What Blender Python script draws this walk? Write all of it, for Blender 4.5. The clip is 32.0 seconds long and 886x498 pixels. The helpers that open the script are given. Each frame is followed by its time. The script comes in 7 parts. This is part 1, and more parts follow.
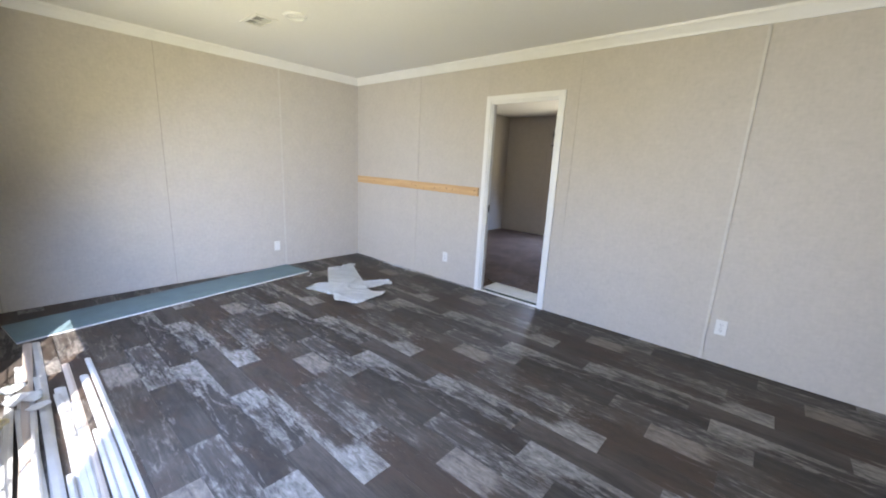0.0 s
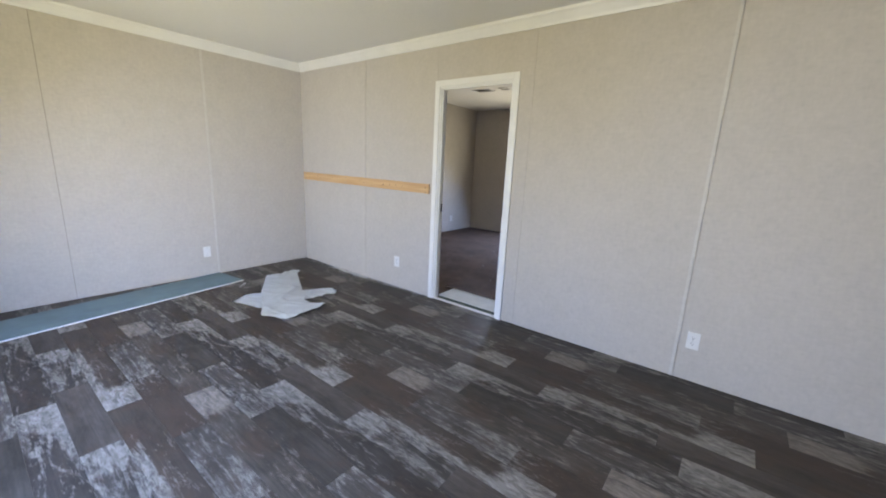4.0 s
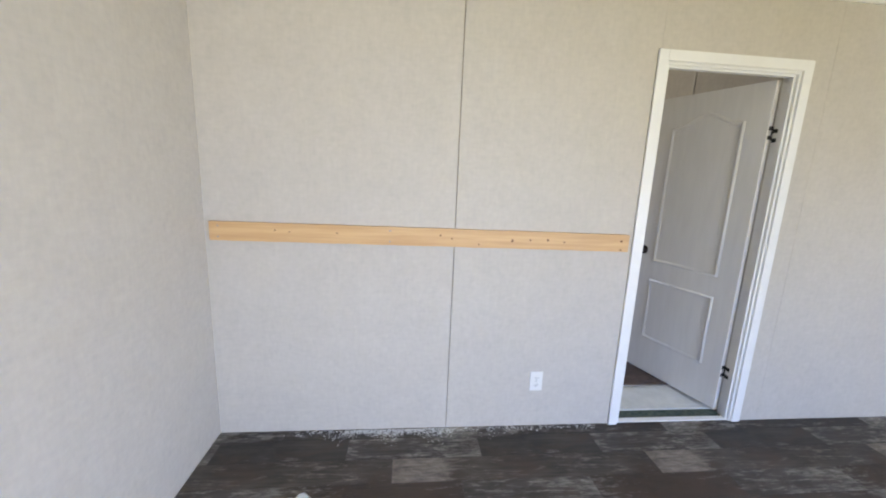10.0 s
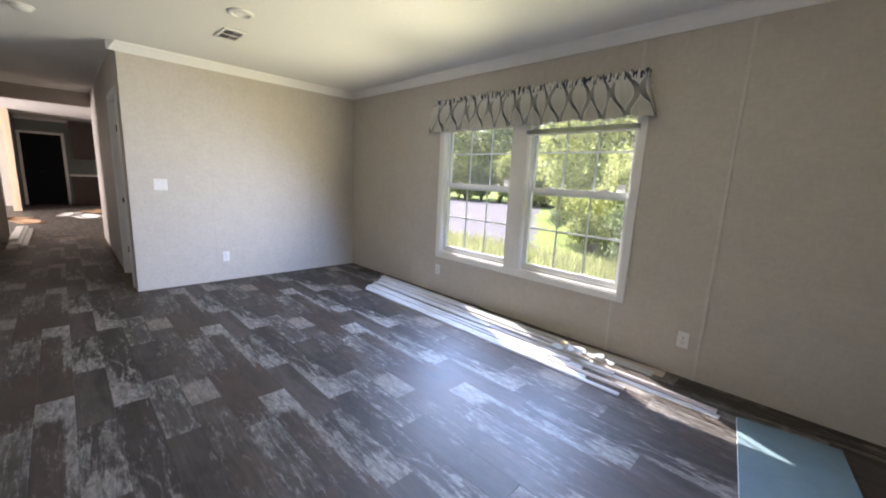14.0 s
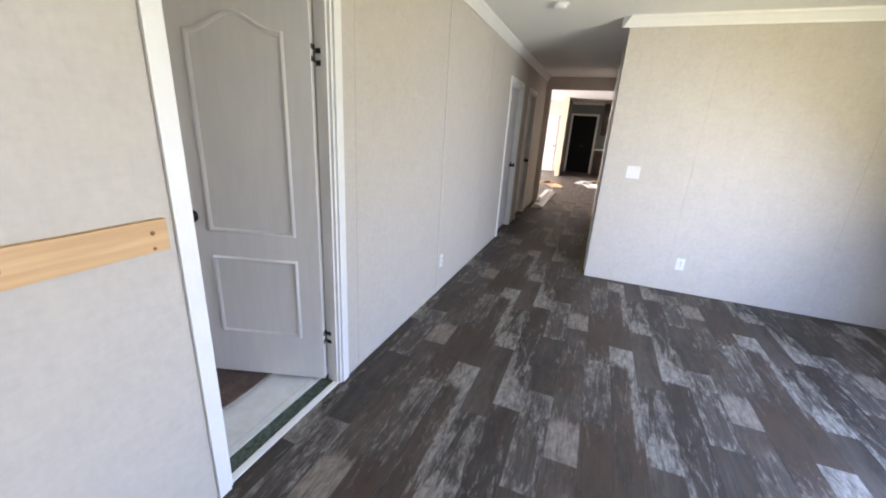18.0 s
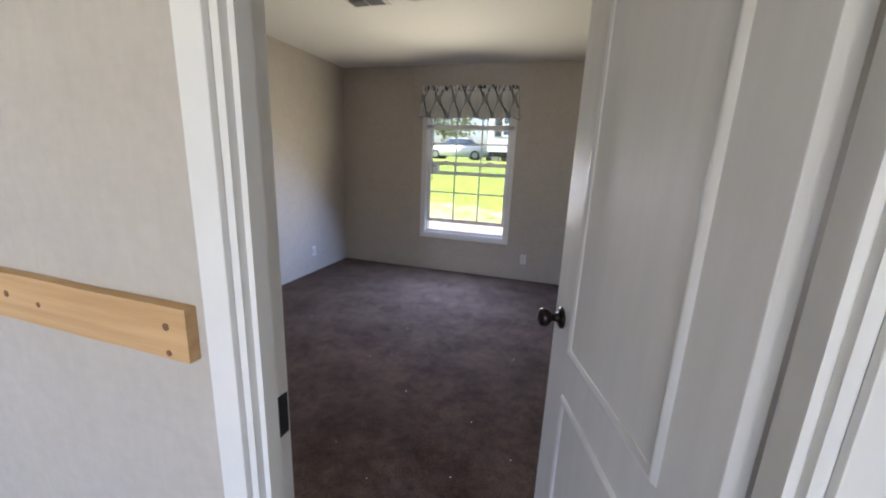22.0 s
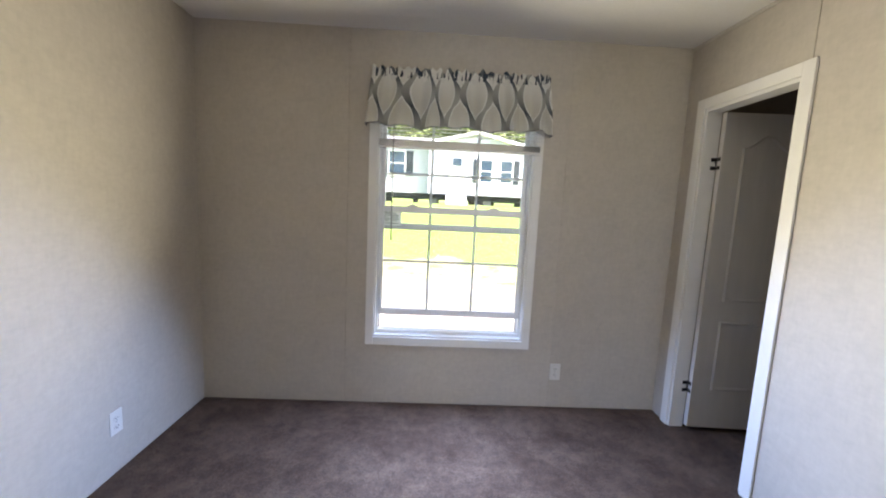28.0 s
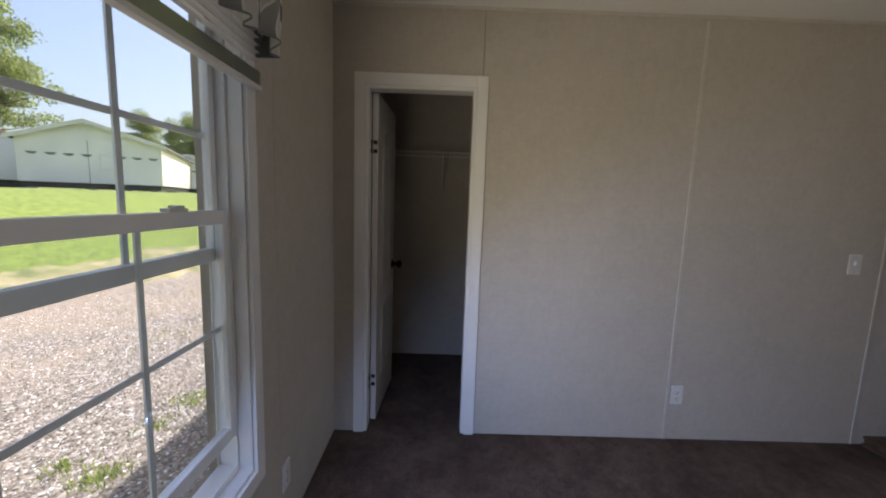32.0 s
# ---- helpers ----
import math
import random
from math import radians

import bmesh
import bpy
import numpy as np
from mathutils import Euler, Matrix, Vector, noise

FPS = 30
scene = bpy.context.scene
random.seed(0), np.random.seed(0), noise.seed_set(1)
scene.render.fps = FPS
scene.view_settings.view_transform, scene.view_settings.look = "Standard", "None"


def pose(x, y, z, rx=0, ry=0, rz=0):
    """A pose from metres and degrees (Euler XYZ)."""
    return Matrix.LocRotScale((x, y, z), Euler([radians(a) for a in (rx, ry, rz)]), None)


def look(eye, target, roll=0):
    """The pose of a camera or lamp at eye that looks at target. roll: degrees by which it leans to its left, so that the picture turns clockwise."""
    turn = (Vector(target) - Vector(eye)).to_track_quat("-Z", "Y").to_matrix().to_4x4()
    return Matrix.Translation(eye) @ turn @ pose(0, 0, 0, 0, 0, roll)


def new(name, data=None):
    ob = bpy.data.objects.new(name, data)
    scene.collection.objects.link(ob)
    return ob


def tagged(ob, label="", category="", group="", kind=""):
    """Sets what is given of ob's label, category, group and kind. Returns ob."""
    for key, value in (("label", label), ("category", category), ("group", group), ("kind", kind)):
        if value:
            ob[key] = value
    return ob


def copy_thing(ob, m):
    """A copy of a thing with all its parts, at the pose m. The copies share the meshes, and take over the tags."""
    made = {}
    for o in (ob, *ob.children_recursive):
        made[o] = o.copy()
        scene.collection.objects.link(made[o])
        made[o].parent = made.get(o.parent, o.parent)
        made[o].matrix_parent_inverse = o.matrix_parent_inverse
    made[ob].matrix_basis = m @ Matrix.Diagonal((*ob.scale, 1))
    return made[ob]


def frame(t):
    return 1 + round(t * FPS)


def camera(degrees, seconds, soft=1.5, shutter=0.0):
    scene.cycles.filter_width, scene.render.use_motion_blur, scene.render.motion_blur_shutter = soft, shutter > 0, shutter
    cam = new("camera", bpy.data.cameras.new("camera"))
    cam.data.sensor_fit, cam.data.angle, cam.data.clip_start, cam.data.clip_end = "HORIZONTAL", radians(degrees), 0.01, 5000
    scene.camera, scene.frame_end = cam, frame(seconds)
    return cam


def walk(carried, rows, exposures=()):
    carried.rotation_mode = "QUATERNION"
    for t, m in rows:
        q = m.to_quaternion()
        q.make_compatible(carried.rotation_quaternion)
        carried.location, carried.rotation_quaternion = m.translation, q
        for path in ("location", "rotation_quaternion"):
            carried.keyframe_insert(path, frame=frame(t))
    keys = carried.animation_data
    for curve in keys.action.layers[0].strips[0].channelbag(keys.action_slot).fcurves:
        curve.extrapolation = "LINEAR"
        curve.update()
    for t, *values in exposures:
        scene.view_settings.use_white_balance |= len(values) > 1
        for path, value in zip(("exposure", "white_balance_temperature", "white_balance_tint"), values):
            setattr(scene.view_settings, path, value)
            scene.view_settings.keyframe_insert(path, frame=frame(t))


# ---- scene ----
cam = camera(98.7, 32.0, soft=2.0)
PATH = [
    (0, (4.599, -3.393, 1.373), (3.328, -1.912, 0.937), 2.9),
    (0.5, (4.634, -3.381, 1.37), (3.256, -1.997, 0.941), 2.8),
    (1, (4.62, -3.413, 1.381), (3.186, -2.086, 0.952), 2.8),
    (1.5, (4.635, -3.398, 1.389), (3.162, -2.115, 0.962), 2.7),
    (2, (4.622, -3.422, 1.379), (3.138, -2.15, 0.955), 2.9),
    (2.5, (4.662, -3.357, 1.334), (3.16, -2.102, 0.921), 2.9),
    (3, (4.712, -3.184, 1.302), (3.236, -1.896, 0.899), 3.1),
    (3.5, (4.692, -3.014, 1.324), (3.403, -1.546, 0.897), 2.5),
    (5.5, (3.613, -2.545, 1.381), (2.495, -0.95, 0.928), 2.8),
    (6, (3.267, -2.526, 1.35), (2.115, -0.953, 0.906), 2.9),
    (6.5, (2.897, -2.502, 1.386), (1.725, -0.944, 0.937), 2.8),
    (7, (2.534, -2.586, 1.387), (1.334, -1.045, 0.958), 2.9),
    (7.5, (2.229, -2.532, 1.345), (1.007, -1.0, 0.948), 2.8),
    (8, (1.855, -2.484, 1.348), (0.675, -0.912, 0.975), 3.0),
    (8.5, (1.57, -2.46, 1.369), (0.477, -0.825, 1.007), 3.0),
    (9, (1.331, -2.254, 1.391), (0.56, -0.449, 1.005), 2.4),
    (9.5, (1.107, -2.081, 1.405), (0.803, -0.142, 1.017), 2.1),
    (10, (0.966, -1.922, 1.417), (1.165, 0.03, 1.033), 2.4),
    (10.5, (1.022, -1.735, 1.334), (1.791, 0.08, 0.996), 3.3),
    (11, (1.069, -1.448, 1.38), (2.446, -0.044, 1.013), 2.7),
    (11.5, (1.087, -1.247, 1.385), (2.844, -0.356, 1.042), 2.6),
    (12, (1.184, -1.091, 1.362), (3.144, -0.901, 1.014), 2.7),
    (12.5, (1.133, -0.954, 1.339), (3.058, -1.385, 1.009), 2.8),
    (13, (0.942, -0.776, 1.356), (2.642, -1.768, 1.002), 3.0),
    (13.5, (0.712, -0.787, 1.303), (2.221, -2.051, 0.95), 3.0),
    (15.5, (0.561, -0.559, 1.368), (1.819, -2.066, 0.985), 2.9),
    (16, (0.642, -0.65, 1.371), (1.895, -2.158, 0.976), 3.0),
    (16.5, (0.787, -0.788, 1.327), (2.265, -2.068, 0.907), 2.8),
    (17, (1.124, -0.866, 1.352), (2.881, -1.68, 0.853), 2.7),
    (17.5, (1.249, -1.099, 1.366), (3.163, -1.218, 0.8), 2.2),
    (18, (1.45, -1.162, 1.447), (3.226, -0.484, 0.827), 3.5),
    (18.5, (1.657, -1.211, 1.46), (3.092, 0.036, 0.837), 2.8),
    (19, (1.874, -1.271, 1.445), (2.971, 0.288, 0.841), 2.3),
    (19.5, (2.037, -1.265, 1.442), (2.83, 0.471, 0.844), 2.6),
    (20, (2.237, -1.098, 1.422), (2.644, 0.773, 0.842), 2.4),
    (20.5, (2.416, -0.969, 1.399), (2.576, 0.948, 0.85), 3.6),
    (21, (2.61, -0.892, 1.433), (2.558, 1.033, 0.895), 2.3),
    (21.5, (2.649, -0.67, 1.388), (2.315, 1.232, 0.865), 2.7),
    (22, (2.695, -0.428, 1.385), (2.131, 1.434, 0.922), 2.4),
    (22.5, (2.709, -0.227, 1.413), (2.018, 1.596, 0.964), 2.9),
    (23, (2.61, -0.007, 1.407), (1.73, 1.733, 0.96), 2.9),
    (23.5, (2.499, 0.209, 1.398), (1.529, 1.908, 0.979), 2.8),
    (24, (2.489, 0.311, 1.403), (1.488, 2.0, 1.021), 2.8),
    (24.5, (2.476, 0.312, 1.41), (1.492, 2.016, 1.052), 2.9),
    (25, (2.457, 0.279, 1.394), (1.525, 2.015, 1.051), 3.0),
    (25.5, (2.456, 0.352, 1.395), (1.617, 2.133, 1.045), 2.7),
    (26, (2.459, 0.636, 1.377), (1.695, 2.45, 1.026), 2.7),
    (26.5, (2.346, 0.84, 1.383), (1.744, 2.72, 1.062), 2.3),
    (28.5, (1.22, 1.857, 1.377), (1.576, 3.812, 1.152), 2.4),
    (29, (1.112, 2.187, 1.404), (1.779, 4.055, 1.141), 1.9),
    (29.5, (0.955, 2.449, 1.394), (1.937, 4.176, 1.155), 1.9),
    (30, (0.855, 2.694, 1.413), (2.195, 4.16, 1.18), 2.1),
    (30.5, (0.886, 2.955, 1.404), (2.516, 4.09, 1.166), 2.0),
    (31, (0.865, 3.193, 1.415), (2.684, 3.987, 1.168), 1.9),
    (31.5, (0.836, 3.355, 1.426), (2.771, 3.791, 1.172), 2.2),
    (32, (0.902, 3.43, 1.395), (2.886, 3.409, 1.146), 1.9),
]
EXPO = [(0, 1.7, 6400, 15), (2, 1.5, 6400, 15), (4, 1.55, 6400, 15), (6, 1.6, 6400, 15), (7, 1.7, 6400, 15), (8, 1.7, 6300, 15), (9, 1.45, 6350, 15), (10, 1.85, 6300, 15), (11, 2.05, 6300, 15), (12, 2.15, 6250, 15),
        (13, 1.6, 6350, 17), (15.5, 1.6, 6450, 17), (17, 1.4, 6550, 18), (18, 2.0, 6350, 16), (19, 1.85, 6300, 16), (20, 1.52, 6350, 16), (21, 1.48, 6300, 18), (22, 1.6, 6300, 18),
        (23, 2.25, 6300, 16), (24, 2.25, 6350, 15), (26.5, 2.35, 6350, 14), (28.5, 2.35, 6400, 16), (29, 2.1, 6400, 17), (30, 1.45, 6500, 19), (31, 0.55, 6700, 22), (32, 0.85, 6500, 19)]
walk(cam, [(t, look(e, g, r)) for t, e, g, r in PATH], EXPO)

# ---- plan, in metres: x along the house, y across it, z up from the vinyl floor ----
AX1, AY0 = 5.57, -3.79          # living room: x 0..AX1, y AY0..0
BX0, BX1, BY0, BY1 = -0.04, 3.055, 0.08, 4.03   # bedroom
CEIL = 2.44
CEIL_B = 2.42                   # bedroom
HALL_S, HALL_END = -1.22, 9.6
KX1 = 17.2
GROUND = -0.8
SUN_WAY = Vector((-0.72, 0.37, -1.0)).normalized()

# ---- world and lights ----
world = bpy.data.worlds.new("sky")
scene.world = world
world.use_nodes = True
wn = world.node_tree
sky = wn.nodes.new("ShaderNodeTexSky")
sky.sky_type = 'NISHITA'
sky.sun_disc = False
sky.dust_density = 3.5
sky.sun_elevation = math.asin(-SUN_WAY.z)
sky.sun_rotation = math.atan2(-SUN_WAY.x, -SUN_WAY.y)
wn.links.new(sky.outputs[0], wn.nodes["Background"].inputs[0])
wn.nodes["Background"].inputs[1].default_value = 0.15

sun_data = bpy.data.lights.new("sun", 'SUN')
sun_data.energy, sun_data.angle, sun_data.color = 5.0, radians(0.55), (1.0, 0.965, 0.91)
sun = new("sun", sun_data)
sun.matrix_world = look((0, 0, 30), Vector((0, 0, 30)) + SUN_WAY)


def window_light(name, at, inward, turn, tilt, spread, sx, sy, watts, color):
    """A soft lamp added just inside a window; turn and tilt in degrees off the way that the window faces into the room.
    """
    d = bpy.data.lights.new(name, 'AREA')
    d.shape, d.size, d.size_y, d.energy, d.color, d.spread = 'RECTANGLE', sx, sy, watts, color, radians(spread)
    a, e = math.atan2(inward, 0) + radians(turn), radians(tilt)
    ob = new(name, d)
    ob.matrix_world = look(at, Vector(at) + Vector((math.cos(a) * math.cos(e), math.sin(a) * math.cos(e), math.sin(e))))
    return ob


# added lamps stand in for the sky's light, aimed down, and lawn and gravel bounce, aimed up
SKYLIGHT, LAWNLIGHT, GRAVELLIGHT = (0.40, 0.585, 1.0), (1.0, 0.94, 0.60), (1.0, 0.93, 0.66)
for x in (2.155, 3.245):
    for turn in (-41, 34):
        window_light("window_fill_lamp", (x, AY0 + 0.20, 1.10), 1, turn, -24, 100, 0.50, 0.62, 8.4, SKYLIGHT)
        window_light("window_bounce_lamp", (x, AY0 + 0.19, 1.12), 1, turn, 15, 100, 0.52, 0.70, 5.0, LAWNLIGHT)
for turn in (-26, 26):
    window_light("window_fill_lamp", (1.59, BY1 - 0.20, 1.10), -1, turn, -38, 120, 0.50, 0.58, 8.0, SKYLIGHT)
    window_light("window_bounce_lamp", (1.59, BY1 - 0.19, 1.12), -1, turn, 16, 124, 0.52, 0.66, 4.1, GRAVELLIGHT)
# added warm fill lamp at the unseen kitchen window, to brighten kitchen and hall
window_light("window_fill_lamp", (13.5, 4.0, 1.3), -1, 0, -15, 180, 1.8, 1.3, 220, (1.0, 0.90, 0.84))


# ---- materials ----
def material(name, color, rough=0.6, metal=0.0, vary=0.0, scale=8.0, bump=0.0, bump_scale=120.0, stretch=(1, 1, 1), color2=None, spec=0.5, rand=0.0, coords="Object"):
    m = bpy.data.materials.new(name)
    m.use_nodes = True
    t = m.node_tree
    b = t.nodes["Principled BSDF"]
    b.inputs["Roughness"].default_value = rough
    b.inputs["Metallic"].default_value = metal
    b.inputs["Specular IOR Level"].default_value = spec
    b.inputs["Base Color"].default_value = (*color, 1)
    tc = t.nodes.new("ShaderNodeTexCoord")
    mp = t.nodes.new("ShaderNodeMapping")
    mp.inputs["Scale"].default_value = stretch
    t.links.new(tc.outputs[coords], mp.inputs[0])
    if vary or color2:
        n = t.nodes.new("ShaderNodeTexNoise")
        n.inputs["Scale"].default_value = scale
        n.inputs["Detail"].default_value = 6
        n.inputs["Roughness"].default_value = 0.65
        t.links.new(mp.outputs[0], n.inputs[0])
        r = t.nodes.new("ShaderNodeValToRGB")
        c2 = color2 or tuple(min(1, c * (1 + vary)) for c in color)
        c1 = color if color2 else tuple(c * (1 - vary) for c in color)
        r.color_ramp.elements[0].position, r.color_ramp.elements[1].position = 0.36, 0.64
        r.color_ramp.elements[0].color, r.color_ramp.elements[1].color = (*c1, 1), (*c2, 1)
        t.links.new(n.outputs[0], r.inputs[0])
        out = r.outputs[0]
        if rand:
            oi = t.nodes.new("ShaderNodeObjectInfo")
            mr = t.nodes.new("ShaderNodeMapRange")
            mr.inputs["To Min"].default_value, mr.inputs["To Max"].default_value = 1 - rand, 1 + rand
            t.links.new(oi.outputs["Random"], mr.inputs[0])
            hs = t.nodes.new("ShaderNodeHueSaturation")
            t.links.new(mr.outputs[0], hs.inputs["Value"])
            t.links.new(out, hs.inputs["Color"])
            out = hs.outputs[0]
        t.links.new(out, b.inputs["Base Color"])
    if bump:
        n2 = t.nodes.new("ShaderNodeTexNoise")
        n2.inputs["Scale"].default_value = bump_scale
        n2.inputs["Detail"].default_value = 4
        t.links.new(mp.outputs[0], n2.inputs[0])
        bp = t.nodes.new("ShaderNodeBump")
        bp.inputs["Strength"].default_value = bump
        bp.inputs["Distance"].default_value = 0.004
        t.links.new(n2.outputs[0], bp.inputs["Height"])
        t.links.new(bp.outputs[0], b.inputs["Normal"])
    return m


def linen_wall(name, color):
    """Vinyl-faced gypsum with a faint woven mottle: blotches, and short level and upright threads."""
    m = material(name, color, rough=0.62, vary=0.03, scale=7.0, spec=0.35)
    t = m.node_tree
    b = t.nodes["Principled BSDF"]
    base = b.inputs["Base Color"].links[0].from_socket
    tc = t.nodes.new("ShaderNodeTexCoord")
    total = None
    for s in ((22, 22, 58), (62, 62, 20), (30, 30, 30)):
        mp = t.nodes.new("ShaderNodeMapping")
        mp.inputs["Scale"].default_value = s
        n = t.nodes.new("ShaderNodeTexNoise")
        n.inputs["Scale"].default_value, n.inputs["Detail"].default_value = 1.0, 3
        t.links.new(tc.outputs["Object"], mp.inputs[0])
        t.links.new(mp.outputs[0], n.inputs[0])
        if total is None:
            total = n.outputs[0]
        else:
            a = t.nodes.new("ShaderNodeMath")
            a.operation = 'ADD'
            t.links.new(total, a.inputs[0])
            t.links.new(n.outputs[0], a.inputs[1])
            total = a.outputs[0]
    mr = t.nodes.new("ShaderNodeMapRange")
    mr.inputs["From Min"].default_value, mr.inputs["From Max"].default_value = 1.1, 1.9
    mr.inputs["To Min"].default_value, mr.inputs["To Max"].default_value = 0.94, 1.05
    t.links.new(total, mr.inputs[0])
    hs = t.nodes.new("ShaderNodeHueSaturation")
    t.links.new(mr.outputs[0], hs.inputs["Value"])
    t.links.new(base, hs.inputs["Color"])
    t.links.new(hs.outputs[0], b.inputs["Base Color"])
    bp = t.nodes.new("ShaderNodeBump")
    bp.inputs["Strength"].default_value, bp.inputs["Distance"].default_value = 0.07, 0.001
    t.links.new(total, bp.inputs["Height"])
    t.links.new(bp.outputs[0], b.inputs["Normal"])
    return m


def barnwood_print(name, ground, brown, bias, terms, pale=((0.130, 0.117, 0.102), (0.288, 0.266, 0.236)), seed=0.0, streak=1.0):
    """One board of the printed vinyl: dark weathered ground, brown stain, and pale scraped wear. Local x runs along the grain.
    terms: (amount, factors) of more wear; a factor is (axis, from, to), rising from 0 to 1 between the two places in metres."""
    m = bpy.data.materials.new(name)
    m.use_nodes = True
    t = m.node_tree
    b = t.nodes["Principled BSDF"]
    b.inputs["Specular IOR Level"].default_value = 0.36
    L = t.links.new
    tc = t.nodes.new("ShaderNodeTexCoord")
    sep = t.nodes.new("ShaderNodeSeparateXYZ")
    L(tc.outputs["Object"], sep.inputs[0])

    def calc(op, x, y=None, z=None):
        n = t.nodes.new("ShaderNodeMath")
        n.operation = op
        for i, v in enumerate((x, y, z)):
            if isinstance(v, (int, float)):
                n.inputs[i].default_value = v
            elif v is not None:
                L(v, n.inputs[i])
        return n.outputs[0]

    def ramp(src, stops):
        r = t.nodes.new("ShaderNodeValToRGB")
        while len(r.color_ramp.elements) < len(stops):
            r.color_ramp.elements.new(0.5)
        for e, (p, c) in zip(r.color_ramp.elements, stops):
            e.position, e.color = p, (*c, 1)
        L(src, r.inputs[0])
        return r.outputs[0]

    def grain(sx, sy, detail, distort=0.0, shift=0.0):
        mp = t.nodes.new("ShaderNodeMapping")
        mp.inputs["Scale"].default_value = (sx, sy, 1)
        mp.inputs["Location"].default_value = (seed * 13.7 + shift, seed * 5.3 - shift, seed)
        L(tc.outputs["Object"], mp.inputs[0])
        n = t.nodes.new("ShaderNodeTexNoise")
        for k, v in (("Scale", 1.0), ("Detail", detail), ("Roughness", 0.68), ("Distortion", distort)):
            n.inputs[k].default_value = v
        L(mp.outputs[0], n.inputs[0])
        return n.outputs[0]

    def rise(axis, lo, hi):
        r = t.nodes.new("ShaderNodeMapRange")
        r.interpolation_type = 'SMOOTHSTEP'
        r.inputs["From Min"].default_value, r.inputs["From Max"].default_value = min(lo, hi), max(lo, hi)
        r.inputs["To Min"].default_value, r.inputs["To Max"].default_value = (0.0, 1.0) if hi > lo else (1.0, 0.0)
        L(sep.outputs[axis], r.inputs[0])
        return r.outputs[0]

    def mix(kind, fac, a, c):
        n = t.nodes.new("ShaderNodeMix")
        n.data_type, n.blend_type = 'RGBA', kind
        for i, v in ((0, fac), (6, a), (7, c)):
            if isinstance(v, (int, float)):
                n.inputs[i].default_value = v
            elif isinstance(v, tuple):
                n.inputs[i].default_value = (*v, 1)
            else:
                L(v, n.inputs[i])
        return n.outputs[2]

    fine = grain(2.5, 95, 6)
    wear = grain(3.4, 19, 10, 1.2, 3.0)
    thread = grain(5.0, 80, 8, 0.9, 7.0)
    chip = grain(13, 36, 9, 1.0, 1.0)
    cloud = grain(3.0, 9.0, 6, 0.8, 5.0)
    blot = grain(4.5, 8.0, 6, 0.6, 9.0)
    c = mix('MULTIPLY', 1.0, ground, ramp(fine, [(0.3, (0.62, 0.61, 0.60)), (0.7, (1.38, 1.38, 1.38))]))
    c = mix('MULTIPLY', 1.0, c, ramp(cloud, [(0.32, (0.55, 0.54, 0.53)), (0.68, (1.5, 1.5, 1.5))]))
    c = mix('MIX', ramp(blot, [(0.62 - 0.3 * brown, (0, 0, 0)), (0.80 - 0.2 * brown, (0.85, 0.85, 0.85))]), c, (0.060, 0.039, 0.028))
    amount = bias - 0.04
    for much, factors in terms:
        f = much
        for fac in factors:
            f = calc('MULTIPLY', rise(*fac), f)
        amount = calc('ADD', f, amount)
    edge = calc('ADD', amount, calc('MULTIPLY_ADD', wear, 1.5 * streak, -0.75 * streak))
    edge = calc('ADD', edge, calc('MULTIPLY_ADD', thread, 0.55 * streak, -0.275 * streak))
    edge = calc('ADD', edge, calc('MULTIPLY_ADD', chip, 0.75, -0.375))
    fac = ramp(edge, [(0.02, (0, 0, 0)), (0.12, (0.28, 0.28, 0.28)), (0.26, (0.66, 0.66, 0.66)), (0.50, (1, 1, 1))])
    tint = mix('MULTIPLY', 1.0, ramp(chip, [(0.35, pale[0]), (0.65, pale[1])]), ramp(fine, [(0.3, (0.78, 0.78, 0.78)), (0.7, (1.16, 1.16, 1.16))]))
    c = mix('MIX', fac, c, tint)
    L(c, b.inputs["Base Color"])
    mr = t.nodes.new("ShaderNodeMapRange")
    mr.inputs["To Min"].default_value, mr.inputs["To Max"].default_value = 0.44, 0.66
    L(fine, mr.inputs[0])
    L(mr.outputs[0], b.inputs["Roughness"])
    bp = t.nodes.new("ShaderNodeBump")
    bp.inputs["Strength"].default_value, bp.inputs["Distance"].default_value = 0.18, 0.002
    L(fine, bp.inputs["Height"])
    L(bp.outputs[0], b.inputs["Normal"])
    return m


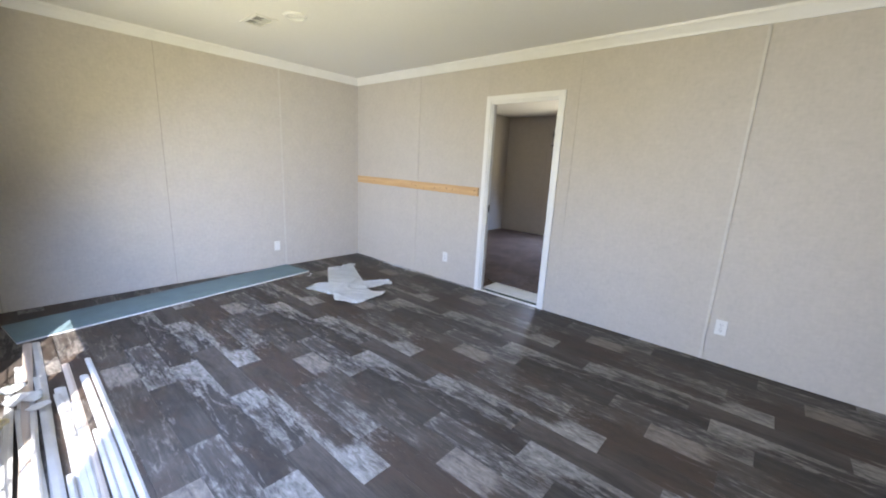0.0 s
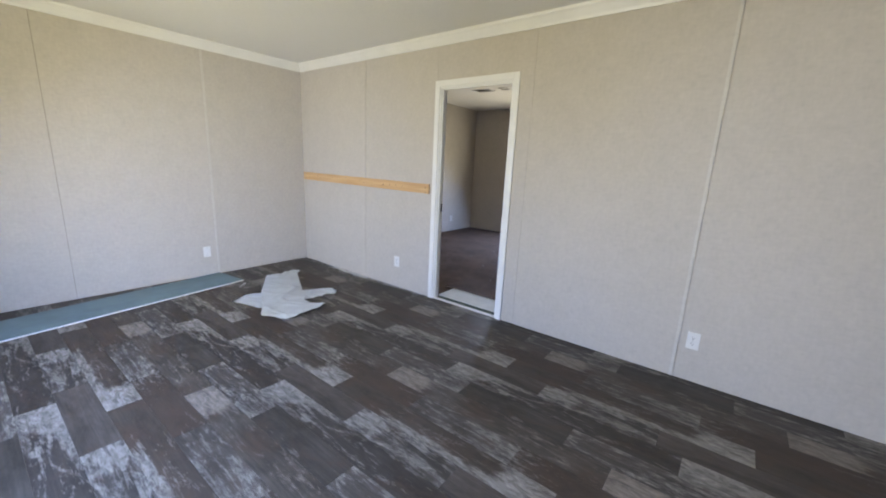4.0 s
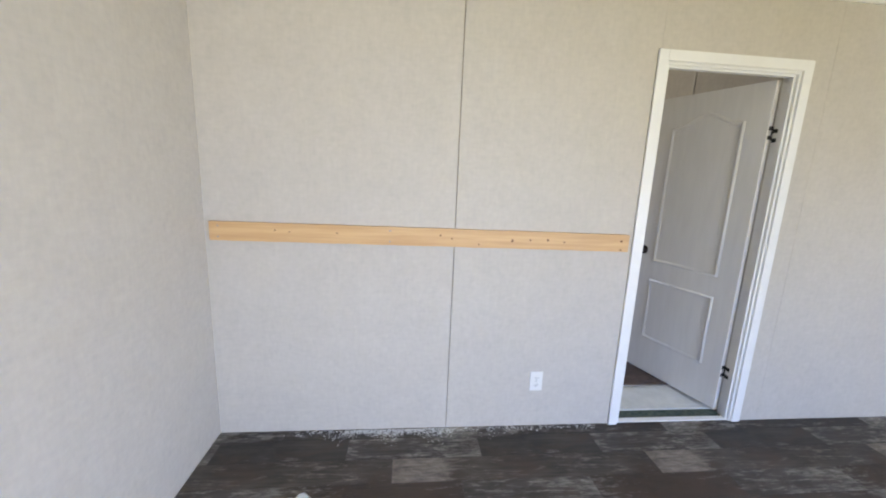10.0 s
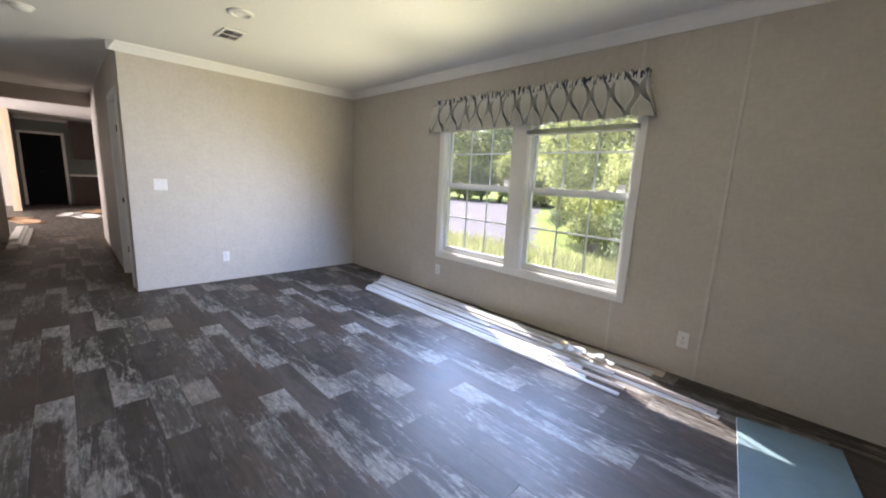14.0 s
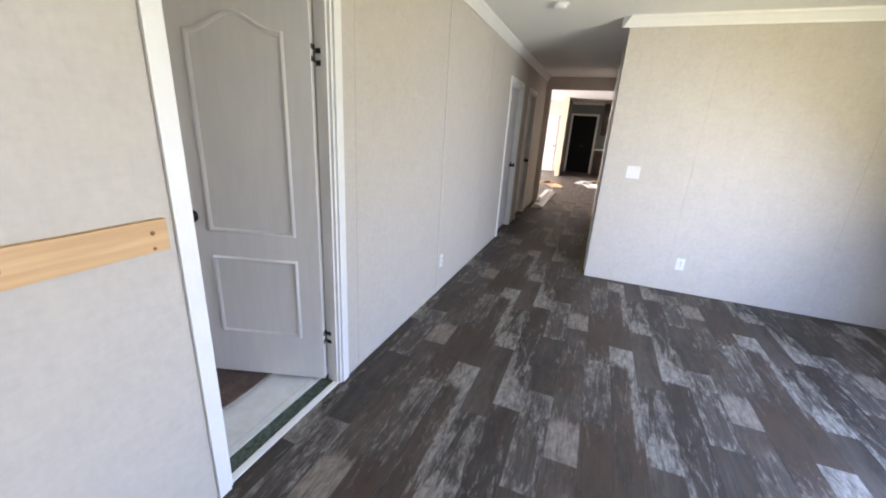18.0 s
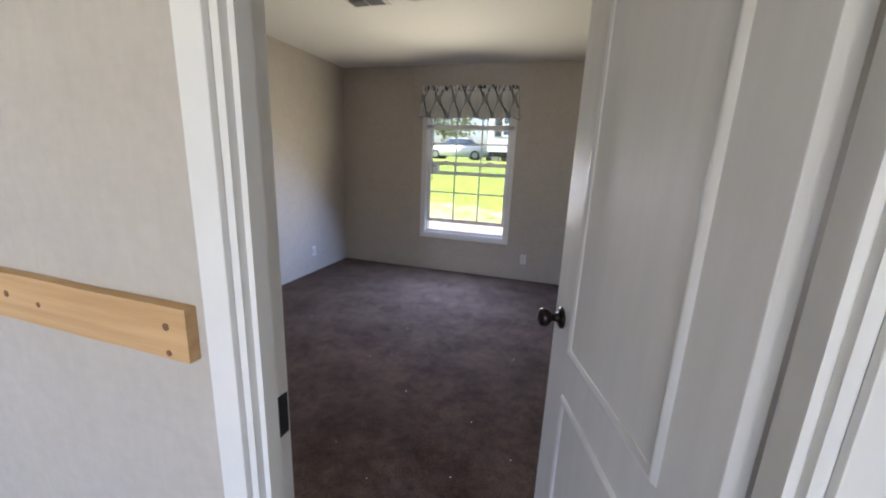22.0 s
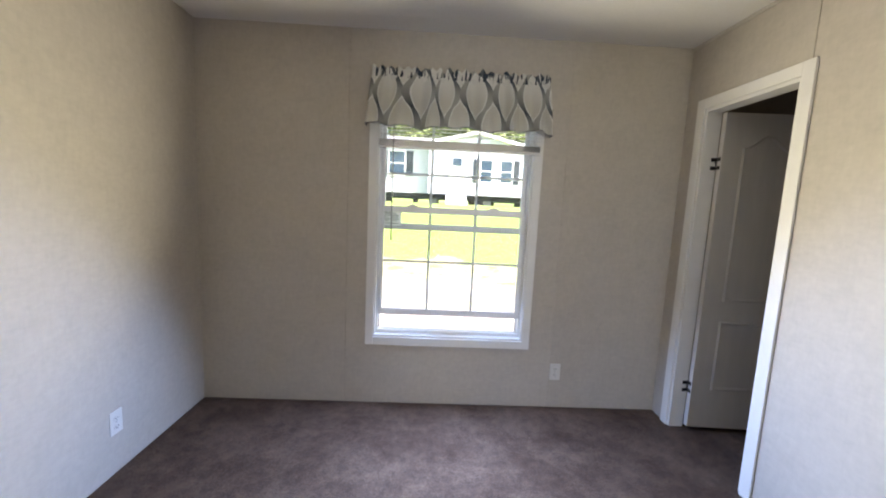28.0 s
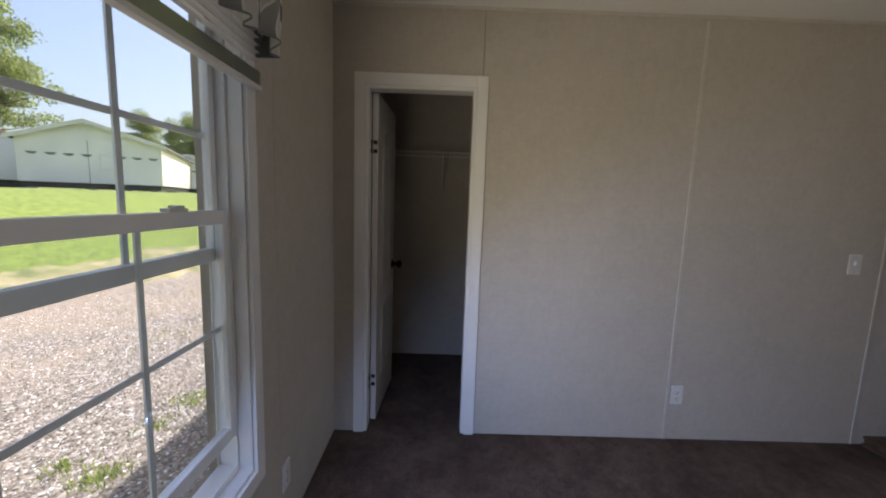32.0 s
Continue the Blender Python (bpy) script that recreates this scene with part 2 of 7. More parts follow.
def ogee_fabric(name, HEM):
    """Valance cloth: pale ground with waving grey ribbons that touch to form ogees, darker where they swell."""
    m = bpy.data.materials.new(name)
    m.use_nodes = True
    t = m.node_tree
    L = t.links.new
    b = t.nodes["Principled BSDF"]
    b.inputs["Roughness"].default_value = 0.9
    uv = t.nodes.new("ShaderNodeUVMap")
    sep = t.nodes.new("ShaderNodeSeparateXYZ")
    L(uv.outputs[0], sep.inputs[0])

    def calc(op, x, y=None, z=None):
        n = t.nodes.new("ShaderNodeMath")
        n.operation = op
        for i, v in enumerate((x, y, z)):
            if v is None:
                continue
            if isinstance(v, (int, float)):
                n.inputs[i].default_value = v
            else:
                L(v, n.inputs[i])
        return n.outputs[0]

    u = calc('DIVIDE', sep.outputs[0], 0.235)
    v = calc('MULTIPLY', sep.outputs[1], 2 * math.pi / 0.36)
    s = calc('MULTIPLY', calc('SINE', v), 0.18)

    def ribbon(phase, sign, half):
        q = calc('ADD', calc('ADD', u, phase), calc('MULTIPLY', s, sign))
        dist = calc('ABSOLUTE', calc('SUBTRACT', calc('FRACT', q), 0.5))
        width = calc('ADD', half, calc('MULTIPLY', calc('ABSOLUTE', calc('SINE', v)), 0.045))
        return calc('LESS_THAN', dist, width), calc('LESS_THAN', dist, calc('ADD', width, 0.035))

    r1, o1 = ribbon(0.5, -1.0, 0.052)
    r2, o2 = ribbon(0.0, 1.0, 0.052)
    up = calc('MULTIPLY_ADD', calc('COSINE', v), 0.5, 0.5)

    def mix(fac, c1, c2):
        n = t.nodes.new("ShaderNodeMix")
        n.data_type = 'RGBA'
        if isinstance(fac, (int, float)):
            n.inputs[0].default_value = fac
        else:
            L(fac, n.inputs[0])
        for i, c in ((6, c1), (7, c2)):
            if isinstance(c, tuple):
                n.inputs[i].default_value = (*c, 1)
            else:
                L(c, n.inputs[i])
        return n.outputs[2]

    ground = mix(up, (0.62, 0.60, 0.55), (0.74, 0.73, 0.70))
    dark = mix(calc('POWER', up, 0.45), (0.055, 0.07, 0.09), (0.40, 0.395, 0.37))
    dark2 = mix(calc('POWER', up, 2.2), (0.40, 0.395, 0.37), (0.10, 0.115, 0.135))
    c = mix(o1, ground, (0.8, 0.8, 0.78))
    c = mix(o2, c, (0.8, 0.8, 0.78))
    c = mix(r2, c, dark2)
    c = mix(r1, c, dark)
    hn = t.nodes.new("ShaderNodeTexNoise")
    hn.inputs["Scale"].default_value = 1.0
    hm_ = t.nodes.new("ShaderNodeMapping")
    hm_.inputs["Scale"].default_value = (38, 7, 1)
    L(uv.outputs[0], hm_.inputs[0])
    L(hm_.outputs[0], hn.inputs[0])
    header = calc('MULTIPLY', calc('LESS_THAN', sep.outputs[1], 0.012), calc('GREATER_THAN', hn.outputs[0], 0.53))
    c = mix(header, c, (0.045, 0.06, 0.085))
    c = mix(calc('GREATER_THAN', sep.outputs[1], HEM), c, (0.26, 0.27, 0.28))
    L(c, b.inputs["Base Color"])
    tr = t.nodes.new("ShaderNodeBsdfTranslucent")
    L(c, tr.inputs[0])
    ms = t.nodes.new("ShaderNodeMixShader")
    ms.inputs[0].default_value = 0.35
    L(b.outputs[0], ms.inputs[1])
    L(tr.outputs[0], ms.inputs[2])
    L(ms.outputs[0], t.nodes["Material Output"].inputs[0])
    return m


def clear_glass(name):
    """Thin pane: see-through, with a Fresnel gloss and a patchy white translucent film that hazes the view."""
    m = bpy.data.materials.new(name)
    m.use_nodes = True
    t = m.node_tree
    tr, gl, lw, pw, ms = (t.nodes.new("ShaderNode" + k) for k in ("BsdfTransparent", "BsdfGlossy", "LayerWeight", "Math", "MixShader"))
    tr.inputs[0].default_value = (0.93, 0.95, 0.95, 1)
    gl.inputs["Roughness"].default_value = 0.0
    lw.inputs[0].default_value = 0.5
    pw.operation = 'POWER'
    pw.inputs[1].default_value = 4.5
    t.links.new(lw.outputs["Facing"], pw.inputs[0])
    t.links.new(pw.outputs[0], ms.inputs[0])
    du, md, nz, mr = (t.nodes.new("ShaderNode" + k) for k in ("BsdfTranslucent", "MixShader", "TexNoise", "MapRange"))
    du.inputs[0].default_value = (0.86, 0.88, 0.88, 1)
    nz.inputs["Scale"].default_value = 3.0
    mr.inputs["To Min"].default_value, mr.inputs["To Max"].default_value = 0.01, 0.035
    t.links.new(nz.outputs[0], mr.inputs[0])
    t.links.new(mr.outputs[0], md.inputs[0])
    t.links.new(tr.outputs[0], md.inputs[1])
    t.links.new(du.outputs[0], md.inputs[2])
    t.links.new(md.outputs[0], ms.inputs[1])
    t.links.new(gl.outputs[0], ms.inputs[2])
    t.links.new(ms.outputs[0], t.nodes["Material Output"].inputs[0])
    return m


def leafy(name, c1, c2, rough=0.55):
    m = material(name, c1, rough=rough, color2=c2, scale=2.5)
    t = m.node_tree
    b = t.nodes["Principled BSDF"]
    g = t.nodes.new("ShaderNodeNewGeometry")
    hs = t.nodes.new("ShaderNodeHueSaturation")
    mr = t.nodes.new("ShaderNodeMapRange")
    mr.inputs["To Min"].default_value, mr.inputs["To Max"].default_value = 0.55, 1.6
    t.links.new(g.outputs["Random Per Island"], mr.inputs[0])
    t.links.new(mr.outputs[0], hs.inputs["Value"])
    t.links.new(b.inputs["Base Color"].links[0].from_socket, hs.inputs["Color"])
    t.links.new(hs.outputs[0], b.inputs["Base Color"])
    tr = t.nodes.new("ShaderNodeBsdfTranslucent")
    t.links.new(hs.outputs[0], tr.inputs[0])
    ms = t.nodes.new("ShaderNodeMixShader")
    ms.inputs[0].default_value = 0.4
    t.links.new(b.outputs[0], ms.inputs[1])
    t.links.new(tr.outputs[0], ms.inputs[2])
    t.links.new(ms.outputs[0], t.nodes["Material Output"].inputs[0])
    return m


def cut_pile(name, c1, c2):
    """Carpet pile: broad footmarks, small clumps and single-tuft speckle."""
    m = material(name, c1, 0.97, color2=c2, scale=3.2, bump=0.9, bump_scale=330, spec=0.1)
    t = m.node_tree
    b = t.nodes["Principled BSDF"]
    base = b.inputs["Base Color"].links[0].from_socket
    tc = t.nodes.new("ShaderNodeTexCoord")
    for scale, lo, hi in ((150.0, 0.62, 1.38), (17.0, 0.80, 1.18)):
        n = t.nodes.new("ShaderNodeTexNoise")
        n.inputs["Scale"].default_value, n.inputs["Detail"].default_value = scale, 4
        t.links.new(tc.outputs["Object"], n.inputs[0])
        mr = t.nodes.new("ShaderNodeMapRange")
        mr.inputs["From Min"].default_value, mr.inputs["From Max"].default_value = 0.3, 0.7
        mr.inputs["To Min"].default_value, mr.inputs["To Max"].default_value = lo, hi
        t.links.new(n.outputs[0], mr.inputs[0])
        hs = t.nodes.new("ShaderNodeHueSaturation")
        t.links.new(mr.outputs[0], hs.inputs["Value"])
        t.links.new(base, hs.inputs["Color"])
        base = hs.outputs[0]
    t.links.new(base, b.inputs["Base Color"])
    b.inputs["Sheen Weight"].default_value, b.inputs["Sheen Roughness"].default_value = 0.06, 0.4
    return m


def gravel_bed(name):
    """Packed small stones, each with its own tone, over clumps of bare earth."""
    m = material(name, (0.30, 0.25, 0.21), 0.95)
    t = m.node_tree
    b = t.nodes["Principled BSDF"]
    tc = t.nodes.new("ShaderNodeTexCoord")
    vo = t.nodes.new("ShaderNodeTexVoronoi")
    vo.inputs["Scale"].default_value = 38.0
    t.links.new(tc.outputs["Object"], vo.inputs["Vector"])
    sp = t.nodes.new("ShaderNodeSeparateColor")
    t.links.new(vo.outputs["Color"], sp.inputs[0])
    r = t.nodes.new("ShaderNodeValToRGB")
    stops = ((0.0, (0.07, 0.055, 0.045)), (0.3, (0.175, 0.148, 0.120)), (0.65, (0.27, 0.230, 0.192)), (1.0, (0.48, 0.44, 0.39)))
    while len(r.color_ramp.elements) < len(stops):
        r.color_ramp.elements.new(0.5)
    for e, (p, c) in zip(r.color_ramp.elements, stops):
        e.position, e.color = p, (*c, 1)
    t.links.new(sp.outputs[0], r.inputs[0])
    n = t.nodes.new("ShaderNodeTexNoise")
    n.inputs["Scale"].default_value, n.inputs["Detail"].default_value = 0.9, 5
    t.links.new(tc.outputs["Object"], n.inputs[0])
    mr = t.nodes.new("ShaderNodeMapRange")
    mr.inputs["From Min"].default_value, mr.inputs["From Max"].default_value = 0.52, 0.72
    mr.inputs["To Max"].default_value = 0.55
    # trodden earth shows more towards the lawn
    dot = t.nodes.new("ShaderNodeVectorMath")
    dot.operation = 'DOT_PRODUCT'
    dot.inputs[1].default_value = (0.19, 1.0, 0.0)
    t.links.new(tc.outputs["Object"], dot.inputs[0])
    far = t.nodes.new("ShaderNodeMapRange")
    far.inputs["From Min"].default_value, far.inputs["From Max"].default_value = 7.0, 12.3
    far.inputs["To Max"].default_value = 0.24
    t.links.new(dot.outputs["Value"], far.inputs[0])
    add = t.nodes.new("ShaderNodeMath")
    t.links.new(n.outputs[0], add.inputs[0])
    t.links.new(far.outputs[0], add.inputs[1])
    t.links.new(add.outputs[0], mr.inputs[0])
    mx = t.nodes.new("ShaderNodeMix")
    mx.data_type = 'RGBA'
    t.links.new(mr.outputs[0], mx.inputs[0])
    t.links.new(r.outputs[0], mx.inputs[6])
    mx.inputs[7].default_value = (0.335, 0.265, 0.195, 1)
    t.links.new(mx.outputs[2], b.inputs["Base Color"])
    bp = t.nodes.new("ShaderNodeBump")
    bp.inputs["Strength"].default_value, bp.inputs["Distance"].default_value = 1.0, 0.012
    bp.invert = True
    t.links.new(vo.outputs["Distance"], bp.inputs["Height"])
    t.links.new(bp.outputs[0], b.inputs["Normal"])
    return m


WALL = linen_wall("greige_vinyl_wallboard", (0.48, 0.441, 0.39))
CORE = material("raw_wallboard_core", (0.30, 0.26, 0.21), 0.9, vary=0.1)
BATTEN = linen_wall("greige_batten", (0.53, 0.50, 0.455))
CEILING = material("stippled_ceiling_paint", (0.75, 0.735, 0.71), 0.9, vary=0.02, scale=60, bump=0.5, bump_scale=170)
STRIPPAINT = material("primed_trim_paint", (0.48, 0.475, 0.46), 0.6, vary=0.14, scale=4, bump=0.05, bump_scale=40)
CARPETSCRAP = cut_pile("brown_carpet_remnant", (0.068, 0.044, 0.034), (0.105, 0.072, 0.055))
BACKING = material("pale_carpet_backing", (0.30, 0.27, 0.24), 0.95, vary=0.1, scale=40)
DUST = material("wallboard_dust", (0.55, 0.54, 0.52), 0.95, vary=0.1, scale=30)
# shade put into the colour: dark vent backing, and slats greyer than their white frame
DUCT = material("duct_shade_grey", (0.10, 0.10, 0.10), 0.7, vary=0.1)
VENTSLAT = material("shaded_vent_slat", (0.50, 0.50, 0.49), 0.5, vary=0.05)
TRIM = material("white_trim_paint", (0.73, 0.72, 0.70), 0.42, vary=0.03, scale=5, bump=0.05, bump_scale=40)
DOORPAINT = material("white_moulded_door_paint", (0.62, 0.60, 0.58), 0.45, vary=0.03, scale=3, bump=0.12, bump_scale=60, stretch=(8, 8, 1))
VINYL = material("white_window_vinyl", (0.80, 0.81, 0.82), 0.35, vary=0.02, scale=4)
PLASTIC = material("white_plastic", (0.68, 0.67, 0.65), 0.35, vary=0.01)
SLOT = material("dark_slot", (0.03, 0.03, 0.03), 0.6)
BRONZE = material("oil_rubbed_bronze", (0.035, 0.028, 0.024), 0.32, metal=0.85, vary=0.3, scale=30)
BLACKMETAL = material("black_hinge_metal", (0.02, 0.02, 0.02), 0.4, metal=0.6)
SCREW = material("steel_screw", (0.32, 0.31, 0.30), 0.35, metal=1.0)
PINE = material("yellow_pine", (0.50, 0.30, 0.135), 0.6, color2=(0.61, 0.395, 0.195), scale=1.6, stretch=(1.2, 18, 24), bump=0.1, bump_scale=30)
KNOT = material("pine_knot", (0.16, 0.075, 0.03), 0.6, vary=0.3, scale=40)
BLUEBOARD = material("blue_grey_board_face", (0.135, 0.20, 0.22), 0.65, vary=0.09, scale=5, bump=0.06, bump_scale=30)
BOARDEDGE = material("pale_board_edge", (0.62, 0.62, 0.58), 0.9, vary=0.1, scale=30)
WRAP = material("white_plastic_sheeting", (0.80, 0.82, 0.82), 0.5, vary=0.04, scale=6)
# the vinyl's print repeats: nine boards in six rows, each (row, start, end, material); start and end in parts of the repeat
PRINT_LONG, PRINT_WIDE = 1.345, 0.1533
TANWEAR = ((0.125, 0.105, 0.088), (0.23, 0.195, 0.162))
PRINT = [
    (0, 0.0, 1.0, barnwood_print("board_scraped_edge", (0.042, 0.034, 0.027), 0.70, -0.06, [(0.44, ((0, 1.05, 1.17),)), (0.40, ((1, 0.055, 0.03), (0, 0.25, 0.6))), (-0.12, ((0, 0.4, 0.1),))], seed=1.0)),
    (1, 0.35, 0.82, barnwood_print("board_worn_grey", (0.055, 0.047, 0.040), 0.40, 0.04, [(0.12, ((0, 0.3, 0.6),))], seed=2.0)),
    (1, 0.82, 1.35, barnwood_print("board_dark_brown", (0.036, 0.028, 0.022), 0.85, -0.10, [(0.20, ((0, 0.22, 0.0),))], seed=3.0)),
    (2, 0.105, 1.105, barnwood_print("board_tan_end", (0.053, 0.045, 0.037), 0.50, 0.02, [(0.46, ((0, 0.34, 0.22),))], TANWEAR, seed=4.0)),
    (3, 0.444, 0.931, barnwood_print("board_plain_dark", (0.038, 0.033, 0.028), 0.35, -0.20, [(0.15, ((1, 0.05, 0.02),))], seed=5.0)),
    (3, 0.931, 1.444, barnwood_print("board_streaked_grey", (0.050, 0.043, 0.037), 0.35, 0.06, [(0.12, ((0, 0.15, 0.5),))], seed=6.0)),
    (4, 0.29, 1.29, barnwood_print("board_pale_end", (0.032, 0.027, 0.023), 0.35, 0.0, [(0.36, ((0, 0.62, 0.05),)), (0.25, ((1, 0.10, 0.13), (0, 0.95, 0.6)))], seed=7.0)),
    (5, 0.201, 0.724, barnwood_print("board_plain_grey", (0.053, 0.044, 0.037), 0.25, -0.42, [], seed=8.0, streak=0.7)),
    (5, 0.724, 1.201, barnwood_print("board_whitened", (0.038, 0.033, 0.028), 0.3, 0.12, [(0.22, ((0, 0.35, 0.05),))], seed=9.0)),
]
VFLOOR = PRINT[1][3]
SUBFLOOR = material("subfloor_board", (0.14, 0.11, 0.08), 0.9, vary=0.2)
CARPET = cut_pile("brown_cut_pile_carpet", (0.055, 0.0315, 0.0205), (0.103, 0.0665, 0.0465))
GREYBOARD = material("pale_grey_threshold_board", (0.56, 0.56, 0.53), 0.7, vary=0.08, scale=9)
GREENSEAL = material("green_foam_seal", (0.02, 0.04, 0.03), 0.9, color2=(0.09, 0.115, 0.09), scale=40, bump=0.5, bump_scale=90)
FABRIC = ogee_fabric("ogee_print_cotton", 0.289)
GLASS = clear_glass("window_glass")
PAPER = material("printed_label_paper", (0.72, 0.73, 0.72), 0.7, vary=0.03)
LABELPAPER = leafy("thin_printed_paper", (0.66, 0.68, 0.66), (0.72, 0.74, 0.72), 0.7)
INK = material("grey_print", (0.16, 0.17, 0.18), 0.8)
WAND = material("grey_plastic_wand", (0.24, 0.25, 0.26), 0.3)
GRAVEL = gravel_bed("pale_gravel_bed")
LAWN = material("mown_lawn", (0.100, 0.150, 0.020), 0.95, color2=(0.225, 0.280, 0.048), scale=6.0, bump=1.0, bump_scale=70)
DRYLAWN = material("dry_lawn_edge", (0.13, 0.155, 0.045), 0.95, color2=(0.42, 0.34, 0.19), scale=2.2, bump=1.0, bump_scale=70)
BLADE = leafy("grass_blade", (0.22, 0.29, 0.06), (0.38, 0.43, 0.13))
DRYBLADE = leafy("dry_grass_blade", (0.30, 0.31, 0.14), (0.50, 0.48, 0.28))
LOTGREY = material("worn_asphalt_lot", (0.085, 0.075, 0.10), 0.9, color2=(0.125, 0.112, 0.145), scale=3, bump=0.3, bump_scale=60)
LEAF = leafy("broad_leaf_green", (0.16, 0.20, 0.095), (0.32, 0.37, 0.19))
LEAFLIGHT = leafy("light_leaf_green", (0.33, 0.37, 0.13), (0.60, 0.60, 0.29))
BUSHLEAF = leafy("clipped_bush_green", (0.20, 0.27, 0.05), (0.38, 0.44, 0.10))
NEEDLE = leafy("pine_needle_green", (0.155, 0.205, 0.065), (0.36, 0.41, 0.14))
BARK = material("brown_bark", (0.12, 0.085, 0.06), 0.95, vary=0.4, scale=12, stretch=(1, 1, 0.3), bump=0.8, bump_scale=20)
SIDING = material("pale_grey_vinyl_siding", (0.52, 0.53, 0.58), 0.6, vary=0.03, scale=2)
CREAM = material("cream_side_panel", (0.72, 0.66, 0.54), 0.6, vary=0.05, scale=1.2)
HOUSEWRAP = material("white_house_wrap", (0.90, 0.89, 0.95), 0.5, vary=0.07, scale=0.7, bump=0.3, bump_scale=2)
SHUTTER = material("black_shutter", (0.022, 0.028, 0.034), 0.5)
DARKPANE = material("reflecting_window_pane", (0.035, 0.06, 0.10), 0.05, spec=0.9)
SHINGLE = material("pale_roof_shingle", (0.46, 0.40, 0.36), 0.9, vary=0.15, scale=6)
HOMEROOF = material("grey_roof_shingle", (0.15, 0.14, 0.14), 0.9, vary=0.2, scale=6)
TANROOF = material("tan_roof", (0.50, 0.30, 0.20), 0.9, vary=0.15, scale=5)
UNDERSIDE = material("dark_underside", (0.02, 0.02, 0.02), 0.9, vary=0.2)
BLOCK = material("concrete_block", (0.33, 0.32, 0.30), 0.95, vary=0.15, scale=9, bump=0.3)
CARWHITE = material("white_car_paint", (0.75, 0.76, 0.78), 0.2, vary=0.01)
CARBLUE = material("dark_blue_car_paint", (0.03, 0.06, 0.13), 0.2, vary=0.02)
TYRE = material("tyre_rubber", (0.02, 0.02, 0.02), 0.85)
RIM = material("alloy_rim", (0.45, 0.46, 0.48), 0.3, metal=0.9)
CABINET = material("dark_stained_cabinet", (0.030, 0.015, 0.010), 0.4, vary=0.2, scale=4, stretch=(6, 6, 1))
COUNTER = material("pale_laminate_counter", (0.62, 0.60, 0.58), 0.4, vary=0.05, scale=30)
GREENWALL = linen_wall("grey_green_wallboard", (0.17, 0.19, 0.19))
BLACKDOOR = material("black_exterior_door", (0.006, 0.007, 0.009), 0.7, spec=0.15)
CARDBOARD = material("brown_cardboard", (0.36, 0.23, 0.13), 0.9, vary=0.1, scale=6)
RAWWOOD = material("bare_stud_wood", (0.60, 0.48, 0.35), 0.7, vary=0.12, scale=2, stretch=(10, 10, 1))
LAMPGLASS = material("frosted_lamp_lens", (0.78, 0.77, 0.74), 0.5)
WIRE = material("white_coated_wire", (0.72, 0.72, 0.70), 0.4)
PINKWOOD = material("primed_board_back", (0.47, 0.40, 0.34), 0.75, vary=0.1, scale=3, stretch=(1, 12, 12))


# ---- mesh helpers ----
def box(bm, x0, x1, y0, y1, z0, z1):
    vs = [bm.verts.new((x, y, z)) for x in (x0, x1) for y in (y0, y1) for z in (z0, z1)]
    for f in ((0, 1, 3, 2), (4, 6, 7, 5), (0, 4, 5, 1), (2, 3, 7, 6), (0, 2, 6, 4), (1, 5, 7, 3)):
        bm.faces.new([vs[i] for i in f])
    return vs


def boxes(*specs, bevel=0.0):
    bm = bmesh.new()
    for s in specs:
        box(bm, *s)
    if bevel:
        bmesh.ops.bevel(bm, geom=bm.edges[:], offset=bevel, segments=2, profile=0.7, affect='EDGES', clamp_overlap=True)
    return bm


def finish(name, bm, mat, smooth=False):
    bmesh.ops.recalc_face_normals(bm, faces=bm.faces[:])
    me = bpy.data.meshes.new(name)
    bm.to_mesh(me)
    bm.free()
    if smooth:
        me.shade_smooth()
    me.materials.append(mat)
    return me


def part(name, bm, mat, parent, label="", at=None, smooth=False):
    me = bm if isinstance(bm, bpy.types.Mesh) else finish(name, bm, mat, smooth)
    ob = new(name, me)
    ob.parent = parent
    if at is not None:
        ob.matrix_basis = at
    if label:
        tagged(ob, label=label)
    return ob


def thing(name, m, label, category, group="", kind=""):
    ob = new(name)
    ob.empty_display_size = 0.1
    ob.matrix_basis = m
    return tagged(ob, label, category, group, kind)


def solid(name, bm, mat, label, category, m=None, group="", kind="", smooth=False):
    ob = new(name, finish(name, bm, mat, smooth))
    if m is not None:
        ob.matrix_basis = m
    return tagged(ob, label, category, group, kind)


def lathe(profile, steps=20, axis='Z'):
    """A turned solid: profile of (radius, height) pairs about the axis."""
    bm = bmesh.new()
    rings = []
    for r, h in profile:
        ring = []
        for i in range(steps):
            a = 2 * math.pi * i / steps
            c, s = r * math.cos(a), r * math.sin(a)
            ring.append(bm.verts.new({'Z': (c, s, h), 'Y': (c, h, s), 'X': (h, c, s)}[axis]))
        rings.append(ring)
    for p, q in zip(rings, rings[1:]):
        for i in range(steps):
            bm.faces.new((p[i], p[(i + 1) % steps], q[(i + 1) % steps], q[i]))
    for ring in (rings[0], rings[-1]):
        if len(set(ring)) > 2:
            bm.faces.new(ring)
    return bm


